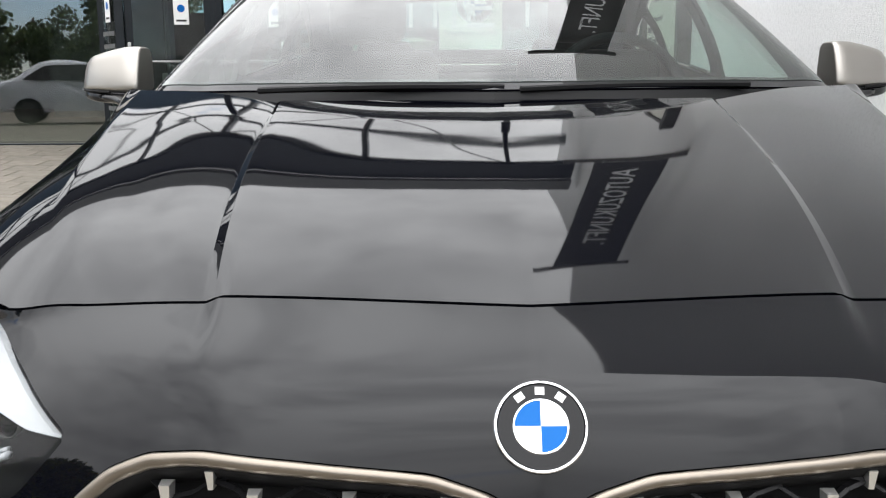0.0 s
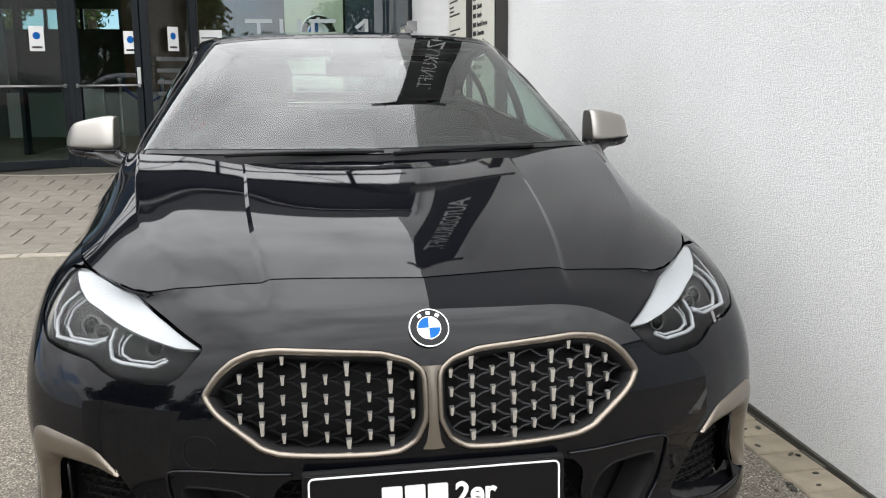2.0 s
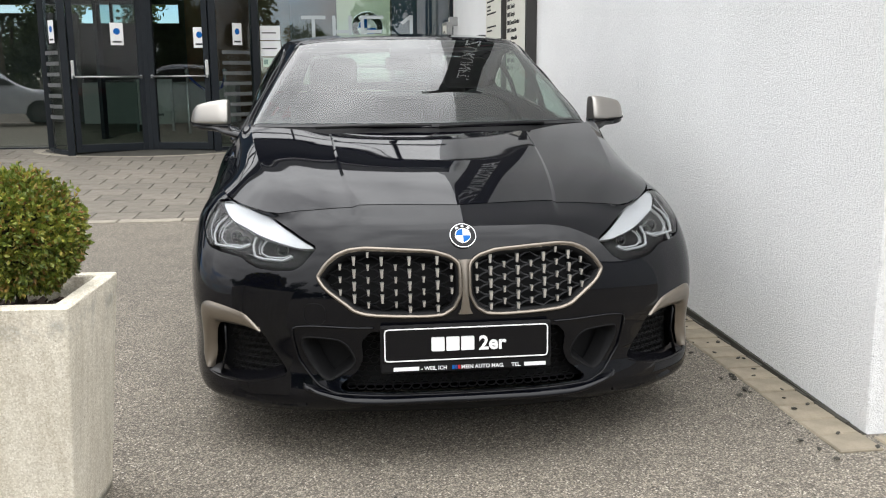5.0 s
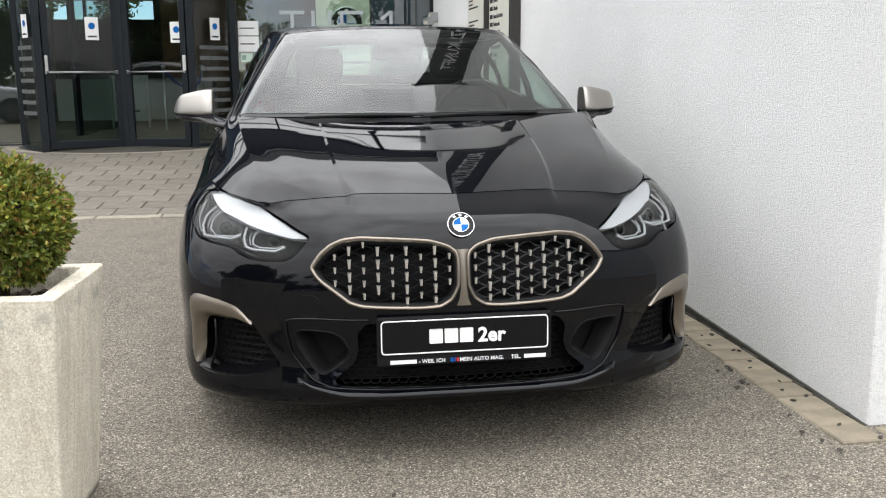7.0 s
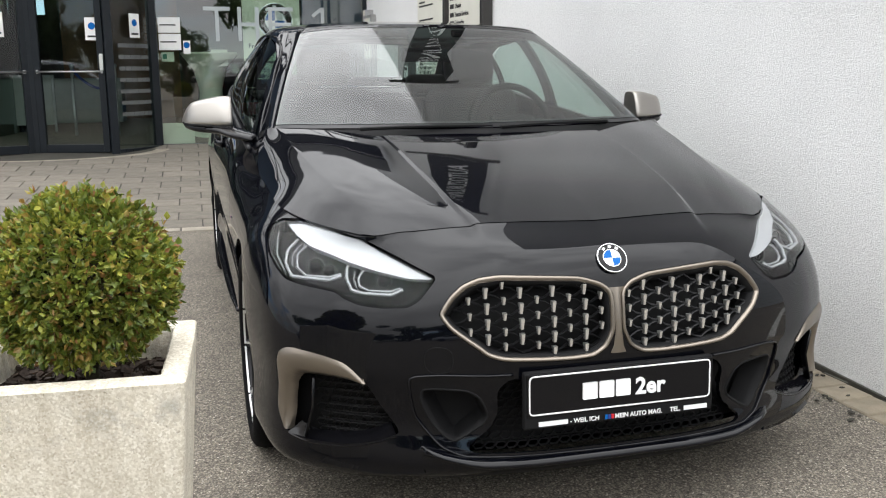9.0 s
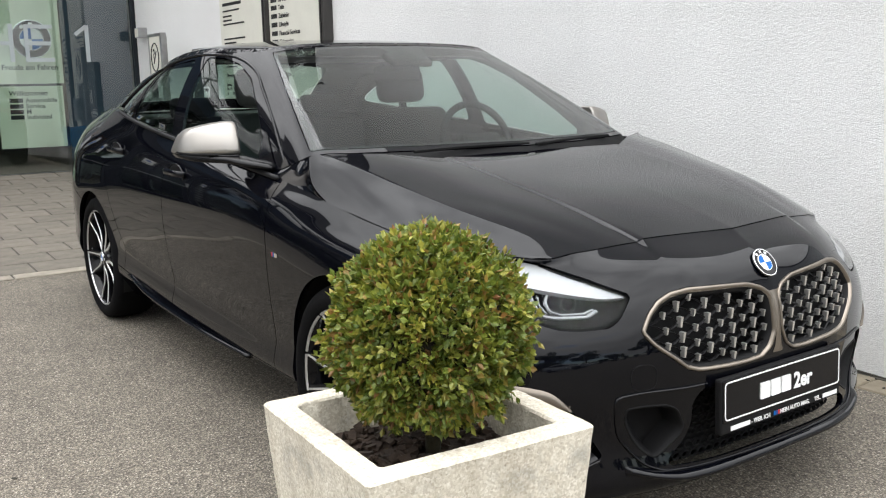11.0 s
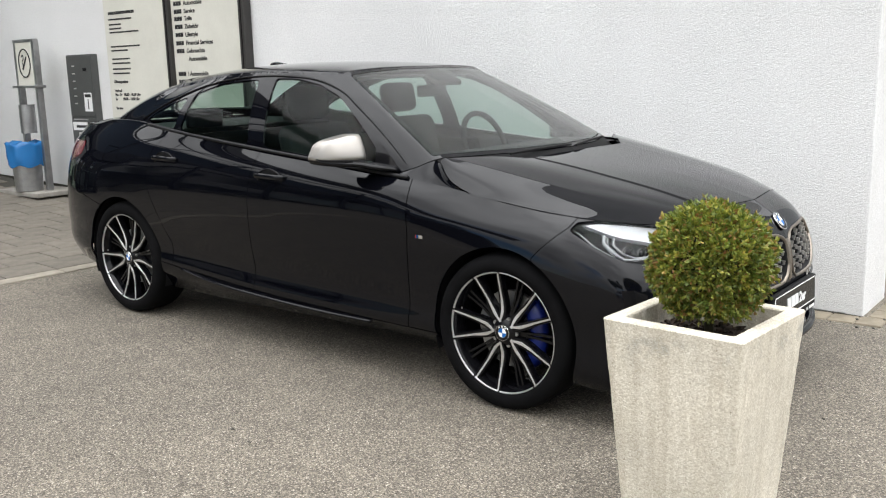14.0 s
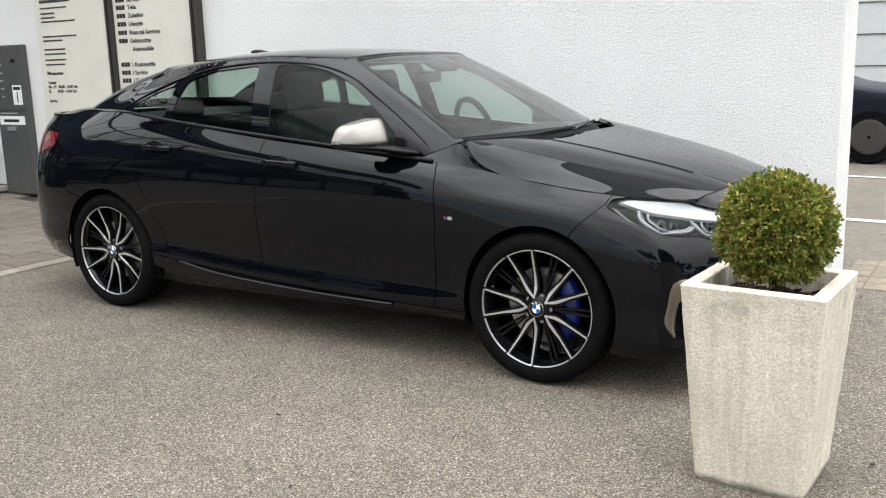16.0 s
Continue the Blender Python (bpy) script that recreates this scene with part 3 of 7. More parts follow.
for z, word in ((1.978, "Automobile"), (1.911, "Service"), (1.850, "Teile"), (1.783, "Zubehör"), (1.715, "Lifestyle"), (1.645, "Financial Services"), (1.578, "Gebrauchte"), (1.383, "i Automobile"), (1.316, "i Service"), (1.250, "i Teile")):
    row(.105, z, 0, word, .108)
row(.262, 1.510, 0, "Automobile")
for z, x1, h in ((1.968, .40, .026), (1.917, .35, .014), (1.871, .20, .014), (1.834, .20, .014), (1.800, .46, .014), (1.671, .45, .014), (1.635, .26, .014), (1.558, .30, .014), (1.519, .29, .014), (1.467, .28, .014), (1.426, .27, .014)):
    row(-.885, z - .01, 0, "", x1, h=h)
for z, text in ((1.345, "Öffnungszeiten:"), (1.262, "Verkauf"), (1.225, "Mo - Fr   08.00 - 18.30 Uhr"), (1.185, "Sa         09.00 - 14.00 Uhr"), (1.10, "Service")):
    row(-.885, z - .01, 0, text, size=.036)

# key-drop box
drop = on_wall("key_box", "tall dark grey metal key-drop cabinet on the wall", "cabinet", 7.52)
part("cabinet_body", box_bm(0, .435, -.07, .0, .225, 1.615, .006), GREYBOX, drop)
part("upper_door", box_bm(.008, .427, -.078, -.069, 1.02, 1.605, .003), GREYBOX, drop)
part("lower_door", box_bm(.008, .427, -.078, -.069, .235, 1.005, .003), GREYBOX, drop)
for k in range(6):
    part("key_slot", box_bm(.10, .145, -.0795, -.077, 1.50 - k * .072, 1.512 - k * .072), SATIN, drop)
part("lock", box_bm(.29, .35, -.081, -.077, 1.455, 1.485), MATT, drop)
part("notice", box_bm(.27, .40, -.0805, -.0775, 1.07, 1.25), WHITE, drop, "white notice with an arrow")
part("notice_bar", box_bm(.285, .385, -.082, -.08, 1.205, 1.235), INK, drop)
part("arrow", box_bm(.328, .342, -.082, -.08, 1.09, 1.19), INK, drop)
part("name_strip", box_bm(.03, .40, -.081, -.0775, .885, .965), WHITE, drop)
part("strip_bar", box_bm(.09, .32, -.0825, -.08, .91, .935), INK, drop)
part("drop_flap", box_bm(.15, .26, -.10, -.077, .83, .865, .004), SATIN, drop)
part("drop_slit", box_bm(.05, .30, -.080, -.077, .985, .997), SATIN, drop)

# smoking post with ash tray and bin
stand = on_wall("smokers_stand", "steel smokers' stand with ash tray and bagged bin", "bin", 8.02, rise(8.0), .30)
part("base_slab", box_bm(-.26, .50, -.22, .24, 0, .05, .01), CONCRETE, stand)
for x in (.0, .335):
    part("post", box_bm(x, x + .045, -.03, .03, .05, 1.50, .004), STEEL, stand)
part("symbol_board", box_bm(.035, .345, -.03, .02, 1.08, 1.51, .006), SIGNWHITE, stand, "white board with a cigarette sign")
part("board_frame", box_bm(.0, .38, -.035, .025, 1.50, 1.53, .003), STEEL, stand)
part("board_shelf", box_bm(-.02, .40, -.07, .05, 1.06, 1.085, .003), STEEL, stand)
ring = [(.19 + .105 * math.cos(a), -.033, 1.30 + .135 * math.sin(a)) for a in np.linspace(0, 2 * math.pi, 40)[:-1]]
v, f = tube(ring, .006, 6, closed=True)
mesh_object("symbol_ring", v, f, INK, stand)
v, f = tube([(.15, -.033, 1.24), (.23, -.033, 1.36)], .012, 6, flat=(.003, (0, 1, 0)))
mesh_object("symbol_cigarette", v, f, INK, stand)
v, f = tube(spline([(.14, -.033, 1.36), (.17, -.033, 1.38), (.175, -.033, 1.34), (.15, -.033, 1.32), (.165, -.033, 1.28)], 14), .004, 6)
mesh_object("symbol_smoke", v, f, INK, stand)
v, f = lathe([(.62, .0), (.62, .075), (.90, .075), (.90, .068), (.88, .0)], 32, "z")
mesh_object("ash_tray", [(p[0] + .19, p[1] - .06, p[2]) for p in v], f, STEEL, stand, "steel ash cylinder", smooth=False)
v, f = lathe([(.055, .0), (.055, .13), (.50, .145), (.505, .14), (.45, .0)], 32, "z")
mesh_object("bin", [(p[0] + .19, p[1] - .12, p[2]) for p in v], f, STEEL, stand, "brushed steel waste bin", smooth=False)
vb, n = [], 40
for k, (z, r) in enumerate(((.30, .155), (.34, .168), (.42, .172), (.50, .170), (.535, .176), (.53, .15), (.46, .13))):
    for i in range(n):
        a = 2 * math.pi * i / n
        rr = r * (1 + .05 * math.sin(7 * a + k) + .03 * math.sin(13 * a - 2 * k))
        vb.append((.19 + rr * math.cos(a), -.12 + rr * math.sin(a), z + .015 * math.sin(5 * a + k)))
f = [(k * n + i, k * n + (i + 1) % n, (k + 1) * n + (i + 1) % n, (k + 1) * n + i) for k in range(6) for i in range(n)]
mesh_object("bin_bag", vb, f, BAG, stand, "blue plastic bin bag", smooth=True)

lamp_w = on_wall("wall_lamp", "small square grey wall lamp", "lamp", 9.05, 1.80)
part("lamp_body", box_bm(-.06, .06, -.10, 0, 0, .11, .006), STEEL, lamp_w)
part("lamp_front", box_bm(-.05, .05, -.104, -.099, .01, .10), SIGNWHITE, lamp_w)

# banner on two arms, high on the wall
flag = on_wall("wall_banner", "black vertical banner with white lettering on two arms", "banner", 4.3, 2.7)
part("banner_cloth", box_bm(-.006, .006, -.56, -.10, .05, 2.3), INK, flag)
for z in (.02, 2.32):
    part("banner_arm", box_bm(-.015, .015, -.74, 0, z - .02, z + .02, .005), DARKMETAL, flag)
writing("AUTOZUKUNFT.", .235, (.0075, -.27, .16), WHITE, flag, turn=Matrix.Rotation(math.pi / 2, 4, "Z") @ Matrix.Rotation(-math.pi / 2, 4, "Y"))

# ---- entrance front: panes between dark frames ----
front = thing("shop_front", "glazed dealership front with dark metal frames and entrance doors", "shop front", Matrix())


def bar(p, q, z0, z1, thick=.06, deep=.07, name="mullion", mat=None, parent=None):
    """A straight member from p to q in plan, between two heights."""
    d = Vector((q[0] - p[0], q[1] - p[1], 0))
    a = math.atan2(d.y, d.x)
    m = Matrix.Translation((p[0], p[1], 0)) @ Matrix.Rotation(a, 4, "Z")
    return part(name, box_bm(0, d.length, -deep / 2, deep / 2, z0, z1, .005, turn=m), mat or FRAME, parent or front)


def post(p, z0, z1, w=.075, d=.09, a=0.0, parent=None):
    return part("mullion", box_bm(-w / 2, w / 2, -d / 2, d / 2, z0, z1, .006, turn=Matrix.Translation((p[0], p[1], 0)) @ Matrix.Rotation(a, 4, "Z")), FRAME, parent or front)


def sheet_glass(p, q, z0, z1, name="pane", parent=None, mat=None):
    d = Vector((q[0] - p[0], q[1] - p[1], 0)).normalized()
    n = Vector((-d.y, d.x, 0)) * .006
    v = [(p[0] + s * n.x, p[1] + s * n.y, z) for s in (0,) for z in (z0, z1)] + [(q[0], q[1], z) for z in (z0, z1)]
    return mesh_object(name, v, [(0, 2, 3, 1)], mat or SHOPGLASS, parent or front)


FLOOR, HEAD = .33, 2.62
# straight glazing left and right of the drum
for p, q, cuts in (((-12.0, 9.2), (-3.95, 9.2), 5), ((-1.43, 9.40), (1.075, 9.40), 2)):
    for i in range(cuts):
        a = [p[k] + (q[k] - p[k]) * i / cuts for k in (0, 1)]
        b = [p[k] + (q[k] - p[k]) * (i + 1) / cuts for k in (0, 1)]
        if cuts == 2:
            if i == 1:
                continue
            b = list(q)
        sheet_glass(a, b, FLOOR, HEAD)
        sheet_glass(a, b, HEAD + .06, 2.95)
        post(b, FLOOR - .06, 2.95)
    bar(p, q, FLOOR - .10, FLOOR + .03, deep=.08)
    bar(p, q, HEAD, HEAD + .07, deep=.08)
    post(p, FLOOR - .06, 2.95, .085, .10)
for x in (-.2,):
    post((x, 9.40), HEAD, 2.95)


def curved(p, q, bulge, n=9):
    a, b = np.array(p), np.array(q)
    d = b - a
    nrm = np.array((d[1], -d[0])) / np.linalg.norm(d)
    pts = [a + d * t + nrm * bulge * 4 * t * (1 - t) for t in np.linspace(0, 1, n)]
    v = [(x, y, z) for x, y in pts for z in (FLOOR, HEAD)]
    f = [(2 * i, 2 * i + 2, 2 * i + 3, 2 * i + 1) for i in range(n - 1)]
    mesh_object("curved_pane", v, f, DOORGLASS, front, smooth=True)
    for i in range(n - 1):
        bar(pts[i], pts[i + 1], FLOOR - .10, FLOOR + .03, deep=.075, name="curved_frame")
        bar(pts[i], pts[i + 1], HEAD, HEAD + .12, deep=.075, name="curved_frame")
    for k in range(7):
        z = .72 + k * .125
        for i in range(1, n - 2):
            bar(pts[i], pts[i + 1], z, z + .045, deep=.004, name="glass_stripe", mat=STRIPE)
    return pts


curved((-3.90, 9.06), (-3.58, 8.63), .05)
curved((-1.86, 8.80), (-1.46, 9.28), .06)
for p in ((-3.56, 8.62), (-1.885, 8.79), (-3.925, 9.12), (-1.445, 9.34)):
    post(p, FLOOR - .10, 3.0, .085, .12, .25)
post((-2.70, 8.95), FLOOR - .06, HEAD, .055, .06)


def door_leaf(p, q, label):
    leaf = new("entrance_door")
    leaf.parent = front
    tagged(leaf, label)
    d = np.array(q) - np.array(p)
    ln = np.linalg.norm(d)
    u = d / ln
    pt = lambda t: tuple(np.array(p) + u * t)
    for t in (0, ln - .07):
        bar(pt(t), pt(t + .07), FLOOR, HEAD, deep=.055, name="stile", parent=leaf)
    bar(pt(.07), pt(ln - .07), FLOOR, FLOOR + .09, deep=.055, name="rail", parent=leaf)
    bar(pt(.07), pt(ln - .07), HEAD - .08, HEAD, deep=.055, name="rail", parent=leaf)
    sheet_glass(pt(.07), pt(ln - .07), FLOOR + .09, HEAD - .08, "door_pane", leaf, DOORGLASS)
    nrm = np.array((u[1], -u[0])) * .06
    a, b = np.array(pt(.04)) + nrm, np.array(pt(ln - .04)) + nrm
    v, f = tube([(a[0], a[1], 1.21), (b[0], b[1], 1.21)], .012, 8)
    mesh_object("push_bar", v, f, STEEL, leaf, "steel push bar", smooth=True)
    for e in (pt(.035), pt(ln - .035)):
        part("bar_bracket", box_bm(-.012, .012, -.065, .0, 1.19, 1.23, .003, turn=Matrix.Translation((e[0], e[1], 0))), STEEL, leaf)
    e = pt(.035) if p[0] < -3 else pt(ln - .035)
    part("lock_plate", box_bm(-.02, .02, -.035, -.02, 1.22, 1.40, .004, turn=Matrix.Translation((e[0], e[1], 0))), SATIN, leaf)
    return leaf


door_leaf((-3.51, 8.63), (-2.73, 8.95), "glazed entrance door with a push bar")
door_leaf((-2.67, 8.95), (-1.93, 8.80), "glazed entrance door with a push bar")
# drum roof, band and fascia over the glazing
pts = [(-3.95, 9.2), (-3.62, 8.66), (-3.3, 8.55), (-2.7, 8.5), (-2.2, 8.55), (-1.86, 8.72), (-1.43, 9.35)]
bm = bmesh.new()
lo, hi = [bm.verts.new((x, y, HEAD + .02)) for x, y in pts], [bm.verts.new((x, y, 3.0)) for x, y in pts]
for i in range(len(pts) - 1):
    bm.faces.new((lo[i], lo[i + 1], hi[i + 1], hi[i]))
bm.faces.new(lo)
bm.faces.new(hi[::-1])
part("drum_roof", bm, FRAME, front)
part("fascia", box_bm(-14, 1.07, 9.15, 9.6, 2.95, 3.12, .01), FRAME, front)
part("clerestory", box_bm(-14, 1.05, 9.42, 9.50, 3.20, 4.15, .01), NAVYPANEL, front, "dark blue panel band above the entrance")
part("roof_slab", box_bm(-14, 1.9, 9.2, 17, 3.12, 3.20), GREYBOX, front)
# glazed canopy above: edge beam, rafters and stays
canopy = thing("canopy", "open steel canopy frame over the entrance", "canopy", Matrix())
part("edge_beam", box_bm(-13, 1.05, 7.95, 8.15, 4.58, 5.14, .01), FRAME, canopy)
part("edge_fascia", box_bm(-13, 1.05, 7.80, 7.95, 5.14, 5.55, .01), GREYBOX, canopy, "grey metal edge of the canopy")
for k in range(9):
    x = .35 - k * 1.6
    part("rafter", box_bm(x - .03, x + .03, 8.1, 13.0, 4.66, 4.76, .01), FRAME, canopy)
    if k % 2 == 0:
        part("column", box_bm(x - .05, x + .05, 9.30, 9.40, 3.12, 4.66, .01), FRAME, canopy)
for k in range(4):
    part("purlin", box_bm(-13, 1.05, 9.2 + k * 1.2, 9.24 + k * 1.2, 4.69, 4.75), FRAME, canopy)
for k in range(2):
    x = .35 - k * 3.2
    for p2, q2 in (((x, 8.1, 4.64), (x - 3.2, 12.5, 4.64)), ((x - 3.2, 8.1, 4.64), (x, 12.5, 4.64))):
        v, f = tube([p2, q2], .012, 6)
        mesh_object("stay", v, f, FRAME, canopy)
# threshold
pts = [(-2.72 + 1.30 * math.cos(a), 9.05 + .62 * math.sin(a)) for a in np.linspace(math.pi, 2 * math.pi, 30)]
for name, grow, h, mat in (("threshold", 1.08, .010, KERB), ("door_mat", .97, .016, DIRT)):
    bm = bmesh.new()
    vs = [bm.verts.new((-2.72 + (x + 2.72) * grow, 9.05 + (y - 9.05) * grow, rise(y) + h)) for x, y in pts]
    bm.faces.new(vs)
    part(name, bm, mat, front)

# room behind the glass
room = thing("showroom", "dim showroom behind the glass front", "room", Matrix(), "structure")
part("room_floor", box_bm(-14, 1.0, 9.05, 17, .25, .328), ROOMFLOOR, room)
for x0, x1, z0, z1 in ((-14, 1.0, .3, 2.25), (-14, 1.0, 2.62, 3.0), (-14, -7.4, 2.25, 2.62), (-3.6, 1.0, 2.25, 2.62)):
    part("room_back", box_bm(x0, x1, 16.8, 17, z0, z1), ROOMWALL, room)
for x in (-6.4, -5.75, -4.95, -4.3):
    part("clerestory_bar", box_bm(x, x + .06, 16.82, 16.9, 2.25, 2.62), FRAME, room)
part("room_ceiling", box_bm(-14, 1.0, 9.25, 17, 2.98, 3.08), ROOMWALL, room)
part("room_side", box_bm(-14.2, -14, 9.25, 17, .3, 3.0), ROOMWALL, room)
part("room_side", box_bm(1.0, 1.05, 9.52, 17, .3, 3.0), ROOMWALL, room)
part("partition", box_bm(-2.9, -1.2, 13.2, 13.3, .33, 2.6), WOOD, room, "wood-panelled partition")
part("counter", box_bm(-4.3, -2.0, 12.0, 12.6, .46, 1.12, .02), COUNTER, room, "pale reception counter")
part("counter_plinth", box_bm(-4.25, -2.05, 12.05, 12.6, .33, .46), SIGNWHITE, room)
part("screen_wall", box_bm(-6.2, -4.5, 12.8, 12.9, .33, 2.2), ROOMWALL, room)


def sheet_on(name, label, category, x0, x1, z0, z1, y=9.388, mat=None, turn=None):
    ob = thing(name, label, category, turn or Matrix.Translation((0, y, 0)))
    part("sheet", box_bm(x0, x1, -.002, .002, z0, z1), mat or PAPER, ob)
    return ob


# boards and sheets inside the right-hand window
s = sheet_on("window_poster", "pale slogan board with a round emblem in the window", "poster", -.405, .275, 1.325, 2.55, 9.46, POSTER)
badge(s, (-.02, -.004, 1.80), (0, -1, 0), .205)
writing("Freude am Fahren", .078, (-.06, -.004, 1.475), INK, s, "CENTER", bold=.0012)
s = sheet_on("window_poster", "pale welcome board listing departments in the window", "poster", -.42, .255, .635, 1.30, 9.46, POSTER)
writing("Willkommen", .075, (-.30, -.004, 1.20), INK, s, bold=.001)
for z, word in ((1.125, "Automobile"), (1.063, "Service"), (1.003, "M"), (.945, "Individual")):
    part("poster_bar", box_bm(-.30, -.165, -.005, -.003, z, z + .045), INK, s)
    writing(word, .068, (-.14, -.004, z), INK, s, bold=.001)
s = sheet_on("window_panel", "dark blue panel behind the window", "panel", .30, 1.03, .40, 3.6, 9.50, NAVYPANEL)
for x0, x1, z0, z1 in ((-1.372, -1.122, 1.65, 1.825), (-1.372, -1.122, 1.452, 1.637)):
    s = sheet_on("window_notice", "white notice taped to the glass", "notice", x0, x1, z0, z1)
    part("notice_bar", box_bm(x0 + .02, x1 - .05, -.004, -.002, (z0 + z1) / 2 - .006, (z0 + z1) / 2 + .008), INK, s)
s = sheet_on("window_sticker", "round blue and white window sticker", "sticker", -1.10, -1.02, 1.41, 1.56)
v, f = lathe([(.003, 0), (.003, .036)], 24, "z")
mesh_object("sticker_disc", [(p[0] - 1.06, -p[2], p[1] + 1.51) for p in v], f, BLUE, s)
s = sheet_on("exit_sign", "small green sign inside the window", "sign", -1.35, -1.21, 1.32, 1.43, 9.42, POSTER)
part("sign_mark", box_bm(-1.34, -1.29, -.004, -.002, 1.35, 1.41), GREENSIGN, s)
s = sheet_on("window_board", "pale blank board standing in the window", "board", -1.41, -1.025, .345, .605, 9.45, POSTER)
s = sheet_on("window_board", "pale small board with a green mark in the window", "board", -.79, -.54, .345, .555, 9.45, POSTER)
part("board_mark", box_bm(-.765, -.675, -.004, -.002, .45, .53), GREENSIGN, s)
s = sheet_on("window_board", "pale narrow board hung behind the window", "board", -.78, -.58, 1.27, 1.47, 9.9, POSTER)
# big thin letters on the glass
word = thing("window_lettering", "large thin white letters on the glass", "lettering", Matrix.Translation((0, 9.385, 0)))
for x0, x1, z0, z1 in ((-.854, -.547, 1.905, 1.95), (-.722, -.679, 1.555, 1.905), (-.462, -.420, 1.555, 1.95), (-.258, -.214, 1.555, 1.95), (-.420, -.258, 1.73, 1.772), (-.105, -.062, 1.555, 1.95), (-.062, .187, 1.908, 1.95), (-.062, .160, 1.73, 1.772), (-.062, .187, 1.555, 1.597), (.520, .562, 1.555, 1.95)):
    part("letter_stroke", box_bm(x0, x1, -.003, .001, z0, z1), LETTER, word)
part("letter_stroke", box_bm(-.02, .02, -.003, .001, 0, .15, turn=Matrix.Translation((.535, 0, 1.94)) @ Matrix.Rotation(radians(-128), 4, "Y")), LETTER, word)
# notices with a blue disc on the doors
for x0, x1, z0, z1, y, a in ((-3.065, -2.915, 1.576, 1.834, 8.79, .39), (-2.10, -1.975, 1.545, 1.785, 8.83, -.2), (-1.668, -1.555, 1.576, 1.834, 8.905, .85), (-3.735, -3.655, 1.60, 1.86, 8.70, -.9)):
    m = Matrix.Translation(((x0 + x1) / 2, y, 0)) @ Matrix.Rotation(a, 4, "Z")
    ob = thing("door_notice", "white notice with a blue disc on the door glass", "notice", m, group="notices on the entrance")
    h = .074
    part("sheet", box_bm(-h, h, -.012, -.009, z0, z1), PAPER, ob)
    v, f = lathe([(.0135, 0), (.0135, .038)], 24, "z")
    mesh_object("disc", [(p[0], -p[2], p[1] + (z0 + z1) / 2 + .03) for p in v], f, BLUE, ob)
    part("text_bar", box_bm(-.05, .05, -.0135, -.011, z0 + .03, z0 + .05), INK, ob)
# bar table in a stretch cover
tab = thing("bar_table", "bar table in a pale stretch cover behind the window", "table", Matrix.Translation((-.80, 10.1, .33)))
v, f = lathe([(0, .26), (.12, .24), (.45, .15), (.65, .14), (.9, .20), (1.08, .34), (1.10, .35), (1.11, .34), (1.11, 0)], 32, "z")
mesh_object("table_cover", v, f, POSTER, tab, smooth=True)
stand_in = thing("display_stand", "pale framed poster stand inside the entrance", "stand", Matrix.Translation((-2.96, 10.6, .33)))
part("poster", box_bm(-.22, .22, -.01, .01, .22, .80), COUNTER, stand_in)
for x in (-.24, .24):
    part("leg", box_bm(x - .015, x + .015, -.02, .02, 0, .84, .003), STEEL, stand_in)
part("rail", box_bm(-.24, .24, -.02, .02, .80, .84, .003), STEEL, stand_in)
part("text_bar", box_bm(-.12, .12, -.014, -.011, .34, .37), GREYBOX, stand_in)
inner_leaf = thing("inner_door", "dark framed inner door standing open", "door", Matrix.Translation((-3.52, 9.95, .33)) @ Matrix.Rotation(radians(62), 4, "Z"))
for x in (0, .80):
    part("stile", box_bm(x, x + .08, -.03, .03, 0, 2.3, .004), FRAME, inner_leaf)
for z in (0, 2.2):
    part("rail", box_bm(.08, .80, -.03, .03, z, z + .09, .004), FRAME, inner_leaf)
mesh_object("door_pane", [(.08, 0, .09), (.80, 0, .09), (.80, 0, 2.2), (.08, 0, 2.2)], [(0, 1, 2, 3)], DOORGLASS, inner_leaf)
rope = thing("barrier_rope", "dark blue rope hung from a steel barrier post", "rope", Matrix.Translation((-1.95, 10.3, .33)))
v, f = tube(spline([(-.49, 0, .90), (-.36, 0, .76), (-.2, 0, .68), (-.06, 0, .72), (0, 0, .88)], 24), .018, 8)
mesh_object("rope_strand", v, f, NAVY, rope, smooth=True)
for x in (-1.95, -2.45):
    p2 = thing("barrier_post", "steel barrier post with a rope inside the entrance", "barrier", Matrix.Translation((x, 10.3, .33)))
    v, f = lathe([(0, .16), (.02, .15), (.03, .02), (.92, .02), (.96, .035), (.98, 0)], 20, "z")
    mesh_object("post", v, f, STEEL, p2, smooth=True)


# ---- the car ----
# Its own frame: x across, y from the nose to the tail, z up from the tyres' feet.
CAR = Matrix.Translation((0, 0, 0.014)) @ Matrix.Rotation(.017, 4, "Z") @ Matrix.Rotation(math.atan(0.012), 4, "X")
car = new("car")
car.matrix_world = CAR
tagged(car, "glossy black four-door coupe parked close to a white wall", "car")

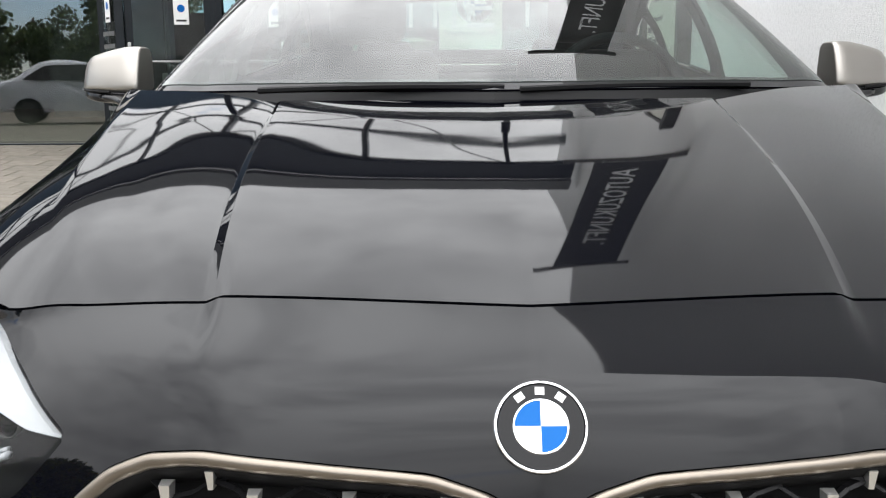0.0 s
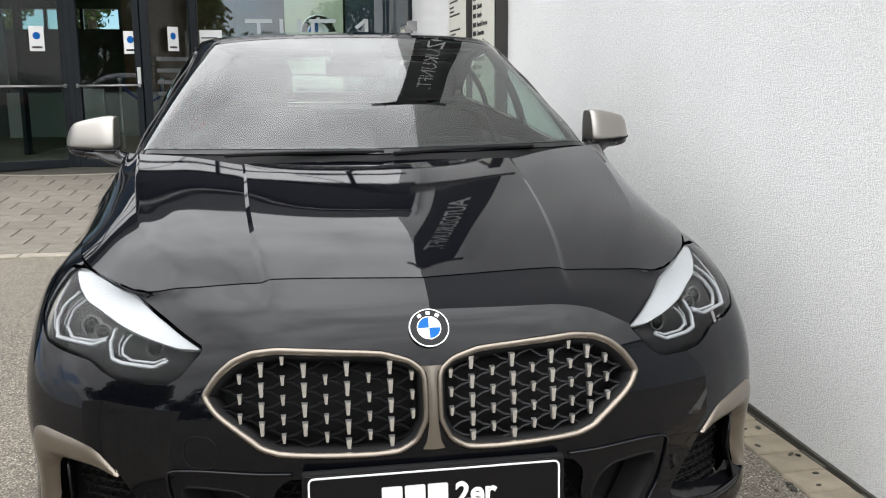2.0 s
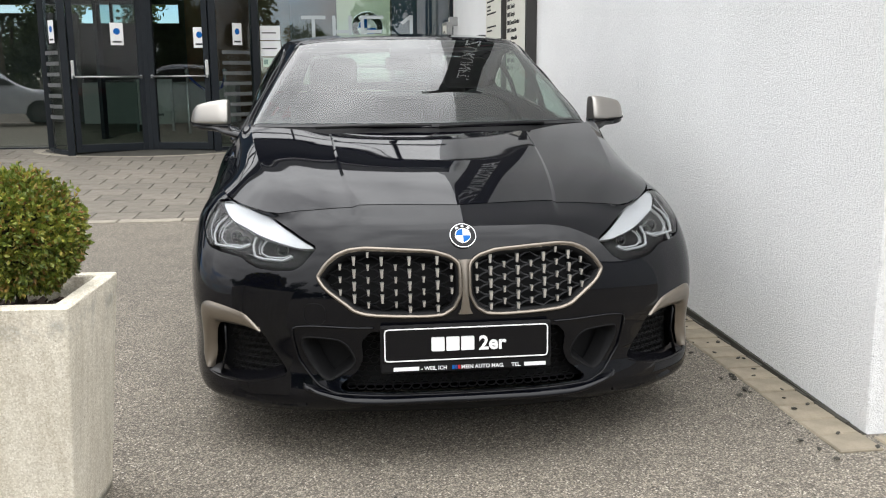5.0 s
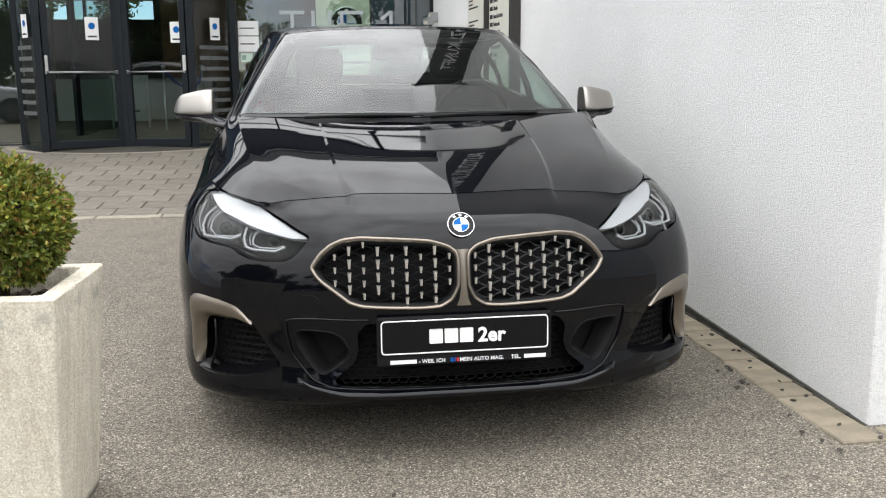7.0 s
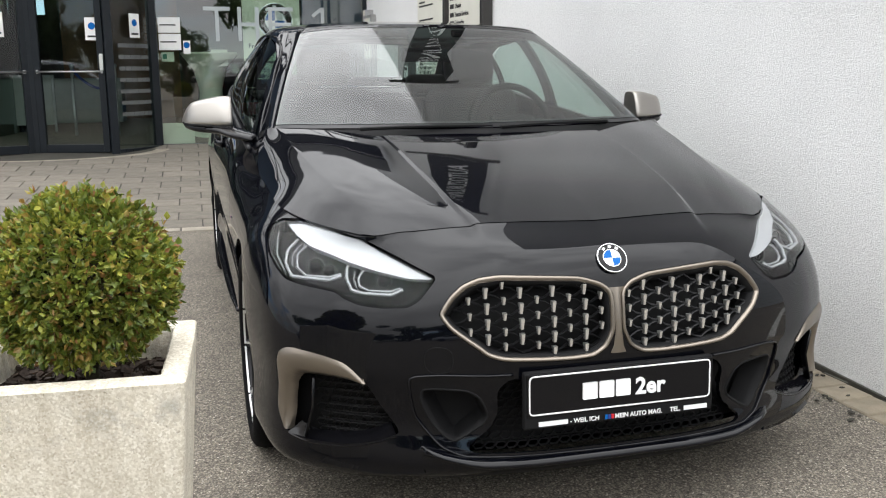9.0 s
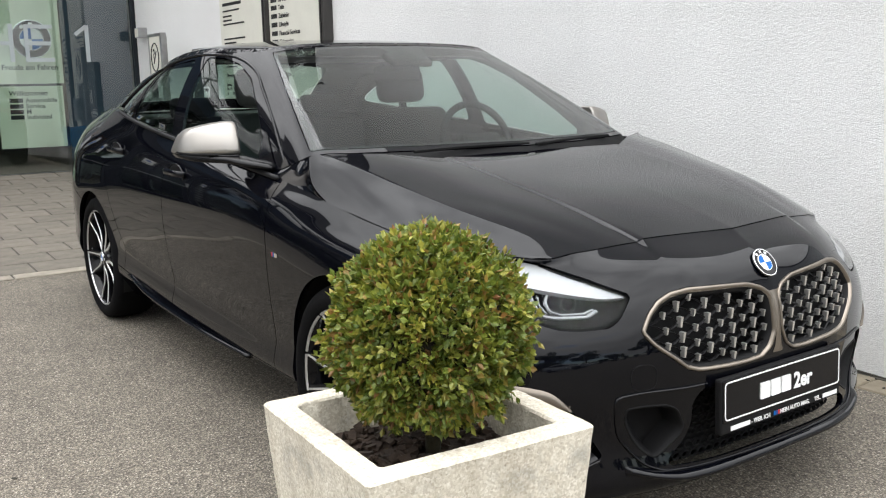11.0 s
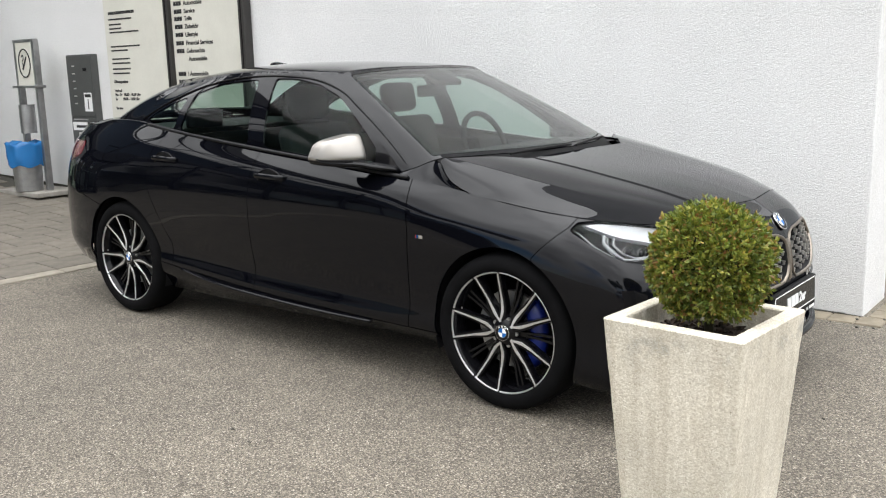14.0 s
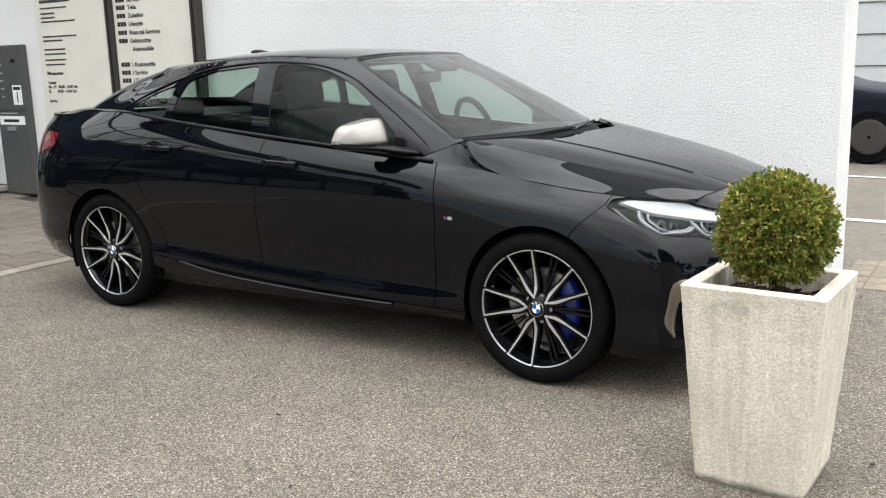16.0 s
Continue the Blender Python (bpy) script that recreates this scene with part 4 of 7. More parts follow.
# Rings round the right half of the body, from the middle of the nose to the middle of the tail, lowest first.
RINGS = [
    [(0, .095, .160), (.30, .110, .162), (.50, .165, .157), (.68, .262, .147), (.80, .375, .150), (.85, .52, .172), (.83, .88, .20), (.815, 1.15, .20), (.80, 1.38, .20), (.80, 1.9, .19),
     (.80, 2.4, .18), (.80, 3.05, .175), (.83, 3.55, .20), (.82, 4.0, .23), (.74, 4.28, .26), (.5, 4.40, .28), (0, 4.44, .28)],
    [(0, .044, .198), (.30, .058, .198), (.52, .126, .190), (.71, .232, .182), (.825, .345, .188), (.876, .52, .215), (.885, .88, .25), (.872, 1.15, .25), (.868, 1.38, .25), (.868, 1.9, .245),
     (.868, 2.4, .25), (.868, 3.05, .27), (.885, 3.55, .29), (.87, 4.0, .31), (.79, 4.27, .34), (.54, 4.42, .35), (0, 4.46, .35)],
    [(0, .052, .31), (.30, .066, .312), (.53, .140, .318), (.71, .240, .33), (.825, .350, .345), (.880, .52, .37), (.890, .88, .39), (.882, 1.15, .38), (.874, 1.38, .37), (.866, 1.9, .37),
     (.866, 2.4, .38), (.872, 3.05, .41), (.893, 3.55, .43), (.878, 4.0, .44), (.80, 4.28, .46), (.55, 4.44, .47), (0, 4.48, .47)],
    [(0, .042, .45), (.30, .055, .455), (.55, .135, .462), (.72, .230, .475), (.832, .340, .488), (.885, .52, .505), (.897, .88, .53), (.895, 1.15, .53), (.893, 1.38, .52), (.890, 1.9, .52),
     (.890, 2.4, .53), (.892, 3.05, .55), (.902, 3.55, .58), (.885, 4.0, .59), (.802, 4.28, .60), (.56, 4.44, .61), (0, 4.48, .61)],
    [(0, .046, .565), (.30, .062, .57), (.55, .152, .578), (.72, .260, .59), (.828, .375, .603), (.878, .54, .615), (.899, .88, .640), (.903, 1.15, .650), (.904, 1.38, .66), (.902, 1.9, .66),
     (.902, 2.4, .67), (.902, 3.05, .69), (.902, 3.55, .72), (.876, 4.0, .74), (.792, 4.27, .75), (.56, 4.43, .76), (0, 4.47, .76)],
    [(0, .068, .655), (.30, .092, .665), (.54, .200, .668), (.70, .318, .68), (.810, .440, .69), (.854, .575, .708), (.877, .88, .735), (.889, 1.15, .752), (.899, 1.38, .76), (.900, 1.9, .775),
     (.898, 2.4, .785), (.893, 3.05, .81), (.882, 3.55, .84), (.845, 4.0, .86), (.758, 4.27, .865), (.54, 4.44, .87), (0, 4.48, .87)],
    [(0, .112, .733), (.30, .150, .742), (.52, .255, .732), (.645, .370, .737), (.762, .500, .752), (.812, .605, .764), (.838, .90, .786), (.855, 1.14, .812), (.870, 1.38, .84), (.872, 1.9, .87),
     (.868, 2.4, .895), (.856, 3.05, .93), (.822, 3.55, .965), (.77, 4.0, .965), (.71, 4.27, .955), (.53, 4.44, .95), (0, 4.48, .95)],
    [(0, .204, .799), (.313, .247, .799), (.49, .295, .779), (.605, .350, .766), (.728, .520, .784), (.770, .62, .795), (.803, .90, .826), (.815, 1.12, .862), (.815, 1.38, .893), (.815, 1.9, .938),
     (.813, 2.4, .976), (.80, 3.05, 1.03), (.74, 3.55, 1.070), (.67, 4.0, 1.055), (.625, 4.27, 1.035), (.50, 4.42, 1.030), (0, 4.46, 1.03)],
]
mid_ring = np.array(RINGS[4])
skey = np.r_[0, np.cumsum(np.linalg.norm(np.diff(mid_ring, axis=0), axis=1))]
s_at = np.r_[np.linspace(0, skey[5], 120, endpoint=False), np.linspace(skey[5], skey[13], 260, endpoint=False), np.linspace(skey[13], skey[-1], 60)]
rings = np.array([keyed(skey, r, s_at) for r in RINGS])
ukey = np.array([0, .05, .16, .30, .42, .52, .61, .70])
u_at = np.linspace(0, .70, 96)
body_p = np.stack([keyed(ukey, rings[:, i], u_at) for i in range(len(s_at))], axis=1)
body_p[:, 0, 0] = body_p[:, -1, 0] = 0.0
# the bonnet's crease runs out on the nose
for j in range(len(u_at)):
    x = body_p[j, :, 0]
    f = np.clip((x - .314) / .014, 0, 1) * np.clip((.52 - x) / .18, 0, 1) * np.clip((u_at[j] - .60) / .10, 0, 1) ** 2 * (s_at < skey[4])
    body_p[j, :, 2] -= .0065 * f
    body_p[j, :, 1] += .0015 * f
sq, uq = np.meshgrid(s_at, u_at)
half = grid_sheet(body_p, np.stack([sq, uq], -1))
if half.n[np.argmax(half.v[:, 0])][0] < 0:
    half = Sheet(half.v, -half.n, half.q, half.t[:, ::-1].copy())
evened(half, len(u_at), along=70, across=2, keep=np.clip((skey[5] + .1 - s_at) / .2, 0, 1)[None, :, None])
for end in (np.abs(half.v[:, 0]) < 1e-6,):
    half.n[end, 0] = 0
    half.n /= np.linalg.norm(half.n, axis=1)[:, None]


def both(name, sheet, mat, parent=None, label="", **kw):
    """The same panel on either side of the car."""
    return [panel(name, s, mat, parent or car, label, **kw) for s in (sheet, sheet.flipped_x())]


GAP = 0.0022
def yz(s): return s.v[:, 1], s.v[:, 2]
def xz(s): return s.v[:, 0], s.v[:, 2]
def wz(s): return s.v[:, 0] + s.v[:, 1], s.v[:, 2]


def take(sheet, field, gap=GAP):
    """What lies inside an outline and what lies outside it, with a gap between."""
    f = field(sheet)
    inner = sheet.cut(f + gap)[0]
    outer = sheet.cut(f - gap)[1]
    return inner, outer


# wheel arches
ARCHES = ((.882, .318, .350), (3.552, .318, .352))
for cy, cz, r in ARCHES:
    half = half.cut(np.where(half.v[:, 0] > .5, np.hypot(half.v[:, 1] - cy, half.v[:, 2] - cz) - r, 1.0))[1]
# headlamps
LAMP = rounded([(.607, .684), (.770, .722), (.955, .758), (1.12, .775), (1.264, .785), (1.375, .778), (1.425, .754), (1.335, .711), (1.230, .674), (1.175, .658), (1.09, .650), (.955, .643), (.90, .628), (.845, .617), (.77, .613), (.677, .617), (.643, .634)], .012)
lamp_glass, half = take(half, lambda s: np.where(s.v[:, 1] < 1.0, inside(LAMP, *wz(s)), 1.0), .003)
# grille openings
GRILLE = rounded([(.009, .632), (.016, .650), (.040, .668), (.095, .684), (.215, .692), (.300, .695), (.352, .688), (.392, .671), (.425, .643), (.454, .601), (.436, .572), (.418, .555), (.365, .516), (.343, .498), (.305, .486), (.21, .480), (.12, .477), (.066, .480), (.030, .502), (.009, .545)], .010)
half = half.cut(np.where(half.v[:, 1] < .5, inside(GRILLE, *xz(half)), 1.0))[1]
# the middle intake and the corner vents
INTAKE = rounded([(-.2, .456), (.30, .452), (.530, .447), (.513, .340), (.455, .264), (.400, .241), (.15, .237), (-.2, .237)], .02)
MESH = rounded([(-.2, .440), (.290, .440), (.318, .410), (.314, .350), (.330, .312), (.392, .262), (.375, .248), (.15, .244), (-.2, .243)], .014)
POCKET = rounded([(.497, .413), (.392, .411), (.362, .394), (.337, .346), (.347, .323), (.420, .277), (.447, .294), (.473, .328), (.498, .380)], .012)
for opening in (MESH, POCKET):
    half = half.cut(np.where(half.v[:, 1] < .6, inside(opening, *xz(half)), 1.0))[1]
VENT = rounded([(1.188, .318), (1.172, .445), (1.152, .482), (1.10, .496), (.98, .490), (.89, .476), (.845, .457), (.797, .421), (.755, .362), (.690, .293), (.757, .270), (.881, .253), (1.04, .252), (1.125, .258)], .014)
half = half.cut(np.where(half.v[:, 1] < .6, inside(VENT, *wz(half)), 1.0))[1]
# tail lamps
TAIL = rounded([(3.215, .885), (3.29, .955), (3.60, .955), (4.05, .945), (4.05, .865), (3.60, .845), (3.40, .825)], .02)
tail_glass, half = take(half, lambda s: np.where(s.v[:, 1] > 3.6, inside(TAIL, s.v[:, 1] - s.v[:, 0], s.v[:, 2]), 1.0))


def left_of(curve):
    """A field from a line z -> y: negative ahead of it."""
    zs, ys = [c[1] for c in curve], [c[0] for c in curve]
    return lambda s: s.v[:, 1] - np.interp(s.v[:, 2], zs, ys)


bumper, half = take(half, left_of([(.60, .15), (.60, .5), (.735, .64), (.70, .68), (.61, .765), (.60, .80)]))
sill, half = take(half, lambda s: np.where((s.v[:, 1] > 1.1) & (s.v[:, 1] < 3.3), s.v[:, 2] - np.interp(s.v[:, 1], [1.1, 1.4, 2.15, 2.95, 3.2], [.262, .262, .268, .315, .34]), 1.0))
fender, half = take(half, left_of([(1.385, .25), (1.372, .45), (1.36, .68), (1.378, .85), (1.40, .90)]))
front_door, half = take(half, left_of([(2.425, .25), (2.42, .33), (2.41, .80), (2.385, .99)]))
rear_door, half = take(half, left_of([(3.10, .25), (3.10, .45), (3.165, .56), (3.262, .74), (3.282, .85), (3.262, .95), (3.12, 1.06)]))
rear_bumper, quarter = take(half, lambda s: np.where(s.v[:, 1] > 3.7, np.maximum(s.v[:, 2] - np.interp(s.v[:, 1], [3.7, 3.95, 4.2, 4.5], [.60, .66, .80, .80]), 3.0 - s.v[:, 1]), 1.0))
FLAP = rounded([(3.60, .855), (3.60, .935), (3.74, .945), (3.75, .862)], .015)
flap, quarter_right = take(quarter, lambda s: inside(FLAP, *yz(s)), .0015)

valance, bumper = take(bumper, lambda s: np.where(s.v[:, 1] < .6, s.v[:, 2] - .200 + .25 * np.maximum(0, s.v[:, 0] - .30), 1.0), .001)
panel("front_bumper", bumper.plus(bumper.flipped_x()), PAINT, car)
panel("front_valance", valance.plus(valance.flipped_x()), MATT, car, "matt black plastic under the bumper")
panel("rear_bumper", rear_bumper.plus(rear_bumper.flipped_x()), PAINT, car)
both("sill", sill, PAINT)
both("fender", fender, PAINT)
front_doors = both("front_door", front_door, PAINT)
rear_doors = both("rear_door", rear_door, PAINT)
panel("rear_quarter", quarter, PAINT, car)
panel("rear_quarter", quarter_right.flipped_x(), PAINT, car)
panel("fuel_flap", flap.flipped_x(), PAINT, car)
lamps = both("headlamp", lamp_glass, LAMP_GLASS, label="clear headlamp cover over dark housing", lip=.02)
tails = both("tail_lamp", tail_glass, RED_LAMP, label="red tail lamp", lip=.03)

# bonnet: centre line, crease, shoulder and seam
hv = np.linspace(0, 1, 90)
h_c = spline([(0, .208, .801), (0, .45, .868), (0, .75, .922), (0, .95, .953), (0, 1.06, .966)], at=hv)
h_k = spline([(.320, .253, .801), (.346, .45, .858), (.372, .70, .912), (.388, .92, .952), (.398, 1.03, .968)], at=hv)
h_o = spline([(.500, .302, .783), (.610, .55, .846), (.676, .85, .909), (.712, 1.08, .955), (.730, 1.250, .984)], at=hv)
h_e = spline([(.603, .353, .768), (.727, .523, .787), (.771, .63, .799), (.803, .90, .830), (.815, 1.10, .862), (.805, 1.20, .905), (.775, 1.27, .975)], at=hv)
h_k2 = h_k + np.array([.014, 0, -.0070]) * (1 - .5 * hv[:, None])
h_m = np.c_[(h_c + h_k)[:, 0] / 2, (h_c * .75 + h_k * .25)[:, 1:]]
cols = []
for i in range(len(hv)):
    a = keyed([0, .5, 1], [h_c[i], h_m[i], h_k[i]], np.linspace(0, 1, 30))
    b = keyed([0, .48, .78, 1], [h_k2[i], (h_k2[i] * .52 + h_o[i] * .48) + (0, 0, .004), h_o[i], h_e[i]], np.linspace(0, 1, 44))
    inner = keyed([0, .5, 1], [h_k2[i], (h_k2[i] + h_o[i]) / 2 + (0, 0, .007), h_o[i]], np.linspace(0, 1, 34))
    outer = keyed([0, .5, 1], [h_o[i], (h_o[i] + h_e[i]) / 2 + (.005, 0, .006), h_e[i]], np.linspace(.02, 1, 10))
    sharp = np.clip((hv[i] - .12) / .35, 0, 1)
    b = b * (1 - sharp) + np.r_[inner, outer] * sharp
    facet = [h_k[i] * (1 - t) + h_k2[i] * t for t in (.05, .35, .65, .95)]
    cols.append(np.r_[a, facet, b])
hood_p = np.array(cols)
hood_p[:, 0, 0] = 0
# its front edge keeps an even gap to the nose
nose = body_p[-1, :90]
to_nose = np.stack([0 * hood_p[0, :, 0], np.interp(hood_p[0, :, 0], nose[:, 0], nose[:, 1]) + .0042 - hood_p[0, :, 1], np.interp(hood_p[0, :, 0], nose[:, 0], nose[:, 2]) + .0018 - hood_p[0, :, 2]], -1)
hood_p += to_nose[None] * (np.clip(1 - hv / .22, 0, 1) ** 2)[:, None, None] * np.clip((.60 - hood_p[0, :, 0]) / .03, 0, 1)[None, :, None]
hood = grid_sheet(hood_p)
if hood.n[:, 2].mean() < 0:
    hood = Sheet(hood.v, -hood.n, hood.q, hood.t[:, ::-1].copy())
evened(hood, len(hv), across=14)
hood.n[np.abs(hood.v[:, 0]) < 1e-6, 0] = 0
panel("bonnet", hood.plus(hood.flipped_x()), PAINT, car, "creased black bonnet", lip=.02)

# cabin: base ring and roof ring, from the middle of the windscreen round to the middle of the rear window
G0 = [(0, 1.085, .984), (.36, 1.145, .984), (.60, 1.250, .981), (.732, 1.325, .976), (.778, 1.405, .942), (.802, 1.55, .905), (.812, 1.95, .938), (.810, 2.4, .974), (.797, 2.95, 1.022), (.765, 3.30, 1.055),
      (.70, 3.62, 1.075), (.61, 3.95, 1.078), (.35, 4.10, 1.085), (0, 4.14, 1.09)]
G1 = [(0, 1.95, 1.362), (.30, 1.97, 1.357), (.47, 2.00, 1.345), (.535, 2.03, 1.335), (.570, 2.09, 1.328), (.600, 2.20, 1.330), (.628, 2.40, 1.338), (.634, 2.60, 1.336), (.626, 2.90, 1.316), (.600, 3.13, 1.291),
      (.560, 3.33, 1.268), (.50, 3.42, 1.290), (.30, 3.46, 1.31), (0, 3.47, 1.325)]
g0, g1 = np.array(G0), np.array(G1)
gkey = np.r_[0, np.cumsum(np.linalg.norm(np.diff((g0 + g1) / 2, axis=0), axis=1))]
g_at = np.r_[np.linspace(0, gkey[3], 60, endpoint=False), np.linspace(gkey[3], gkey[-1], 200)]
ga, gb = keyed(gkey, g0, g_at), keyed(gkey, g1, g_at)
out = np.stack([keyed(gkey, [(0, -.35, .9), (.1, -.35, .9), (.3, -.3, .8), (.6, -.2, .6), (.9, 0, .3), (1, 0, .2), (1, 0, .1), (1, 0, .1), (1, 0, .1), (1, 0, .1), (.9, 0, .3), (.4, .3, .8), (.1, .35, .9), (0, .35, .9)], g_at)], 0)[0]
bulge = keyed(gkey, [[.012], [.012], [.011], [.010], [.010], [.02], [.03], [.03], [.03], [.026], [.02], [.02], [.022], [.022]], g_at)
tg = np.linspace(0, 1, 56)
cab_rows = [ga * (1 - t) + gb * t + out * bulge * 4 * t * (1 - t) for t in tg]
crown = np.clip((gb[:, 1] - 1.95) / 1.52, 0, 1)
top_z = 1.362 + .20 * crown * (1 - crown) * .92 - .037 * crown
for t in np.linspace(0, 1, 40)[1:]:
    p = gb.copy()
    p[:, 0] *= 1 - t
    p[:, 1] = gb[:, 1]
    lift = np.sqrt(1 - (1 - t) ** 2.2)
    p[:, 2] = gb[:, 2] + (np.maximum(top_z, gb[:, 2]) - gb[:, 2]) * lift
    cab_rows.append(p)
cab_p = np.array(cab_rows)
cab_p[:, 0, 0] = cab_p[:, -1, 0] = 0
cq = np.stack(np.meshgrid(g_at, np.r_[tg, 1 + np.linspace(0, 1, 40)[1:]]), -1)
cab = grid_sheet(cab_p, cq)
if cab.n[:, 2].mean() < 0:
    cab = Sheet(cab.v, -cab.n, cab.q, cab.t[:, ::-1].copy())
flat = np.abs(cab.v[:, 0]) < 1e-6
cab.n[flat, 0] = 0
bad = np.linalg.norm(cab.n, axis=1) < .5
cab.n[bad] = (0, 0, 1)
cab.n /= np.linalg.norm(cab.n, axis=1)[:, None]

# panes
screen_f = lambda s: np.where(s.q[:, 0] < gkey[5], np.maximum(np.maximum(s.q[:, 0] - (gkey[3] + .004), (s.q[:, 1] - .965) * .6), (.03 - s.q[:, 1]) * .6), 1.0)
screen, cab = take(cab, screen_f, .002)
screen.n[:, 0] *= .55  # evenly curved glass
screen.n /= np.linalg.norm(screen.n, axis=1)[:, None]
back_f = lambda s: np.where(s.q[:, 0] > gkey[9], np.maximum(np.maximum(gkey[11] + .03 - s.q[:, 0], (s.q[:, 1] - .95) * .6), (.06 - s.q[:, 1]) * .6), 1.0)
back_glass, cab = take(cab, back_f, .002)
WIN_F = rounded([(1.585, .930), (1.97, .958), (2.375, .990), (2.425, 1.312), (2.28, 1.308), (2.13, 1.280), (1.98, 1.225), (1.86, 1.152), (1.74, 1.072), (1.635, .992)], .02)
WIN_R = rounded([(2.495, .999), (2.75, 1.018), (3.085, 1.045), (3.045, 1.234), (2.86, 1.284), (2.55, 1.308)], .03)
WIN_Q = rounded([(3.145, 1.053), (3.31, 1.067), (3.47, 1.090), (3.41, 1.125), (3.27, 1.176), (3.115, 1.218)], .025)
SAIL = rounded([(1.475, .918), (1.625, .928), (1.668, 1.052)], .008)
sail = cab.cut(np.where((cab.q[:, 0] > gkey[4]) & (cab.q[:, 0] < gkey[7]) & (cab.q[:, 1] < 1), inside(SAIL, *yz(cab)), 1.0))[0]
whole_cab = cab
pane_list = []
for name, outline in (("front_window", WIN_F), ("rear_window", WIN_R), ("quarter_window", WIN_Q)):
    pane, cab = take(cab, lambda s: np.where((s.q[:, 0] > gkey[4]) & (s.q[:, 0] < gkey[11]) & (s.q[:, 1] < 1.05), inside(outline, *yz(s)), 1.0), .002)
    pane_list.append((name, pane))
roof, pillars = cab.cut(1.0 - cab.q[:, 1])
panel("roof", roof.plus(roof.flipped_x()), PAINT, car, lip=.0)
panel("cabin_frame", pillars.plus(pillars.flipped_x()), PAINT, car, lip=.012)
panel("windscreen", screen.plus(screen.flipped_x()), GLASS, car, "tinted windscreen reflecting the sky", lip=0)
rim_of = np.maximum(np.maximum(screen.q[:, 0] - (gkey[3] - .018), (screen.q[:, 1] - .945) * .95), (.055 - screen.q[:, 1]) * .95)
sensor = np.maximum(np.abs(screen.v[:, 0]) - .075 - .25 * (screen.q[:, 1] - .84), .84 - screen.q[:, 1])
border = screen.cut(np.maximum(rim_of, -sensor))[1]
panel("screen_border", border.plus(border.flipped_x()), MATT, car, "black printed border of the windscreen", lip=0, offset=-.004)
panel("rear_window", back_glass.plus(back_glass.flipped_x()), GLASS, car, lip=0)
for name, pane in pane_list:
    both(name, pane, SIDEGLASS, lip=0, offset=-.002)

both("mirror_sail", sail, GLOSS, lip=0, offset=.004)


def on_cabin(y, z):
    """The side of the cabin at that length and height."""
    v = whole_cab.v
    i = np.argsort((v[:, 1] - y) ** 2 + (v[:, 2] - z) ** 2 + 10 * (v[:, 0] < .5))[:4]
    return np.array((v[i, 0].mean() + .003, y, z))


RIM = ((1.405, .905), (1.53, 1.003), (1.717, 1.112), (1.862, 1.192), (1.955, 1.238), (2.06, 1.278), (2.18, 1.306), (2.35, 1.322), (2.60, 1.322), (2.85, 1.300), (3.05, 1.264), (3.25, 1.205), (3.42, 1.140), (3.52, 1.092))
for s in (1, -1):
    line = spline([on_cabin(y, z) * (s, 1, 1) for y, z in RIM], 90)
    v, f = tube(line, .0055, 6)
    mesh_object("window_seal", v, f, GLOSS, car, smooth=True)

# boot lid and the shelf below the rear side windows
rear_keep = g_at > gkey[8]
base = ga[rear_keep]
rim_at = np.interp(base[:, 1] - base[:, 0] * .6, (np.array(RINGS[7])[10:, 1] - np.array(RINGS[7])[10:, 0] * .6), skey[10:])
edge = keyed(skey, RINGS[7], rim_at)
rows = []
for t in np.linspace(0, 1, 24):
    p = base * (1 - t) + edge * t
    p[:, 2] += .012 * np.sin(math.pi * t) + .016 * np.clip((t - .78) / .22, 0, 1) ** 2 * np.clip((p[:, 1] - 4.1) / .25, 0, 1)
    rows.append(p)
boot_p = np.array(rows)
boot_p[:, -1, 0] = 0
boot = grid_sheet(boot_p)
if boot.n[:, 2].mean() < 0:
    boot = Sheet(boot.v, -boot.n, boot.q, boot.t[:, ::-1].copy())
panel("boot_lid", boot.plus(boot.flipped_x()), PAINT, car, lip=.01)
lipc = np.array([(x, 4.415 - .15 * (x / .6) ** 2, 1.050 - .012 * (abs(x) / .6) ** 2) for x in np.linspace(-.54, .54, 40)])
v, f = tube(lipc, .042, 10, flat=(.012, (0, 0, 1)))
mesh_object("boot_spoiler", v, f, PAINT, car, "thin black spoiler lip", smooth=True)


# ---- car: front details ----
full_p = body_p.reshape(-1, 3)
full_n = grid_sheet(body_p).n
if full_n[np.argmax(full_p[:, 0])][0] < 0:
    full_n = -full_n
front_on = (full_p[:, 1] < 1.0)
fp, fn = full_p[front_on], full_n[front_on]


def on_front(x, z, depth=0.0):
    """The point of the nose at x (either side) and height z, moved out by depth."""
    i = np.argsort((fp[:, 0] - abs(x)) ** 2 + (fp[:, 2] - z) ** 2)[:6]
    w = 1 / (((fp[i, 0] - abs(x)) ** 2 + (fp[i, 2] - z) ** 2) + 1e-6)
    w /= w.sum()
    q = np.array([abs(x), (fp[i, 1] * w).sum(), z]) + (fn[i] * w[:, None]).sum(0) * depth
    return q * (1 if x >= 0 else -1, 1, 1)


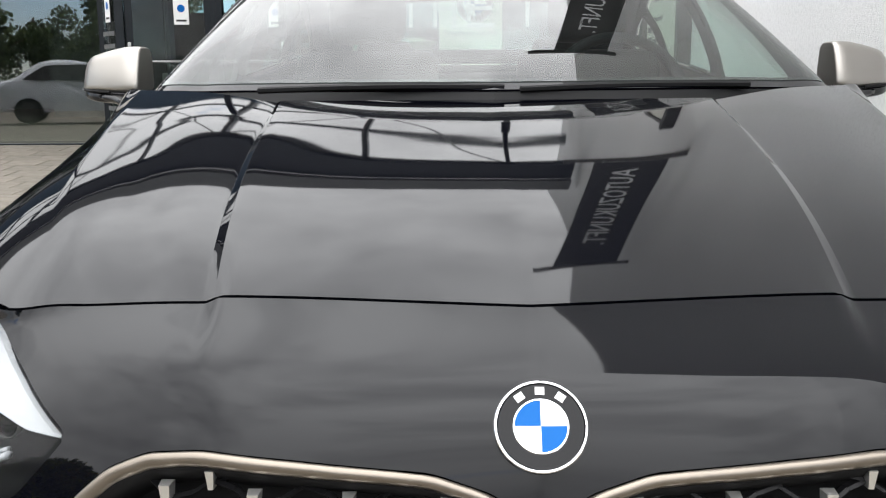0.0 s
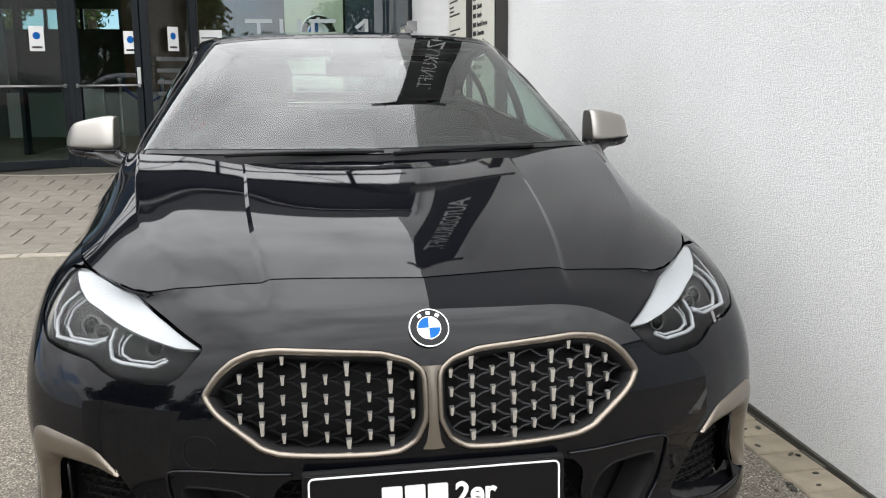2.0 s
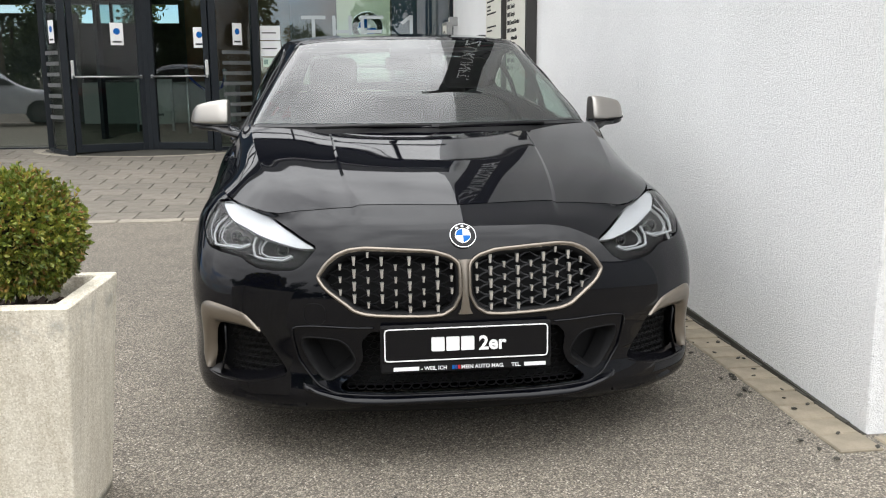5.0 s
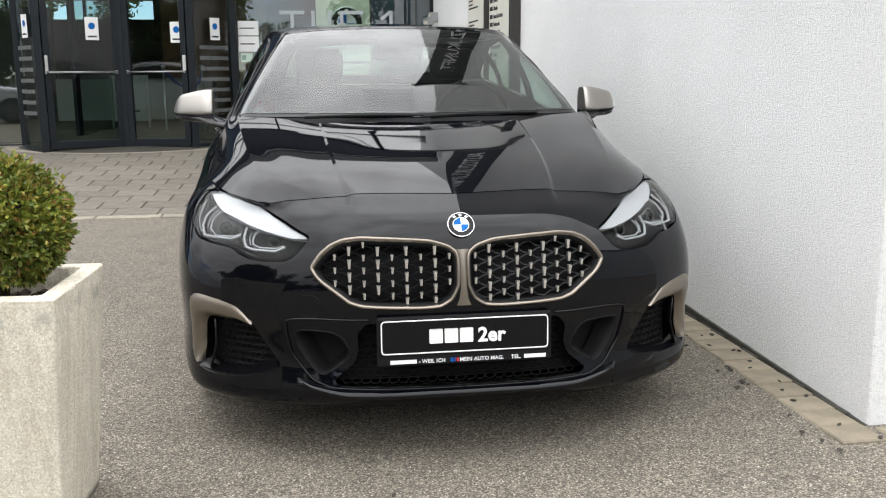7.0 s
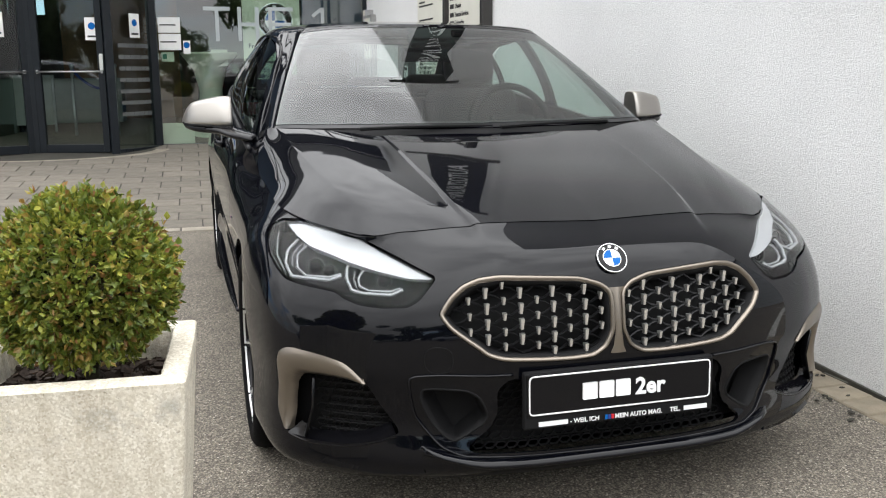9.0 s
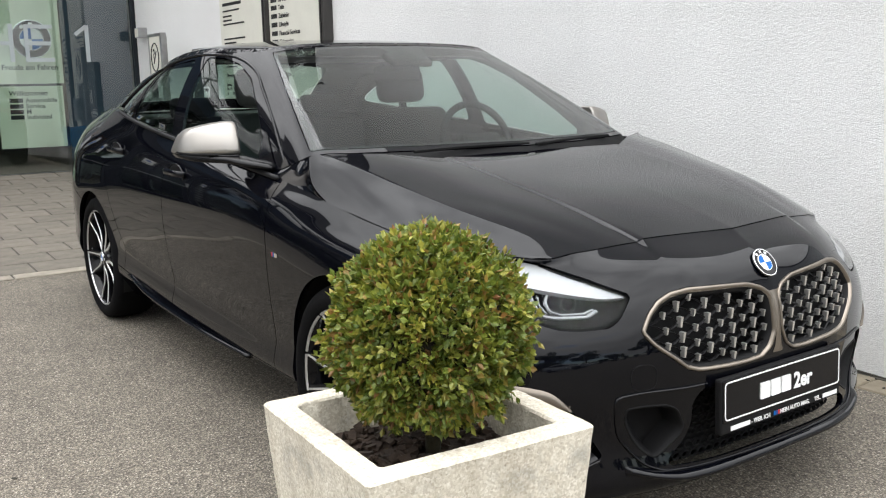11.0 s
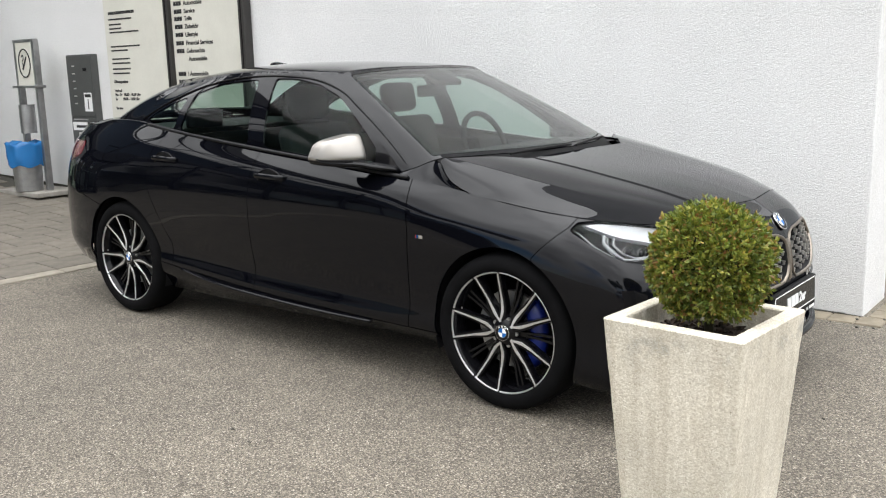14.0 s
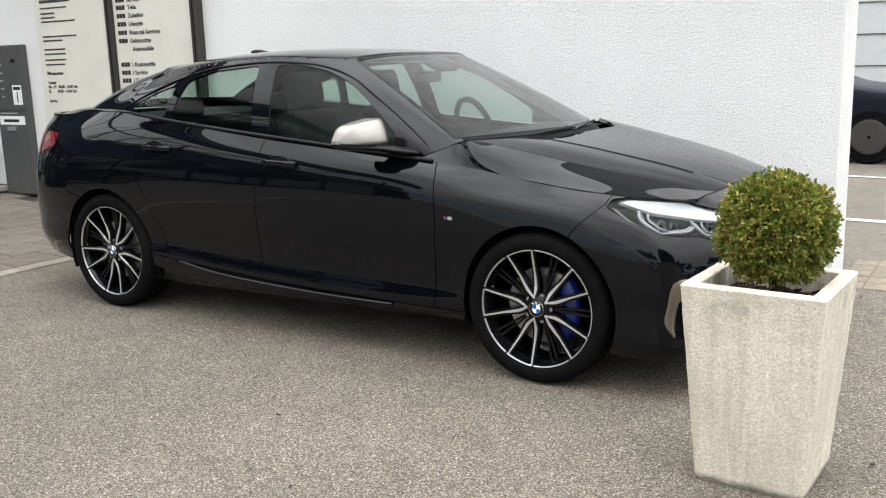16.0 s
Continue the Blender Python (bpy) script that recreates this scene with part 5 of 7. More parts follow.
def on_corner(w0, z, depth=0.0):
    """The same by x + y and z, for lamps and vents at the corner (x > 0)."""
    a = fp[:, 0] + fp[:, 1]
    i = np.argsort((a - w0) ** 2 + (fp[:, 2] - z) ** 2)[:6]
    w = 1 / ((a[i] - w0) ** 2 + (fp[i, 2] - z) ** 2 + 1e-6)
    w /= w.sum()
    q = (fp[i] * w[:, None]).sum(0)
    q[2] = z
    return q + (fn[i] * w[:, None]).sum(0) * depth


def mirrored(v):
    return [np.array((-p[0], p[1], p[2])) for p in v]


def turned(f):
    return [tuple(reversed(q)) for q in f]


def pair(name, v, f, mat, parent=None, label="", smooth=True):
    return [mesh_object(name, v, f, mat, parent or car, label, smooth), mesh_object(name, mirrored(v), turned(f), mat, parent or car, label, smooth)]


# dark backing behind all openings of the nose
inner = grid_sheet(body_p, np.stack([sq, uq], -1))
if inner.n[np.argmax(inner.v[:, 0])][0] < 0:
    inner = Sheet(inner.v, -inner.n, inner.q, inner.t[:, ::-1].copy())
inner = inner.cut(inner.q[:, 0] - skey[5] + .12)[0].cut(inner.q[:, 1] - .60)[0]
panel("bumper_lining", inner.plus(inner.flipped_x()), MATT, car, lip=0, offset=-.075)

# grille: frame, lattice and studs on each side
def inset(outline, d):
    """A closed outline moved inwards by d."""
    p = np.asarray(outline, float)
    t = np.roll(p, -1, 0) - np.roll(p, 1, 0)
    t /= np.linalg.norm(t, axis=1)[:, None]
    turn = np.sign((p[:, 0] * np.roll(p[:, 1], -1) - p[:, 1] * np.roll(p[:, 0], -1)).sum())
    return p + np.c_[-t[:, 1], t[:, 0]] * turn * d


def closed(outline, n):
    p = np.asarray(outline, float)
    return spline(np.r_[p, p[:1]], n + 1)[:-1]


def frame_band(outline, side, profile, n=150):
    """A moulded band along an outline on the nose; profile: inset and height, from the outside in."""
    base = closed(outline, n)
    v, f = [], []
    for d, h in profile:
        v += [on_front(side * x, z, h) for x, z in inset(base, d)]
    for i in range(len(profile) - 1):
        for k in range(n):
            l = (k + 1) % n
            q = (i * n + k, i * n + l, (i + 1) * n + l, (i + 1) * n + k)
            f.append(q if side < 0 else q[::-1])
    return v, f


for side in (1, -1):
    grille = new("grille")
    grille.parent = car
    tagged(grille, "kidney grille with bright studs in a champagne frame")
    v, f = frame_band(GRILLE, side, ((.0015, -.010), (.0015, .002), (.0035, .0048), (.0085, .0048), (.0120, -.001), (.0130, -.012)))
    mesh_object("grille_frame", v, f, CHAMPAGNE, grille, "satin champagne grille frame", smooth=True)
    v, f = frame_band(GRILLE, side, ((.0125, -.004), (.0150, -.006), (.0200, -.024), (.0205, -.045)))
    mesh_object("grille_rim", v, f, MATT, grille, smooth=True)
    lv, lf = [], []
    studs = []
    for col in range(0, 11):
        x = .0395 + col * .0427
        for row in range(-1, 7):
            z = .655 - row * .0385 - (0 if col % 2 else -.0193)
            if inside(GRILLE, np.array([x]), np.array([z]))[0] < -.019:
                studs.append((x, z, 1 - col % 2))
            for dz in (-.0193, .0193):
                x2, z2 = x + .0427, z + dz
                if max(inside(GRILLE, np.array([x, x2]), np.array([z, z2]))) < .004:
                    a, b = on_front(side * x, z, -.022), on_front(side * x2, z2, -.022)
                    for p2, q2 in ((a, a * .5 + b * .5 + (0, 0, dz * .22)), (a * .5 + b * .5 + (0, 0, dz * .22), b)):
                        tv, tf = tube([p2, q2], .0024, 5, flat=(.006, (0, 1, 0)))
                        lf += [tuple(i + len(lv) for i in q) for q in tf]
                        lv += tv
    mesh_object("grille_lattice", lv, lf, PLASTIC, grille)
    for kind, (hw, hh) in enumerate(((.0042, .0135), (.0034, .0090))):
        bm = bmesh.new()
        w0, w1 = hw * 1.15, hw * .7
        fr = [bm.verts.new(p) for p in ((-w0, -.006, hh), (w0, -.006, hh), (w1, -.004, -hh), (-w1, -.004, -hh))]
        bk = [bm.verts.new(p) for p in ((-w0 * 1.3, .008, hh), (w0 * 1.3, .008, hh), (w1 * 1.3, .008, -hh), (-w1 * 1.3, .008, -hh))]
        bm.faces.new(fr[::-1])
        for i in range(4):
            bm.faces.new((fr[i], fr[(i + 1) % 4], bk[(i + 1) % 4], bk[i]))
        first = None
        for x, z, k in studs:
            if k != kind:
                continue
            q = on_front(side * x, z, -.014)
            if first is None:
                first = part("grille_stud", bm, SATIN, grille)
                ob = first
            else:
                ob = new("grille_stud", first.data)
                ob.parent = grille
            ob.location = q
zs = np.linspace(.652, .488, 26)
wide = np.interp(zs, [.488, .505, .54, .625, .640, .652], [.022, .014, .0095, .0095, .012, .022])
v = [on_front(sx * w, z, d) for z, w in zip(zs, wide) for sx, d in ((-1, .001), (-.5, .0035), (0, .004), (.5, .0035), (1, .001))]
f = [(i * 5 + k, i * 5 + k + 5, i * 5 + k + 6, i * 5 + k + 1) for i in range(25) for k in range(4)]
mesh_object("grille_bridge", v, f, CHAMPAGNE, car, "champagne bar between the grilles", smooth=True)

q = on_front(0, .7185)
badge(car, q + np.array([0, -.001, .001]), (0, -.80, .60), .041)

# number plate with its holder
plate = new("number_plate")
plate.parent = car
plate.matrix_local = Matrix.Translation((0, .017, .4015)) @ Matrix.Rotation(radians(-3), 4, "X")
tagged(plate, "black show plate with white lettering in a holder")
part("plate_holder", box_bm(-.263, .263, 0, .022, -.085, .062, .006), MATT, plate)
part("plate_face", box_bm(-.257, .257, -.003, .002, -.052, .058, .0015), GLOSS, plate)
border = rounded([(-.250, -.046), (.250, -.046), (.250, .052), (-.250, .052)], .012)
v, f = tube([(x, -.0035, z) for x, z in border], .0022, 6, closed=True, flat=(.001, (0, 1, 0)))
mesh_object("plate_border", v, f, WHITE, plate, "white border line")
for k in range(3):
    part("plate_word", box_bm(-.109 + k * .0455, -.0685 + k * .0455, -.0046, -.0032, -.0185, .0245, .003), WHITE, plate)


writing("2er", .060, (.037, -.0042, -.0185), WHITE, plate, bold=.0018)
part("plate_line_mark", box_bm(-.225, -.147, -.002, .001, -.0775, -.066), WHITE, plate)
writing("- WEIL ICH", .0165, (-.141, -.0008, -.0775), WHITE, plate, bold=.0003)
for k, m in enumerate((BLUE, NAVY, RED)):
    part("plate_stripe", box_bm(-.0455 + k * .009, -.0385 + k * .009, -.002, .001, -.0775, -.066), m, plate)
writing("MEIN AUTO MAG.", .0165, (-.018, -.0008, -.0775), WHITE, plate, bold=.0003)
writing("TEL.", .0165, (.138, -.0008, -.0775), WHITE, plate, bold=.0003)
part("plate_line_mark", box_bm(.178, .245, -.002, .001, -.0775, -.066), WHITE, plate)
for x in (-.222, .0, .222):
    v, f = lathe([(-.0015, .004), (.001, .004), (.0015, .001)], 10, "z")
    v = [(a + x, -c - .0025, b + .050) for a, b, c in v]
    mesh_object("plate_screw", v, f, MATT, plate)

# middle intake: honeycomb, dark pockets and the lip under it
hv_, hf_ = [], []
for r in range(9):
    for c in range(-15, 16):
        x, z = c * .030 + (.015 if r % 2 else 0), .262 + r * .022
        if inside(MESH, np.array([abs(x)]), np.array([z]))[0] < -.004:
            q = on_front(x, z, -.05)
            hexa = [(q[0] + .0155 * math.cos(a), q[1], q[2] + .0105 * math.sin(a)) for a in np.arange(6) * math.pi / 3]
            tv, tf = tube(hexa, .0022, 4, closed=True, flat=(.005, (0, 1, 0)))
            hf_ += [tuple(i + len(hv_) for i in k) for k in tf]
            hv_ += tv
mesh_object("intake_mesh", hv_, hf_, MATT, car)
for side in (1, -1):
    v, f = frame_band(POCKET, side, ((-.004, .000), (-.002, .0025), (.002, .0005), (.008, -.022), (.020, -.060)), 90)
    mesh_object("intake_pocket", v, f, MATT, car, "dark plastic air pocket", smooth=True)
edge = [on_front(x, z, .001) for x, z in INTAKE if x >= .25] + [on_front(.12, .2365, .001), on_front(0, .2365, .001)]
v, f = tube(spline(edge, 70), .0035, 6, flat=(.006, (0, 1, 0)))
pair("intake_trim", v, f, PAINT)
across = np.linspace(-.50, .50, 80)
rise_up = .026 * np.clip((np.abs(across) - .34) / .14, 0, 1) ** 1.5
out_by = np.clip((.50 - np.abs(across)) / .05, 0, 1) ** .5
rows = [[on_front(x, z + up_by, d * k + .001) for x, up_by, k in zip(across, rise_up, out_by)]
        for z, d in ((.2375, -.006), (.2360, .004), (.2320, .014), (.2265, .021), (.2215, .023), (.2180, .020), (.2155, .012), (.2145, -.004))]
lip = grid_sheet(np.array(rows))
if lip.n[:, 1].mean() > 0:
    lip = Sheet(lip.v, -lip.n, lip.q, lip.t[:, ::-1].copy())
panel("front_lip", lip, PAINT, car, "black front splitter lip", lip=0)
hit_e = rounded([(.424, .457), (.424, .523), (.490, .523), (.490, .457)], .0325, 9)
ring = [on_front(-x, z, .0005) for x, z in hit_e]
v, f = tube(ring, .0011, 5, closed=True)
mesh_object("tow_cover", v, f, MATT, car)

# corner vents: champagne blade, mesh and fin
def strip(points_a, points_b, depth_a, depth_b, n=40):
    """A band between two lines given as x + y, z at the corner."""
    a = np.array([on_corner(*p, depth_a) for p in spline(points_a, n)])
    b = np.array([on_corner(*p, depth_b) for p in spline(points_b, n)])
    rows = [a * (1 - t) + b * t for t in np.linspace(0, 1, 8)]
    s = grid_sheet(np.array(rows))
    if s.n[:, 1].mean() > 0:
        s = Sheet(s.v, -s.n, s.q, s.t[:, ::-1].copy())
    return s


va = [(1.140, .268), (1.182, .318), (1.172, .400), (1.165, .452), (1.147, .480), (1.10, .494), (1.02, .491), (.94, .483), (.88, .472), (.842, .453), (.801, .423)]
vb_ = [(1.121, .265), (1.114, .300), (1.106, .350), (1.094, .388), (1.072, .410), (1.046, .420), (1.00, .421), (.94, .421), (.89, .421), (.86, .421), (.822, .421)]
at = np.linspace(0, 10, 70)
oa, ob_ = keyed(range(11), va, at), keyed(range(11), vb_, at)
rows = []
for t, d in zip(np.linspace(0, 1, 9), (.001, .005, .0065, .007, .0065, .005, .001, -.008, -.020)):
    rows.append([on_corner(*(p * (1 - t) + q * t), d) for p, q in zip(oa, ob_)])
blade = grid_sheet(np.array(rows))
if blade.n[:, 1].mean() > 0:
    blade = Sheet(blade.v, -blade.n, blade.q, blade.t[:, ::-1].copy())
both("vent_blade", blade, CHAMPAGNE, label="satin champagne vent blade", lip=.015)
low = strip([(.70, .283), (.80, .258), (.92, .247), (1.05, .247), (1.125, .258)], [(.735, .310), (.82, .288), (.93, .276), (1.04, .274), (1.10, .285)], .002, -.035)
both("vent_floor", low, GLOSS, lip=.01)
wing = strip([(.600, .196), (.70, .186), (.84, .190), (.98, .198)], [(.672, .284), (.745, .268), (.83, .252), (.90, .246)], .005, -.004)
both("splitter_wing", wing, PAINT, label="glossy black lower bumper corner", lip=.01)
mv, mf = [], []
for r in range(9):
    for c in range(13):
        w0, z = .72 + c * .034 + (.017 if r % 2 else 0), .274 + r * .0185
        if inside(VENT, np.array([w0]), np.array([z]))[0] < -.008 and w0 < 1.01:
            q = on_corner(w0, z, -.040)
            tanv = on_corner(w0 + .02, z, -.04) - on_corner(w0 - .02, z, -.04)
            tanv /= np.linalg.norm(tanv)
            hexa = [q + tanv * .0165 * math.cos(a) + np.array([0, 0, .0098 * math.sin(a)]) for a in np.arange(6) * math.pi / 3]
            tv, tf = tube(hexa, .0022, 4, closed=True)
            mf += [tuple(i + len(mv) for i in k) for k in tf]
            mv += tv
pair("vent_mesh", mv, mf, PLASTIC)
v, f = tube([on_corner(1.012, .418, -.012), on_corner(1.030, .34, -.014), on_corner(1.052, .258, -.010)], .0045, 6, flat=(.016, (0, 1, 0)))
pair("vent_fin", v, f, GLOSS)

# headlamps: housing, bright blade, light tubes, lens
for lamp, s in zip(lamps, (1, -1)):
    flip = (lambda sh: sh) if s > 0 else (lambda sh: sh.flipped_x())
    panel("lamp_housing", flip(lamp_glass), HOUSING, lamp, lip=0, offset=-.055)
    BLADE = rounded([(.615, .684), (.770, .719), (.955, .755), (1.12, .772), (1.264, .782), (1.345, .779), (1.245, .753), (1.165, .736), (1.06, .724), (.95, .710), (.80, .693), (.70, .683)], .006)
    bl = lamp_glass.cut(inside(BLADE, *wz(lamp_glass)))[0]
    panel("lamp_blade", flip(bl), LAMPWHITE, lamp, "white lamp blade", lip=.015, offset=-.012)
    for pts, thick, deep, name in (([(1.247, .748), (1.262, .726), (1.235, .698), (1.176, .670), (1.004, .671), (.964, .684)], .0038, -.018, "light_tube"), ([(.962, .704), (.934, .675), (.900, .652), (.859, .647), (.752, .646), (.718, .659)], .0038, -.018, "light_tube"),
                                   ([(1.196, .744), (1.207, .720), (1.172, .693), (1.114, .677), (1.010, .680), (.975, .690)], .0026, -.022, "tube_edge"), ([(.893, .700), (.899, .685), (.880, .664), (.840, .655), (.760, .655), (.730, .664)], .0026, -.022, "tube_edge"),
                                   ([(1.228, .744), (1.238, .722), (1.205, .695)], .0016, -.026, "tube_edge"), ([(.930, .700), (.918, .682), (.890, .660)], .0016, -.026, "tube_edge"),
                                   ([(1.385, .760), (1.32, .716), (1.225, .680)], .0020, -.022, "tube_edge")):
        fine = [np.array(p) * (1 - t) + np.array(q) * t for p, q in zip(pts, pts[1:]) for t in np.linspace(0, 1, 6, endpoint=False)] + [np.array(pts[-1])]
        c = np.array([on_corner(w0, z, deep) for w0, z in fine])
        v, f = tube(c, thick, 8, flat=(thick * 1.7, (0, 1, 0)))
        mesh_object(name, v if s > 0 else mirrored(v), f if s > 0 else turned(f), TUBE, lamp, "pale light tube" if name == "light_tube" else "", smooth=True)
    for w0, z, r in ((1.125, .712, .020), (1.055, .706, .016), (.815, .690, .017)):
        q = on_corner(w0, z, -.045)
        m = Vector((.35, -.93, .1)).to_track_quat("Z", "Y").to_matrix()
        for name, prof, mat in (("lamp_lens", [(-.012, .95), (0, 1.0), (.003, .84), (.006, .47), (.007, .05)], GLOSS), ("lens_ring", [(-.014, 1.0), (.002, 1.05), (.003, 1.16), (-.004, 1.24)], GREYBOX)):
            v, f = lathe([(x, k * r) for x, k in prof], 24, "z")
            v = [np.array(m @ Vector(p)) + q for p in v]
            mesh_object(name, v if s > 0 else mirrored(v), f if s > 0 else turned(f), mat, lamp, smooth=True)

# ---- wheels ----
def make_wheel():
    """Outer face towards -x, turning about the x axis, hub face at x = 0."""
    w = new("wheel")
    v, f = lathe([(.215, .245), (.218, .262), (.20, .292), (.175, .309), (.14, .3175), (.06, .3195), (.01, .3175), (-.012, .309), (-.024, .292), (-.026, .270), (-.020, .252), (-.012, .2465), (.0, .240), (.21, .238)], 96)
    mesh_object("tyre", v, f, RUBBER, w, "low black tyre", smooth=True)
    v, f = lathe([(.20, .238), (.19, .225), (.10, .218), (.02, .226), (-.006, .240)], 96)
    mesh_object("rim_barrel", v, f, GLOSS, w, smooth=True)
    # the bright rim edge is broken by a dark notch beside every spoke
    section = [(-.006, .2415), (-.0125, .2425), (-.0145, .2440), (-.0145, .2482), (-.011, .2500), (-.002, .2505)]
    for k in range(5):
        for lo, hi in ((-14.2, 14.2), (16.2, 55.8)):
            steps = np.radians(np.linspace(lo, hi, 12) - 144 + 72 * k)
            v = [(x, r * math.cos(a), r * math.sin(a)) for a in steps for x, r in section]
            f = [(i * 6 + j, i * 6 + 6 + j, i * 6 + 7 + j, i * 6 + 1 + j) for i in range(11) for j in range(5)]
            mesh_object("rim_edge", v, f, RIMEDGE, w, "bright machined rim edge", smooth=True)
    v, f = lathe([(-.004, .2405), (-.0105, .2425), (-.0125, .2440), (-.0125, .2475), (-.009, .2490), (-.002, .2500)], 120)
    mesh_object("rim", v, f, GLOSS, w, smooth=True)
    for k in range(5):
        a0 = radians(-144 + 72 * k)
        for s in (-1, 1):
            path = [(.044, 2.0), (.052, 3.4), (.066, 9.5), (.082, 13.0), (.095, 13.8), (.135, 13.6), (.150, 13.2), (.2435, 13.4)]
            mid = [(r * math.cos(a0 + s * radians(d)), r * math.sin(a0 + s * radians(d))) for r, d in path]
            mid = np.array(mid)
            tanv = np.gradient(mid, axis=0)
            tanv /= np.linalg.norm(tanv, axis=1)[:, None]
            side = np.c_[-tanv[:, 1], tanv[:, 0]]
            depth = np.interp(np.hypot(*mid.T), [.046, .11, .2, .243], [.002, .010, .004, -.008])
            for name, half_w, x0, x1, mat in (("spoke", .0125, .0015, .030, GLOSS), ("spoke_face", .0034, -.001, .002, MACHINED)):
                wid = half_w * np.interp(np.hypot(*mid.T), [.044, .060, .085, .130, .148, .243], [.9, 1.2, 1.7, 1.4, 1.0, .85] if name == "spoke_face" else [1.0, 1.1, 1.3, 1.1, .95, .85])
                vv, ff = [], []
                for p, d, n2, h in zip(mid, side, depth, wid):
                    for sx, xx in ((-1, x0), (1, x0), (1, x1), (-1, x1)):
                        e = p + d * sx * h * (1 if xx == x0 else 1.25)
                        vv.append((n2 + xx, e[0], e[1]))
                for i in range(len(mid) - 1):
                    for j in range(4):
                        l = (j + 1) % 4
                        ff.append((i * 4 + j, i * 4 + l, i * 4 + 4 + l, i * 4 + 4 + j))
                ff += [(3, 2, 1, 0), tuple(len(vv) - 4 + j for j in range(4))]
                mesh_object(name, vv, ff, mat, w)
        for s in (-3.2, 3.2):
            a = a0 + radians(36 + s)
            c, d = math.cos(a), math.sin(a)
            n2 = (-d, c)
            vv = []
            for r, x in ((.05, .022), (.14, .032), (.236, .022)):
                for e, dx in ((-.0045, 0), (.0045, 0), (.006, .02), (-.006, .02)):
                    vv.append((x + dx, r * c + e * n2[0], r * d + e * n2[1]))
            ff = [(i * 4 + j, i * 4 + (j + 1) % 4, i * 4 + 4 + (j + 1) % 4, i * 4 + 4 + j) for i in range(2) for j in range(4)]
            mesh_object("thin_spoke", vv, ff, GLOSS, w)
        a = a0 + radians(36)
        v, f = lathe([(.010, .0), (.010, .0085), (.022, .0095)], 6)
        v = [(p[0], p[1] + .056 * math.cos(a), p[2] + .056 * math.sin(a)) for p in v]
        mesh_object("wheel_bolt", v, f, STEEL, w)
    v, f = lathe([(.06, .075), (.025, .07), (.008, .052), (.001, .040), (-.001, .033)], 40)
    mesh_object("hub", v, f, GLOSS, w, smooth=True)
    badge(w, (-.001, 0, 0), (-1, 0, 0), .033)
    v, f = lathe([(.085, .05), (.085, .158), (.075, .160), (.065, .158), (.065, .05)], 64)
    mesh_object("brake_disc", v, f, STEEL, w, "grey brake disc", smooth=False)
    v, f = lathe([(-.0165, 0), (-.0165, .0035), (-.013, .004)], 8)
    mesh_object("valve", [(p[0] + .018, p[1] + .205, p[2] + .07) for p in v], f, STEEL, w)
    return w


wheel = make_wheel()
spots = (((-.868, .882, .3195), 0), ((-.868, 3.552, .3195), -15), ((.868, .882, .3195), 0), ((.868, 3.552, .3195), -15))
for i, (p, spin) in enumerate(spots):
    w = wheel if i == 0 else copy_thing(wheel, Matrix())
    w.parent = car
    w.matrix_local = Matrix.Translation(p) @ Matrix.Rotation(0 if p[0] < 0 else math.pi, 4, "Z") @ Matrix.Rotation(radians(spin), 4, "X")
    tagged(w, "black and machined alloy wheel with five double spokes")
for x, y, s in ((-.79, .882, -1), (.79, .882, 1)):
    arc = [(x, y - .125 * math.cos(a) , .3195 + .150 * math.sin(a)) for a in np.linspace(-.85, .85, 14)]
    v, f = tube(arc, .045, 10, flat=(.035, (1, 0, 0)))
    mesh_object("brake_caliper", v, f, CALIPER, car, "blue brake caliper", smooth=True)
for cy, cz, r in ARCHES:
    for s in (1, -1):
        a = np.linspace(-.35, math.pi + .35, 40)
        v = [(s * x, cy + (r + .012) * math.cos(t), cz + (r + .012) * math.sin(t)) for t in a for x in (.87, .58)]
        f = [(2 * i, 2 * i + 1, 2 * i + 3, 2 * i + 2) for i in range(len(a) - 1)]
        mesh_object("arch_liner", v, f, MATT, car)
        v = [(s * .575, cy + (r + .02) * math.cos(t), max(.17, cz + (r + .02) * math.sin(t))) for t in np.linspace(0, 2 * math.pi, 30)[:-1]]
        mesh_object("arch_wall", v, [tuple(range(len(v)))], MATT, car)
part("underbody", box_bm(-.62, .62, .34, 4.12, .17, .20, .01), MATT, car)
part("bulkhead", box_bm(-.56, .56, .40, 1.00, .2, .70, .02), MATT, car)

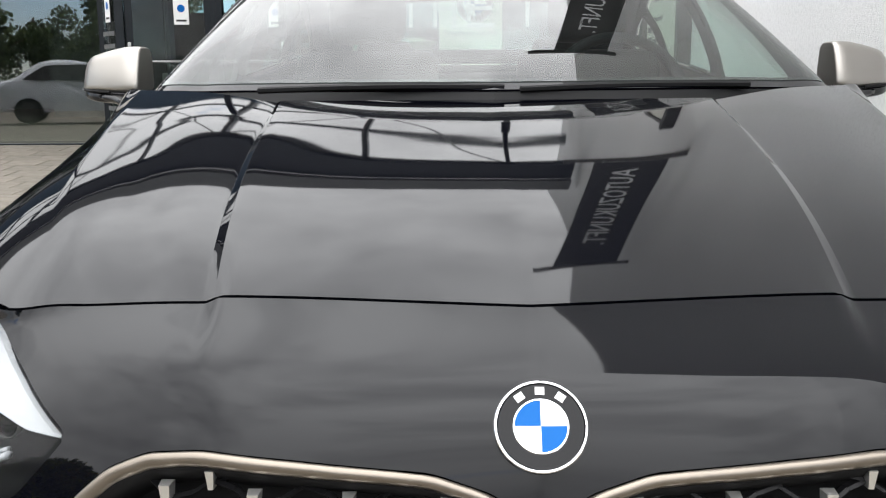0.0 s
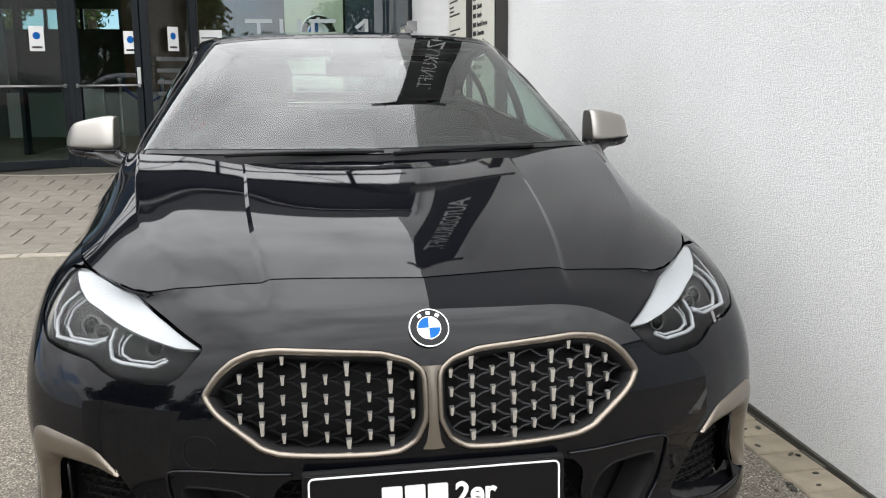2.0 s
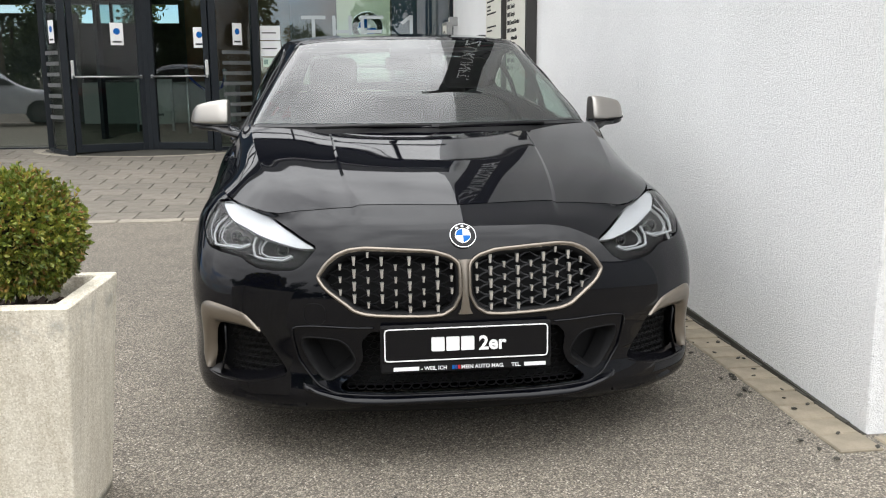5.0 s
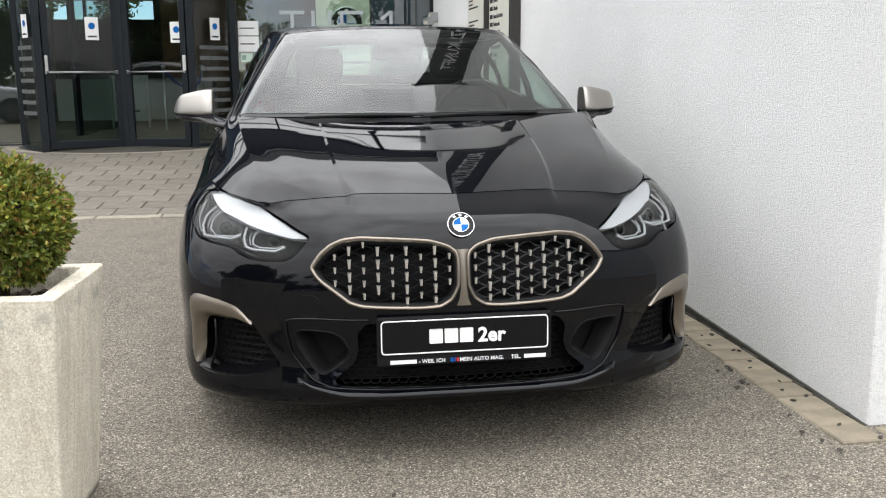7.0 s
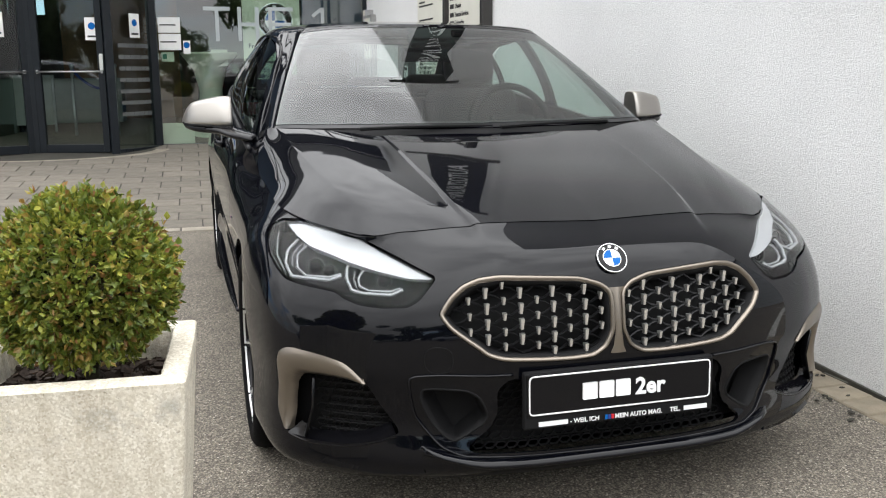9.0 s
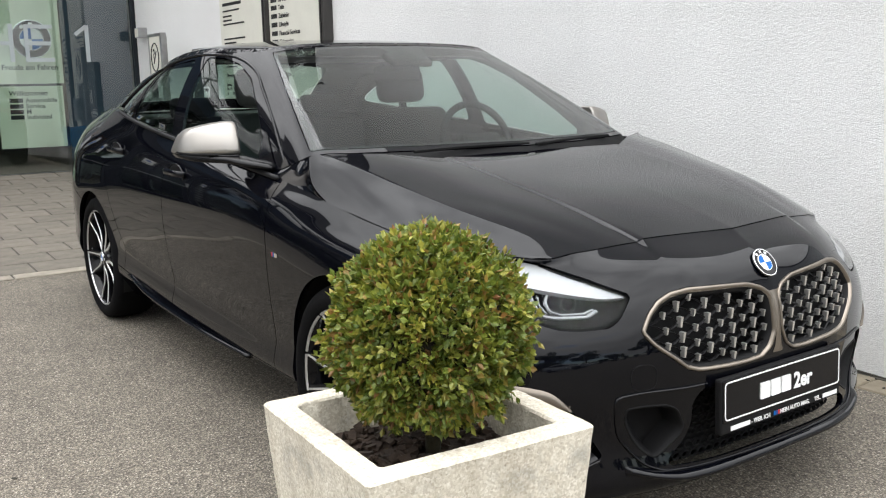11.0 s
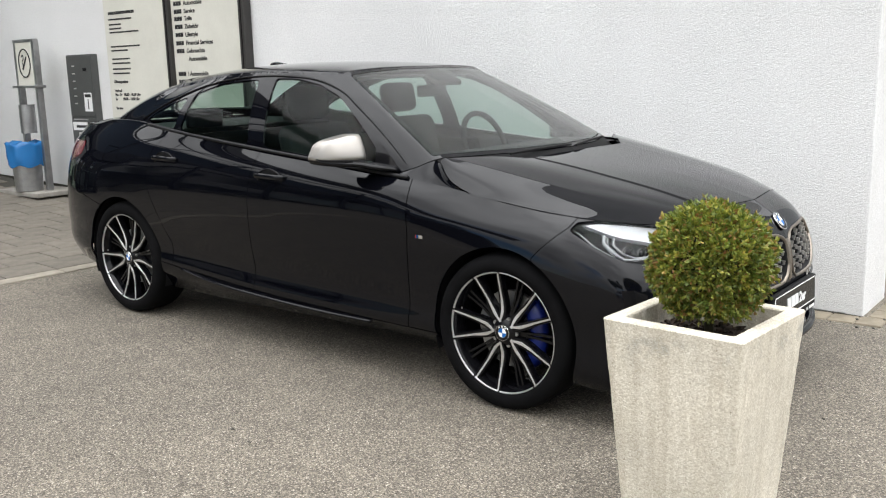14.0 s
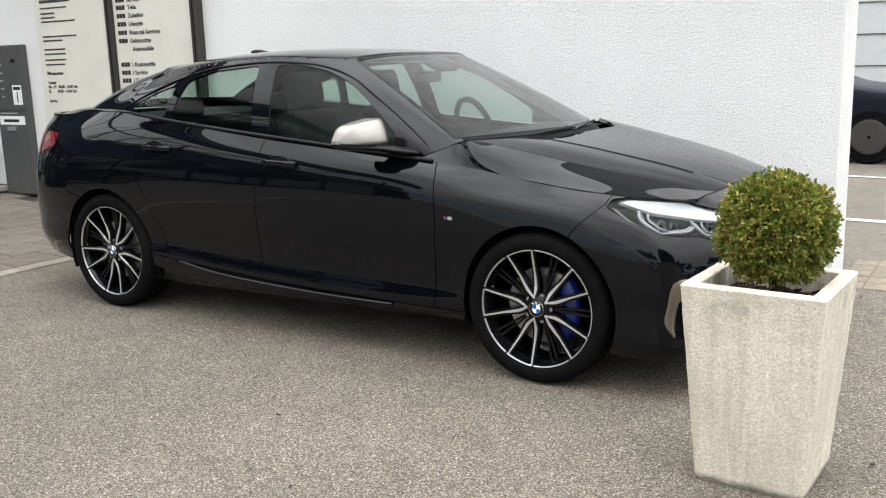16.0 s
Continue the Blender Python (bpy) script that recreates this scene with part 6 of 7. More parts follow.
# ---- mirrors, handles, wipers, aerial ----
def mirror_shell(side):
    holder = new("wing_mirror")
    holder.parent = car
    tagged(holder, "wing mirror with satin champagne cap")
    # sections from the door outwards: x, front y, rear y, bottom z, top z
    keys = [(.864, 1.630, 1.742, .972, 1.070), (.868, 1.614, 1.748, .967, 1.079), (.900, 1.613, 1.757, .966, 1.080), (.945, 1.630, 1.770, .967, 1.073), (.985, 1.652, 1.781, .969, 1.064),
            (1.012, 1.673, 1.789, .970, 1.055), (1.032, 1.700, 1.795, .972, 1.034), (1.045, 1.732, 1.799, .974, 1.006), (1.052, 1.765, 1.797, .978, .988)]
    sec = keyed(np.linspace(0, 1, len(keys)), keys, np.linspace(0, 1, 34))
    n = 36
    power = lambda v, e: math.copysign(abs(v) ** e, v)

    def shell(sections, name, mat, label=""):
        v = []
        for x, y0, y1, z0, z1 in sections:
            for k in range(n):
                a = 2 * math.pi * k / n
                c, d = power(math.cos(a), .42), power(math.sin(a), .32)
                z = (z0 + z1) / 2 + (z1 - z0) / 2 * d
                lean = .030 * max(0, (z - .97) / .11)
                v.append((side * x, (y0 + y1) / 2 + (y1 - y0) / 2 * c * (1 - .12 * max(0, d)) + lean * (1 if c < 0 else 0) * -c, z))
        m = len(sections)
        f = [(i * n + k, i * n + (k + 1) % n, (i + 1) * n + (k + 1) % n, (i + 1) * n + k) for i in range(m - 1) for k in range(n)]
        f += [tuple(range(n))[::-1], tuple((m - 1) * n + k for k in range(n))]
        mesh_object(name, v, f if side > 0 else turned(f), mat, holder, label, smooth=True)

    shell(sec, "mirror_cap", CAPMETAL, "satin champagne mirror cap")
    low = sec.copy()
    low[:, 0] = .868 + (sec[:, 0] - .868) * .985
    low[:, 1] += .004
    low[:, 4] = sec[:, 3] + .010
    low[:, 3] = sec[:, 3] - np.interp(np.linspace(0, 1, len(sec)), [0, .1, .5, .85, 1], [.010, .026, .024, .014, .003])
    shell(low, "mirror_base", GLOSS)
    v, f = tube([(side * p[0], p[1] + (p[2] - p[1]) * .035 - .001, p[3] + .004) for p in sec[12:32]], .0036, 6, flat=(.003, (0, 1, 0)))
    mesh_object("indicator", v, f, MATT, holder)
    v = [np.array((side * x, y, z)) for x, y, z in ((.775, 1.535, .925), (.83, 1.575, .938), (.88, 1.640, .952), (.94, 1.690, .958))]
    tv, tf = tube(spline(v, 14), .058, 12, flat=(.017, (0, 0, 1)))
    mesh_object("mirror_arm", tv, tf, GLOSS, holder, smooth=True)
    gv = [(side * (.955 + .078 * math.cos(a)), 1.7745 + .018 * math.cos(a), 1.020 + .038 * math.sin(a)) for a in np.linspace(0, 2 * math.pi, 28)[:-1]]
    mesh_object("mirror_glass", gv, [tuple(range(len(gv)))], CHROME, holder)


mirror_shell(1)
mirror_shell(-1)


def on_side(y, z):
    i = np.argmin((full_p[:, 1] - y) ** 2 + (full_p[:, 2] - z) ** 2 + 10 * (full_p[:, 0] < .5))
    return full_p[i, 0]


for y, z, doors in ((2.255, .855, front_doors), (3.125, .897, rear_doors)):
    x = on_side(y, z)
    for s, door in zip((1, -1), doors):
        handle = new("door_handle")
        handle.parent = door
        handle.location = (s * x, y, z)
        tagged(handle, "black door handle over a dark disc for a shaded recess")
        # uncarved door: a matt dark disc stands for the recess in shade
        v, f = lathe([(.002, .0), (.0035, .05), (.005, .062), (.001, .068)], 32)
        v = [(s * (p[0] - .0005), p[1] * 1.30, p[2] * .74 - .010) for p in v]
        mesh_object("handle_cup", v, f if s > 0 else turned(f), MATT, handle, smooth=True)
        # raised ring added for the glint on the recess's edge
        ringc = [(s * .0035, .085 * math.cos(a), .050 * math.sin(a) - .010) for a in np.linspace(0, 2 * math.pi, 40)[:-1]]
        v, f = tube(ringc, .0035, 6, closed=True)
        mesh_object("cup_rim", v, f, PAINT, handle, smooth=True)
        bar = spline([(s * .004, -.105, .004), (s * .022, -.08, .006), (s * .027, 0, .008), (s * .022, .08, .008), (s * .004, .105, .006)], 20)
        v, f = tube(bar, .013, 10, flat=(.007, (1, 0, 0)))
        mesh_object("handle_bar", v, f, PAINT, handle, smooth=True)
        # thin line added for the reflection along the bar's lower edge
        v, f = tube(bar + np.array([s * .004, 0, -.010]), .0012, 6)
        mesh_object("handle_trim", v, f, GLOSS, handle, smooth=True)
for s in (1, -1):
    # dark trim along the window sill and round the side windows
    line = [(s * x, y, z) for x, y, z in ((.820, 1.42, .900), (.822, 1.6, .915), (.821, 1.95, .944), (.819, 2.4, .980), (.806, 2.9, 1.022), (.783, 3.2, 1.048), (.755, 3.42, 1.068))]
    v, f = tube(spline(line, 40), .010, 6, flat=(.009, (0, 0, 1)))
    mesh_object("window_trim", v, f, PLASTIC, car, smooth=True)
    # sill blade below the doors
    line = [(s * x, y, z) for x, y, z in ((.872, 3.02, .318), (.887, 2.8, .292), (.886, 2.3, .262), (.880, 1.9, .252), (.866, 1.62, .250))]
    v, f = tube(spline(line, 40), .022, 8, flat=(.009, (0, 0, 1)))
    mesh_object("sill_blade", v, f, PAINT, car, smooth=True)
    # badge on the front wing
    x = on_side(1.29, .67) - .001
    for k, mcol in enumerate((CHROME, BLUE, RED)):
        y0, wide = ((1.272, .022), (1.300, .004), (1.308, .004))[k]
        part("wing_badge", box_bm(s * x - .003, s * x + .003, y0, y0 + wide, .664, .677), mcol, car)
for x0, x1, y0, y1 in ((-.46, .02, 1.135, 1.10), (.05, .52, 1.10, 1.20)):
    line = spline([(x0, y0 - .01, .984), ((x0 + x1) / 2, (y0 + y1) / 2 - .012, .990), (x1, y1, .988)], 16)
    v, f = tube(line, .007, 6, flat=(.006, (0, 0, 1)))
    mesh_object("wiper", v, f, MATT, car, "black windscreen wiper")
v, f = tube(spline([(0, 3.04, 1.364), (0, 3.10, 1.372), (0, 3.16, 1.380), (0, 3.20, 1.374)], 10), .018, 8, flat=(.018, (0, 0, 1)))
mesh_object("roof_aerial", v, f, PAINT, car, "black shark-fin aerial", smooth=True)

# cowl strip under the windscreen, and the wing's top up to the pillar's foot
sel = g_at <= gkey[3] + .01
base = ga[sel]
rows = np.array([base + (0, -.06 * t, -.004 - .045 * t) for t in np.linspace(0, 1, 6)])
rows[:, 0, 0] = 0
cs = grid_sheet(rows)
if cs.n[:, 2].mean() < 0:
    cs = Sheet(cs.v, -cs.n, cs.q, cs.t[:, ::-1].copy())
panel("cowl", cs.plus(cs.flipped_x()), MATT, car, lip=0)
seam = h_e[h_e[:, 1] > 1.085] + (.0015, .003, 0)
foot = ga[(g_at > gkey[3]) & (g_at < gkey[5] + .06)]
line = np.r_[seam[:-1], foot]
along = np.r_[0, np.cumsum(np.linalg.norm(np.diff(line, axis=0), axis=1))]
upper = np.stack([np.interp(np.linspace(0, along[-1], 70), along, line[:, k]) for k in range(3)], -1)
upper[:, 2] -= .003
low_y = np.interp(np.linspace(0, 1, 70), [0, 1], [upper[0, 1], upper[-1, 1]])
near = (s_at > skey[5]) & (s_at < skey[12])
top, below = body_p[-1, near], body_p[-4, near]
lower = np.stack([np.interp(low_y, top[:, 1], top[:, k]) for k in range(3)], -1)
rise_dir = np.stack([np.interp(low_y, top[:, 1], (top - below)[:, k]) for k in range(3)], -1)
rise_dir /= np.linalg.norm(rise_dir, axis=1)[:, None]
span = np.linalg.norm(upper - lower, axis=1)[:, None]
rows = []
for t in np.linspace(0, 1, 16):
    a, b, c, d = 2 * t ** 3 - 3 * t ** 2 + 1, t ** 3 - 2 * t ** 2 + t, -2 * t ** 3 + 3 * t ** 2, t ** 3 - t ** 2
    rows.append(lower * a + (rise_dir * span * .35 + (upper - lower) * .65) * b + upper * c + (upper - lower) * d)
cs = grid_sheet(np.array(rows))
if cs.n[:, 2].mean() < 0:
    cs = Sheet(cs.v, -cs.n, cs.q, cs.t[:, ::-1].copy())
both("wing_top", evened(cs, 16, along=40, across=2), PAINT, lip=0)

# ---- interior ----
cabin_in = new("interior")
cabin_in.parent = car
tagged(cabin_in, "dark interior with seats, dashboard and steering wheel")
part("floor_tub", box_bm(-.70, .70, 1.1, 3.9, .22, .30, .02), MATT, cabin_in)
for s in (1, -1):
    part("door_card", box_bm(min(s * .70, s * .755), max(s * .70, s * .755), 1.30, 3.30, .30, .93, .02), CLOTH, cabin_in)
dash = spline([(0, 1.22, .955), (0, 1.45, .965), (0, 1.62, .945), (0, 1.70, .86), (0, 1.66, .62)], 16)
v = [(x, p[1], p[2]) for x in (-.70, -.35, 0, .35, .70) for p in dash]
f = [(i * 16 + k, i * 16 + k + 1, (i + 1) * 16 + k + 1, (i + 1) * 16 + k) for i in range(4) for k in range(15)]
mesh_object("dashboard", v, f, CLOTH, cabin_in, smooth=True)
ring = [(.37 + .185 * math.cos(a), 1.86 + .07 * math.sin(a), .93 + .170 * math.sin(a)) for a in np.linspace(0, 2 * math.pi, 48)[:-1]]
v, f = tube(ring, .016, 8, closed=True)
mesh_object("steering_wheel", v, f, MATT, cabin_in, smooth=True)
part("wheel_boss", box_bm(-.11, .11, -.03, .03, -.06, .06, .025, turn=Matrix.Translation((.37, 1.84, .92)) @ Matrix.Rotation(radians(-22), 4, "X")), MATT, cabin_in)
for x in (-.37, .37):
    part("front_seat", box_bm(-.24, .24, -.06, .07, 0, .62, .06, 3, turn=Matrix.Translation((x, 2.30, .48)) @ Matrix.Rotation(radians(-16), 4, "X")), CLOTH, cabin_in, smooth=True)
    part("seat_cushion", box_bm(x - .25, x + .25, 1.78, 2.33, .38, .52, .05, 3), CLOTH, cabin_in, smooth=True)
    part("head_restraint", box_bm(-.13, .13, -.05, .05, 0, .17, .045, 3, turn=Matrix.Translation((x, 2.49, 1.10)) @ Matrix.Rotation(radians(-12), 4, "X")), CLOTH, cabin_in, smooth=True)
part("rear_bench", box_bm(-.64, .64, -.06, .08, 0, .58, .06, 3, turn=Matrix.Translation((0, 3.15, .46)) @ Matrix.Rotation(radians(-22), 4, "X")), CLOTH, cabin_in, smooth=True)
part("parcel_shelf", box_bm(-.62, .62, 3.35, 4.05, 1.0, 1.03, .01), CLOTH, cabin_in)
for x in (-.38, .38):
    part("head_restraint", box_bm(x - .12, x + .12, 3.36, 3.44, 1.02, 1.13, .03, 3), CLOTH, cabin_in, smooth=True)
part("rear_view_mirror", box_bm(-.115, .115, 1.93, 1.955, 1.205, 1.265, .012, 3), GLOSS, cabin_in, smooth=True)
part("camera_housing", box_bm(-.10, .10, -.05, .05, -.03, .0, .012, 2, turn=Matrix.Translation((0, 1.855, 1.305)) @ Matrix.Rotation(radians(24), 4, "X")), MATT, cabin_in)
part("roof_lining", box_bm(-.50, .50, 2.08, 3.05, 1.300, 1.312, .005), LINING, cabin_in)


# the body behind the nose is a little slimmer and shorter than drawn above
def slimmer(p):
    k = min(max((p[1] - .2) / 1.0, 0), 1)
    k = k * k * (3 - 2 * k)
    return Vector((p[0] * (1 - .025 * k), p[1] - .030 * max(0.0, p[1] - .9), p[2]))


def slim(ob, done):
    for c in ob.children:
        if c.matrix_basis != Matrix():
            c.location = slimmer(c.location)
            continue
        if c.data and c.data.name not in done:
            done.add(c.data.name)
            for v in c.data.vertices:
                v.co = slimmer(v.co)
        slim(c, done)


slim(car, set())


# ---- planter with a clipped box ball ----
TUB = Matrix.Translation((-1.250, -.138, rise(-.14))) @ Matrix.Rotation(radians(-2.9), 4, "Z")
tub = thing("planter", "tall tapered exposed-aggregate concrete planter on the asphalt", "planter", TUB)
bm = bmesh.new()
H = .648
prof = [(.165, 0.0), (.167, .012), (.2125, H - .012), (.2135, H - .004), (.210, H), (.170, H), (.166, H - .004), (.160, H - .09), (.158, H - .10)]
loops = []
for r, z in prof:
    loop = []
    for sx, sy in ((-1, -1), (1, -1), (1, 1), (-1, 1)):
        for k in range(3):
            a = math.atan2(sy, sx) + (k - 1) * .5
            c = .010
            loop.append(bm.verts.new((sx * (r - c) + c * math.cos(a), sy * (r - c) + c * math.sin(a), z)))
    loops.append(loop)
for a, b in zip(loops, loops[1:]):
    for i in range(len(a)):
        j = (i + 1) % len(a)
        bm.faces.new((a[i], a[j], b[j], b[i]))
bm.faces.new(loops[0][::-1])
bmesh.ops.subdivide_edges(bm, edges=[e for e in bm.edges if e.calc_length() > .2], cuts=30, use_grid_fill=True)
for v in bm.verts:
    d = Vector((v.co.x, v.co.y, 0)).normalized()
    v.co += d * (.0016 * noise.noise(v.co * 60) + .0012 * noise.noise(v.co * 140))
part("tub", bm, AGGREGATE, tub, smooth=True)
part("soil", box_bm(-.166, .166, -.166, .166, H - .13, H - .075), SOIL, tub)
bits = bmesh.new()
for k in range(260):
    x, y = random.uniform(-.155, .155), random.uniform(-.155, .155)
    s = random.uniform(.006, .018)
    m = Matrix.Translation((x, y, H - .072 + random.uniform(0, .008))) @ Euler([random.uniform(-.5, .5), random.uniform(-.5, .5), random.uniform(0, 6.28)]).to_matrix().to_4x4()
    bmesh.ops.create_cube(bits, size=1, matrix=m @ Matrix.Diagonal((s * 1.6, s, s * .5, 1)))
mul = part("mulch", bits, SOIL, tub, "dark bark chips")
tagged(mul, kind="stuff")

bush = thing("box_ball", "clipped round box bush with small yellow-green leaves growing in the planter", "shrub", TUB @ Matrix.Translation((.018, -.006, H + .147)))
rng = np.random.default_rng(5)
R0 = np.array((.171, .171, .170))


def lumps(d):
    return 1 + .09 * noise.noise(Vector(d) * 2.3) + .15 * noise.noise(Vector(d) * 6.0 + Vector((7, 1, 3)))


v, f = [], []
mi = []


def leaf(base, tip, ln, wd):
    w = np.cross(tip, rng.normal(size=3))
    w /= np.linalg.norm(w)
    n = np.cross(w, tip)
    i = len(v)
    v.extend([base, base + tip * ln * .5 + w * wd + n * .0012, base + tip * ln, base + tip * ln * .5 - w * wd + n * .0012, base + tip * ln * .5 - n * .001])
    f.extend([(i, i + 1, i + 4), (i + 1, i + 2, i + 4), (i + 2, i + 3, i + 4), (i + 3, i, i + 4)])


def unit(p):
    return p / np.linalg.norm(p)


# sprigs that point outwards, with leaves in pairs along them, and loose leaves between
for k in range(2300):
    d = unit(rng.normal(size=3))
    if d[2] < -.86:
        continue
    root = d * R0 * lumps(d) * (.90 - abs(rng.normal()) * .06)
    way = unit(d + rng.normal(size=3) * .38 + (0, 0, .18))
    long = rng.uniform(.020, .034) * (1.35 if rng.random() < .07 else 1)
    for j in range(8):
        t = (j // 2) / 3.5
        out = unit(way * (.45 + .75 * t) + unit(rng.normal(size=3)) * .85)
        leaf(root + way * long * t, out, rng.uniform(.012, .020), rng.uniform(.0040, .0064))
for k in range(5200):
    d = unit(rng.normal(size=3))
    if d[2] < -.86:
        continue
    leaf(d * R0 * lumps(d) * (.97 - abs(rng.normal()) * .09), unit(d * .6 + rng.normal(size=3) * .6), rng.uniform(.012, .020), rng.uniform(.0042, .0066))
leaves = mesh_object("leaves", v, f, LEAF, bush, "small glossy leaves", smooth=False)
tagged(leaves, kind="stuff")
core_v, core_f = [], []
n, m = 24, 16
for i in range(m + 1):
    b = -math.pi / 2 + math.pi * i / m
    for k in range(n):
        a = 2 * math.pi * k / n
        d = np.array((math.cos(b) * math.cos(a), math.cos(b) * math.sin(a), math.sin(b)))
        core_v.append(d * R0 * .80 * lumps(d))
for i in range(m):
    for k in range(n):
        core_f.append((i * n + k, i * n + (k + 1) % n, (i + 1) * n + (k + 1) % n, (i + 1) * n + k))
mesh_object("twig_core", core_v, core_f, TWIG, bush, smooth=True)
sv, sf = tube([(0, 0, -.24), (.004, .002, -.12)], .014, 8)
mesh_object("stem", sv, sf, TWIG, bush, smooth=True)


# ---- what stands round the car park ----
def tree(name, label, x, y, h, seed, middle=.68):
    ob = thing(name, label, "tree", Matrix.Translation((x, y, rise(y))))
    r = np.random.default_rng(seed)
    v, f = tube(spline([(0, 0, 0), (.05, .03, h * .2), (0, .1, h * .45), (.1, .05, h * .75)], 10), .17, 8)
    for i in range(len(v)):
        k = 1 - .75 * max(0, v[i][2]) / h
        v[i] = np.array((v[i][0] * k, v[i][1] * k, v[i][2]))
    mesh_object("trunk", v, f, BARK, ob, smooth=True)
    clumps = [(r.normal(size=3) * (h * .17, h * .17, h * .17) + (0, 0, h * middle), h * r.uniform(.10, .17)) for _ in range(16)]
    for c, _ in clumps[:7]:
        bv, bf = tube(spline([(0, .05, h * r.uniform(.25, .5)), tuple(c * (.5, .5, .85)), tuple(c)], 6), .045, 6)
        mesh_object("limb", bv, bf, BARK, ob, smooth=True)
    v, f = [], []
    for c, s in clumps:
        for _ in range(330):
            d = r.normal(size=3)
            d /= np.linalg.norm(d)
            p = c + d * s * (r.random() ** .4)
            a, b = r.normal(size=3), r.normal(size=3)
            a /= np.linalg.norm(a)
            b = np.cross(a, b)
            b /= np.linalg.norm(b)
            q = h * .017
            i = len(v)
            v += [p - a * q, p + b * q * .7, p + a * q, p - b * q * .7]
            f.append((i, i + 1, i + 2, i + 3))
    c = mesh_object("crown", v, f, TREELEAF, ob)
    tagged(c, kind="stuff")


for i, (x, y, h) in enumerate(((-16, -24, 9), (-10.5, -28, 10), (-5.6, -31, 7), (-1.4, -31, 4.3), (3.6, -29, 8.5), (-22, -18, 9.5), (-27, -8, 10))):
    tree("tree", "leafy tree beyond the car park", x, y, h, 40 + i)
tree("tree", "leafy tree behind the showroom", -6.2, 27, 5.4, 60)
tree("tree", "leafy tree behind the showroom", -9.8, 30, 5.0, 61)


for i in range(30):
    tree("tree", "bushy tree in a row beyond the car park", -44 + i * 2.1, -34 - 2 * math.sin(i * 2.1), (6.4 if i < 16 else 2.7) + .5 * math.sin(i * 1.7), 70 + i, .48)


def simple_car(label, m, paint):
    """A parked hatchback far off: body lofted from side outlines, wheels, glass."""
    ob = thing("parked_car", label, "car", m)
    low = [(0, .35), (.05, .62), (.25, .76), (1.15, .95), (1.9, 1.40), (2.3, 1.47), (3.2, 1.44), (3.85, 1.05), (4.25, .95), (4.35, .60), (4.3, .32)]
    prof = spline([(0, a, b) for a, b in low], 60)
    rows = []
    for w, inset in ((.62, -.015), (.78, 0), (.86, .012), (.88, .06)):
        c = prof.copy()
        c[:, 0] = w
        narrow = np.clip((c[:, 2] - .95) / .5, 0, 1) * .17 * (w / .88)
        c[:, 0] -= narrow
        c[:, 2] -= inset * np.clip((c[:, 2] - .4) / .4, 0, 1)
        rows.append(c)
    last = rows[-1].copy()
    last[:, 2] = np.minimum(last[:, 2], .30)
    last[:, 0] = .86
    flat = np.array([np.c_[np.zeros(60), rows[0][:, 1], rows[0][:, 2]]] + rows + [np.c_[np.full(60, .90), prof[:, 1], np.minimum(prof[:, 2] - .1, .75)], last])
    s = grid_sheet(flat)
    if s.n[s.v[:, 0] > .8][:, 0].mean() < 0:
        s = Sheet(s.v, -s.n, s.q, s.t[:, ::-1].copy())
    s.n[np.abs(s.v[:, 0]) < 1e-6, 0] = 0
    panel("body", s.plus(s.flipped_x()), paint, ob, lip=0)
    for sx in (1, -1):
        side = rounded([(1.35, 1.0), (1.95, 1.35), (2.3, 1.40), (3.1, 1.37), (3.6, 1.05)], .06)
        v = [(sx * (.905 - .17 * (z - .95) / .5), y, z) for y, z in side]
        mesh_object("side_window", v, [tuple(range(len(v)))], GLOSS, ob)
        for y in (.85, 3.5):
            v, f = lathe([(.0, 0), (.0, .2), (-.01, .22), (-.01, .30), (-.06, .32), (-.2, .32)], 32)
            wv = [(sx * (.915 + p[0]), y + p[1], .32 + p[2]) for p in v]
            w = mesh_object("wheel", wv, f, RUBBER, ob)
            v, f = lathe([(.006, .02), (.004, .19), (.0, .205)], 20)
            mesh_object("rim", [(sx * (.915 + p[0]), y + p[1], .32 + p[2]) for p in v], f, DARKMETAL, w)
        part("headlight", box_bm(min(sx * .55, sx * .80), max(sx * .55, sx * .80), .0, .30, .62, .72, .03), LAMPWHITE, ob)
    v = [(x, y, z) for x, y, z in ((-.66, 1.22, 1.0), (.66, 1.22, 1.0), (.56, 1.88, 1.395), (-.56, 1.88, 1.395))]
    mesh_object("windscreen", v, [(0, 1, 2, 3)], GLOSS, ob)


simple_car("dark blue hatchback parked beyond the wall", Matrix.Translation((8.5, -.06, .02)) @ Matrix.Rotation(radians(2), 4, "Z"), DARKCAR)
simple_car("silver-white hatchback parked across the yard", Matrix.Translation((-7.5, -4.5, 0)) @ Matrix.Rotation(radians(70), 4, "Z"), WHITECAR)
simple_car("silver-white hatchback parked across the yard", Matrix.Translation((-2.2, -13, -.1)) @ Matrix.Rotation(radians(95), 4, "Z"), WHITECAR)
# hall beyond the wall
hall = thing("far_hall", "pale grey metal-clad hall across the yard", "building", Matrix.Translation((14, 0, 0)))
part("hall_wall", box_bm(0, 8, -14, 30, -.2, 6.5), HALL, hall)
for k in range(11):
    part("cladding_joint", box_bm(-.02, .0, -14, 30, .5 + k * .55, .515 + k * .55), GREYBOX, hall)
part("hall_roof", box_bm(-.1, 8.1, -14.1, 30.1, 6.5, 6.6), GREYBOX, hall)
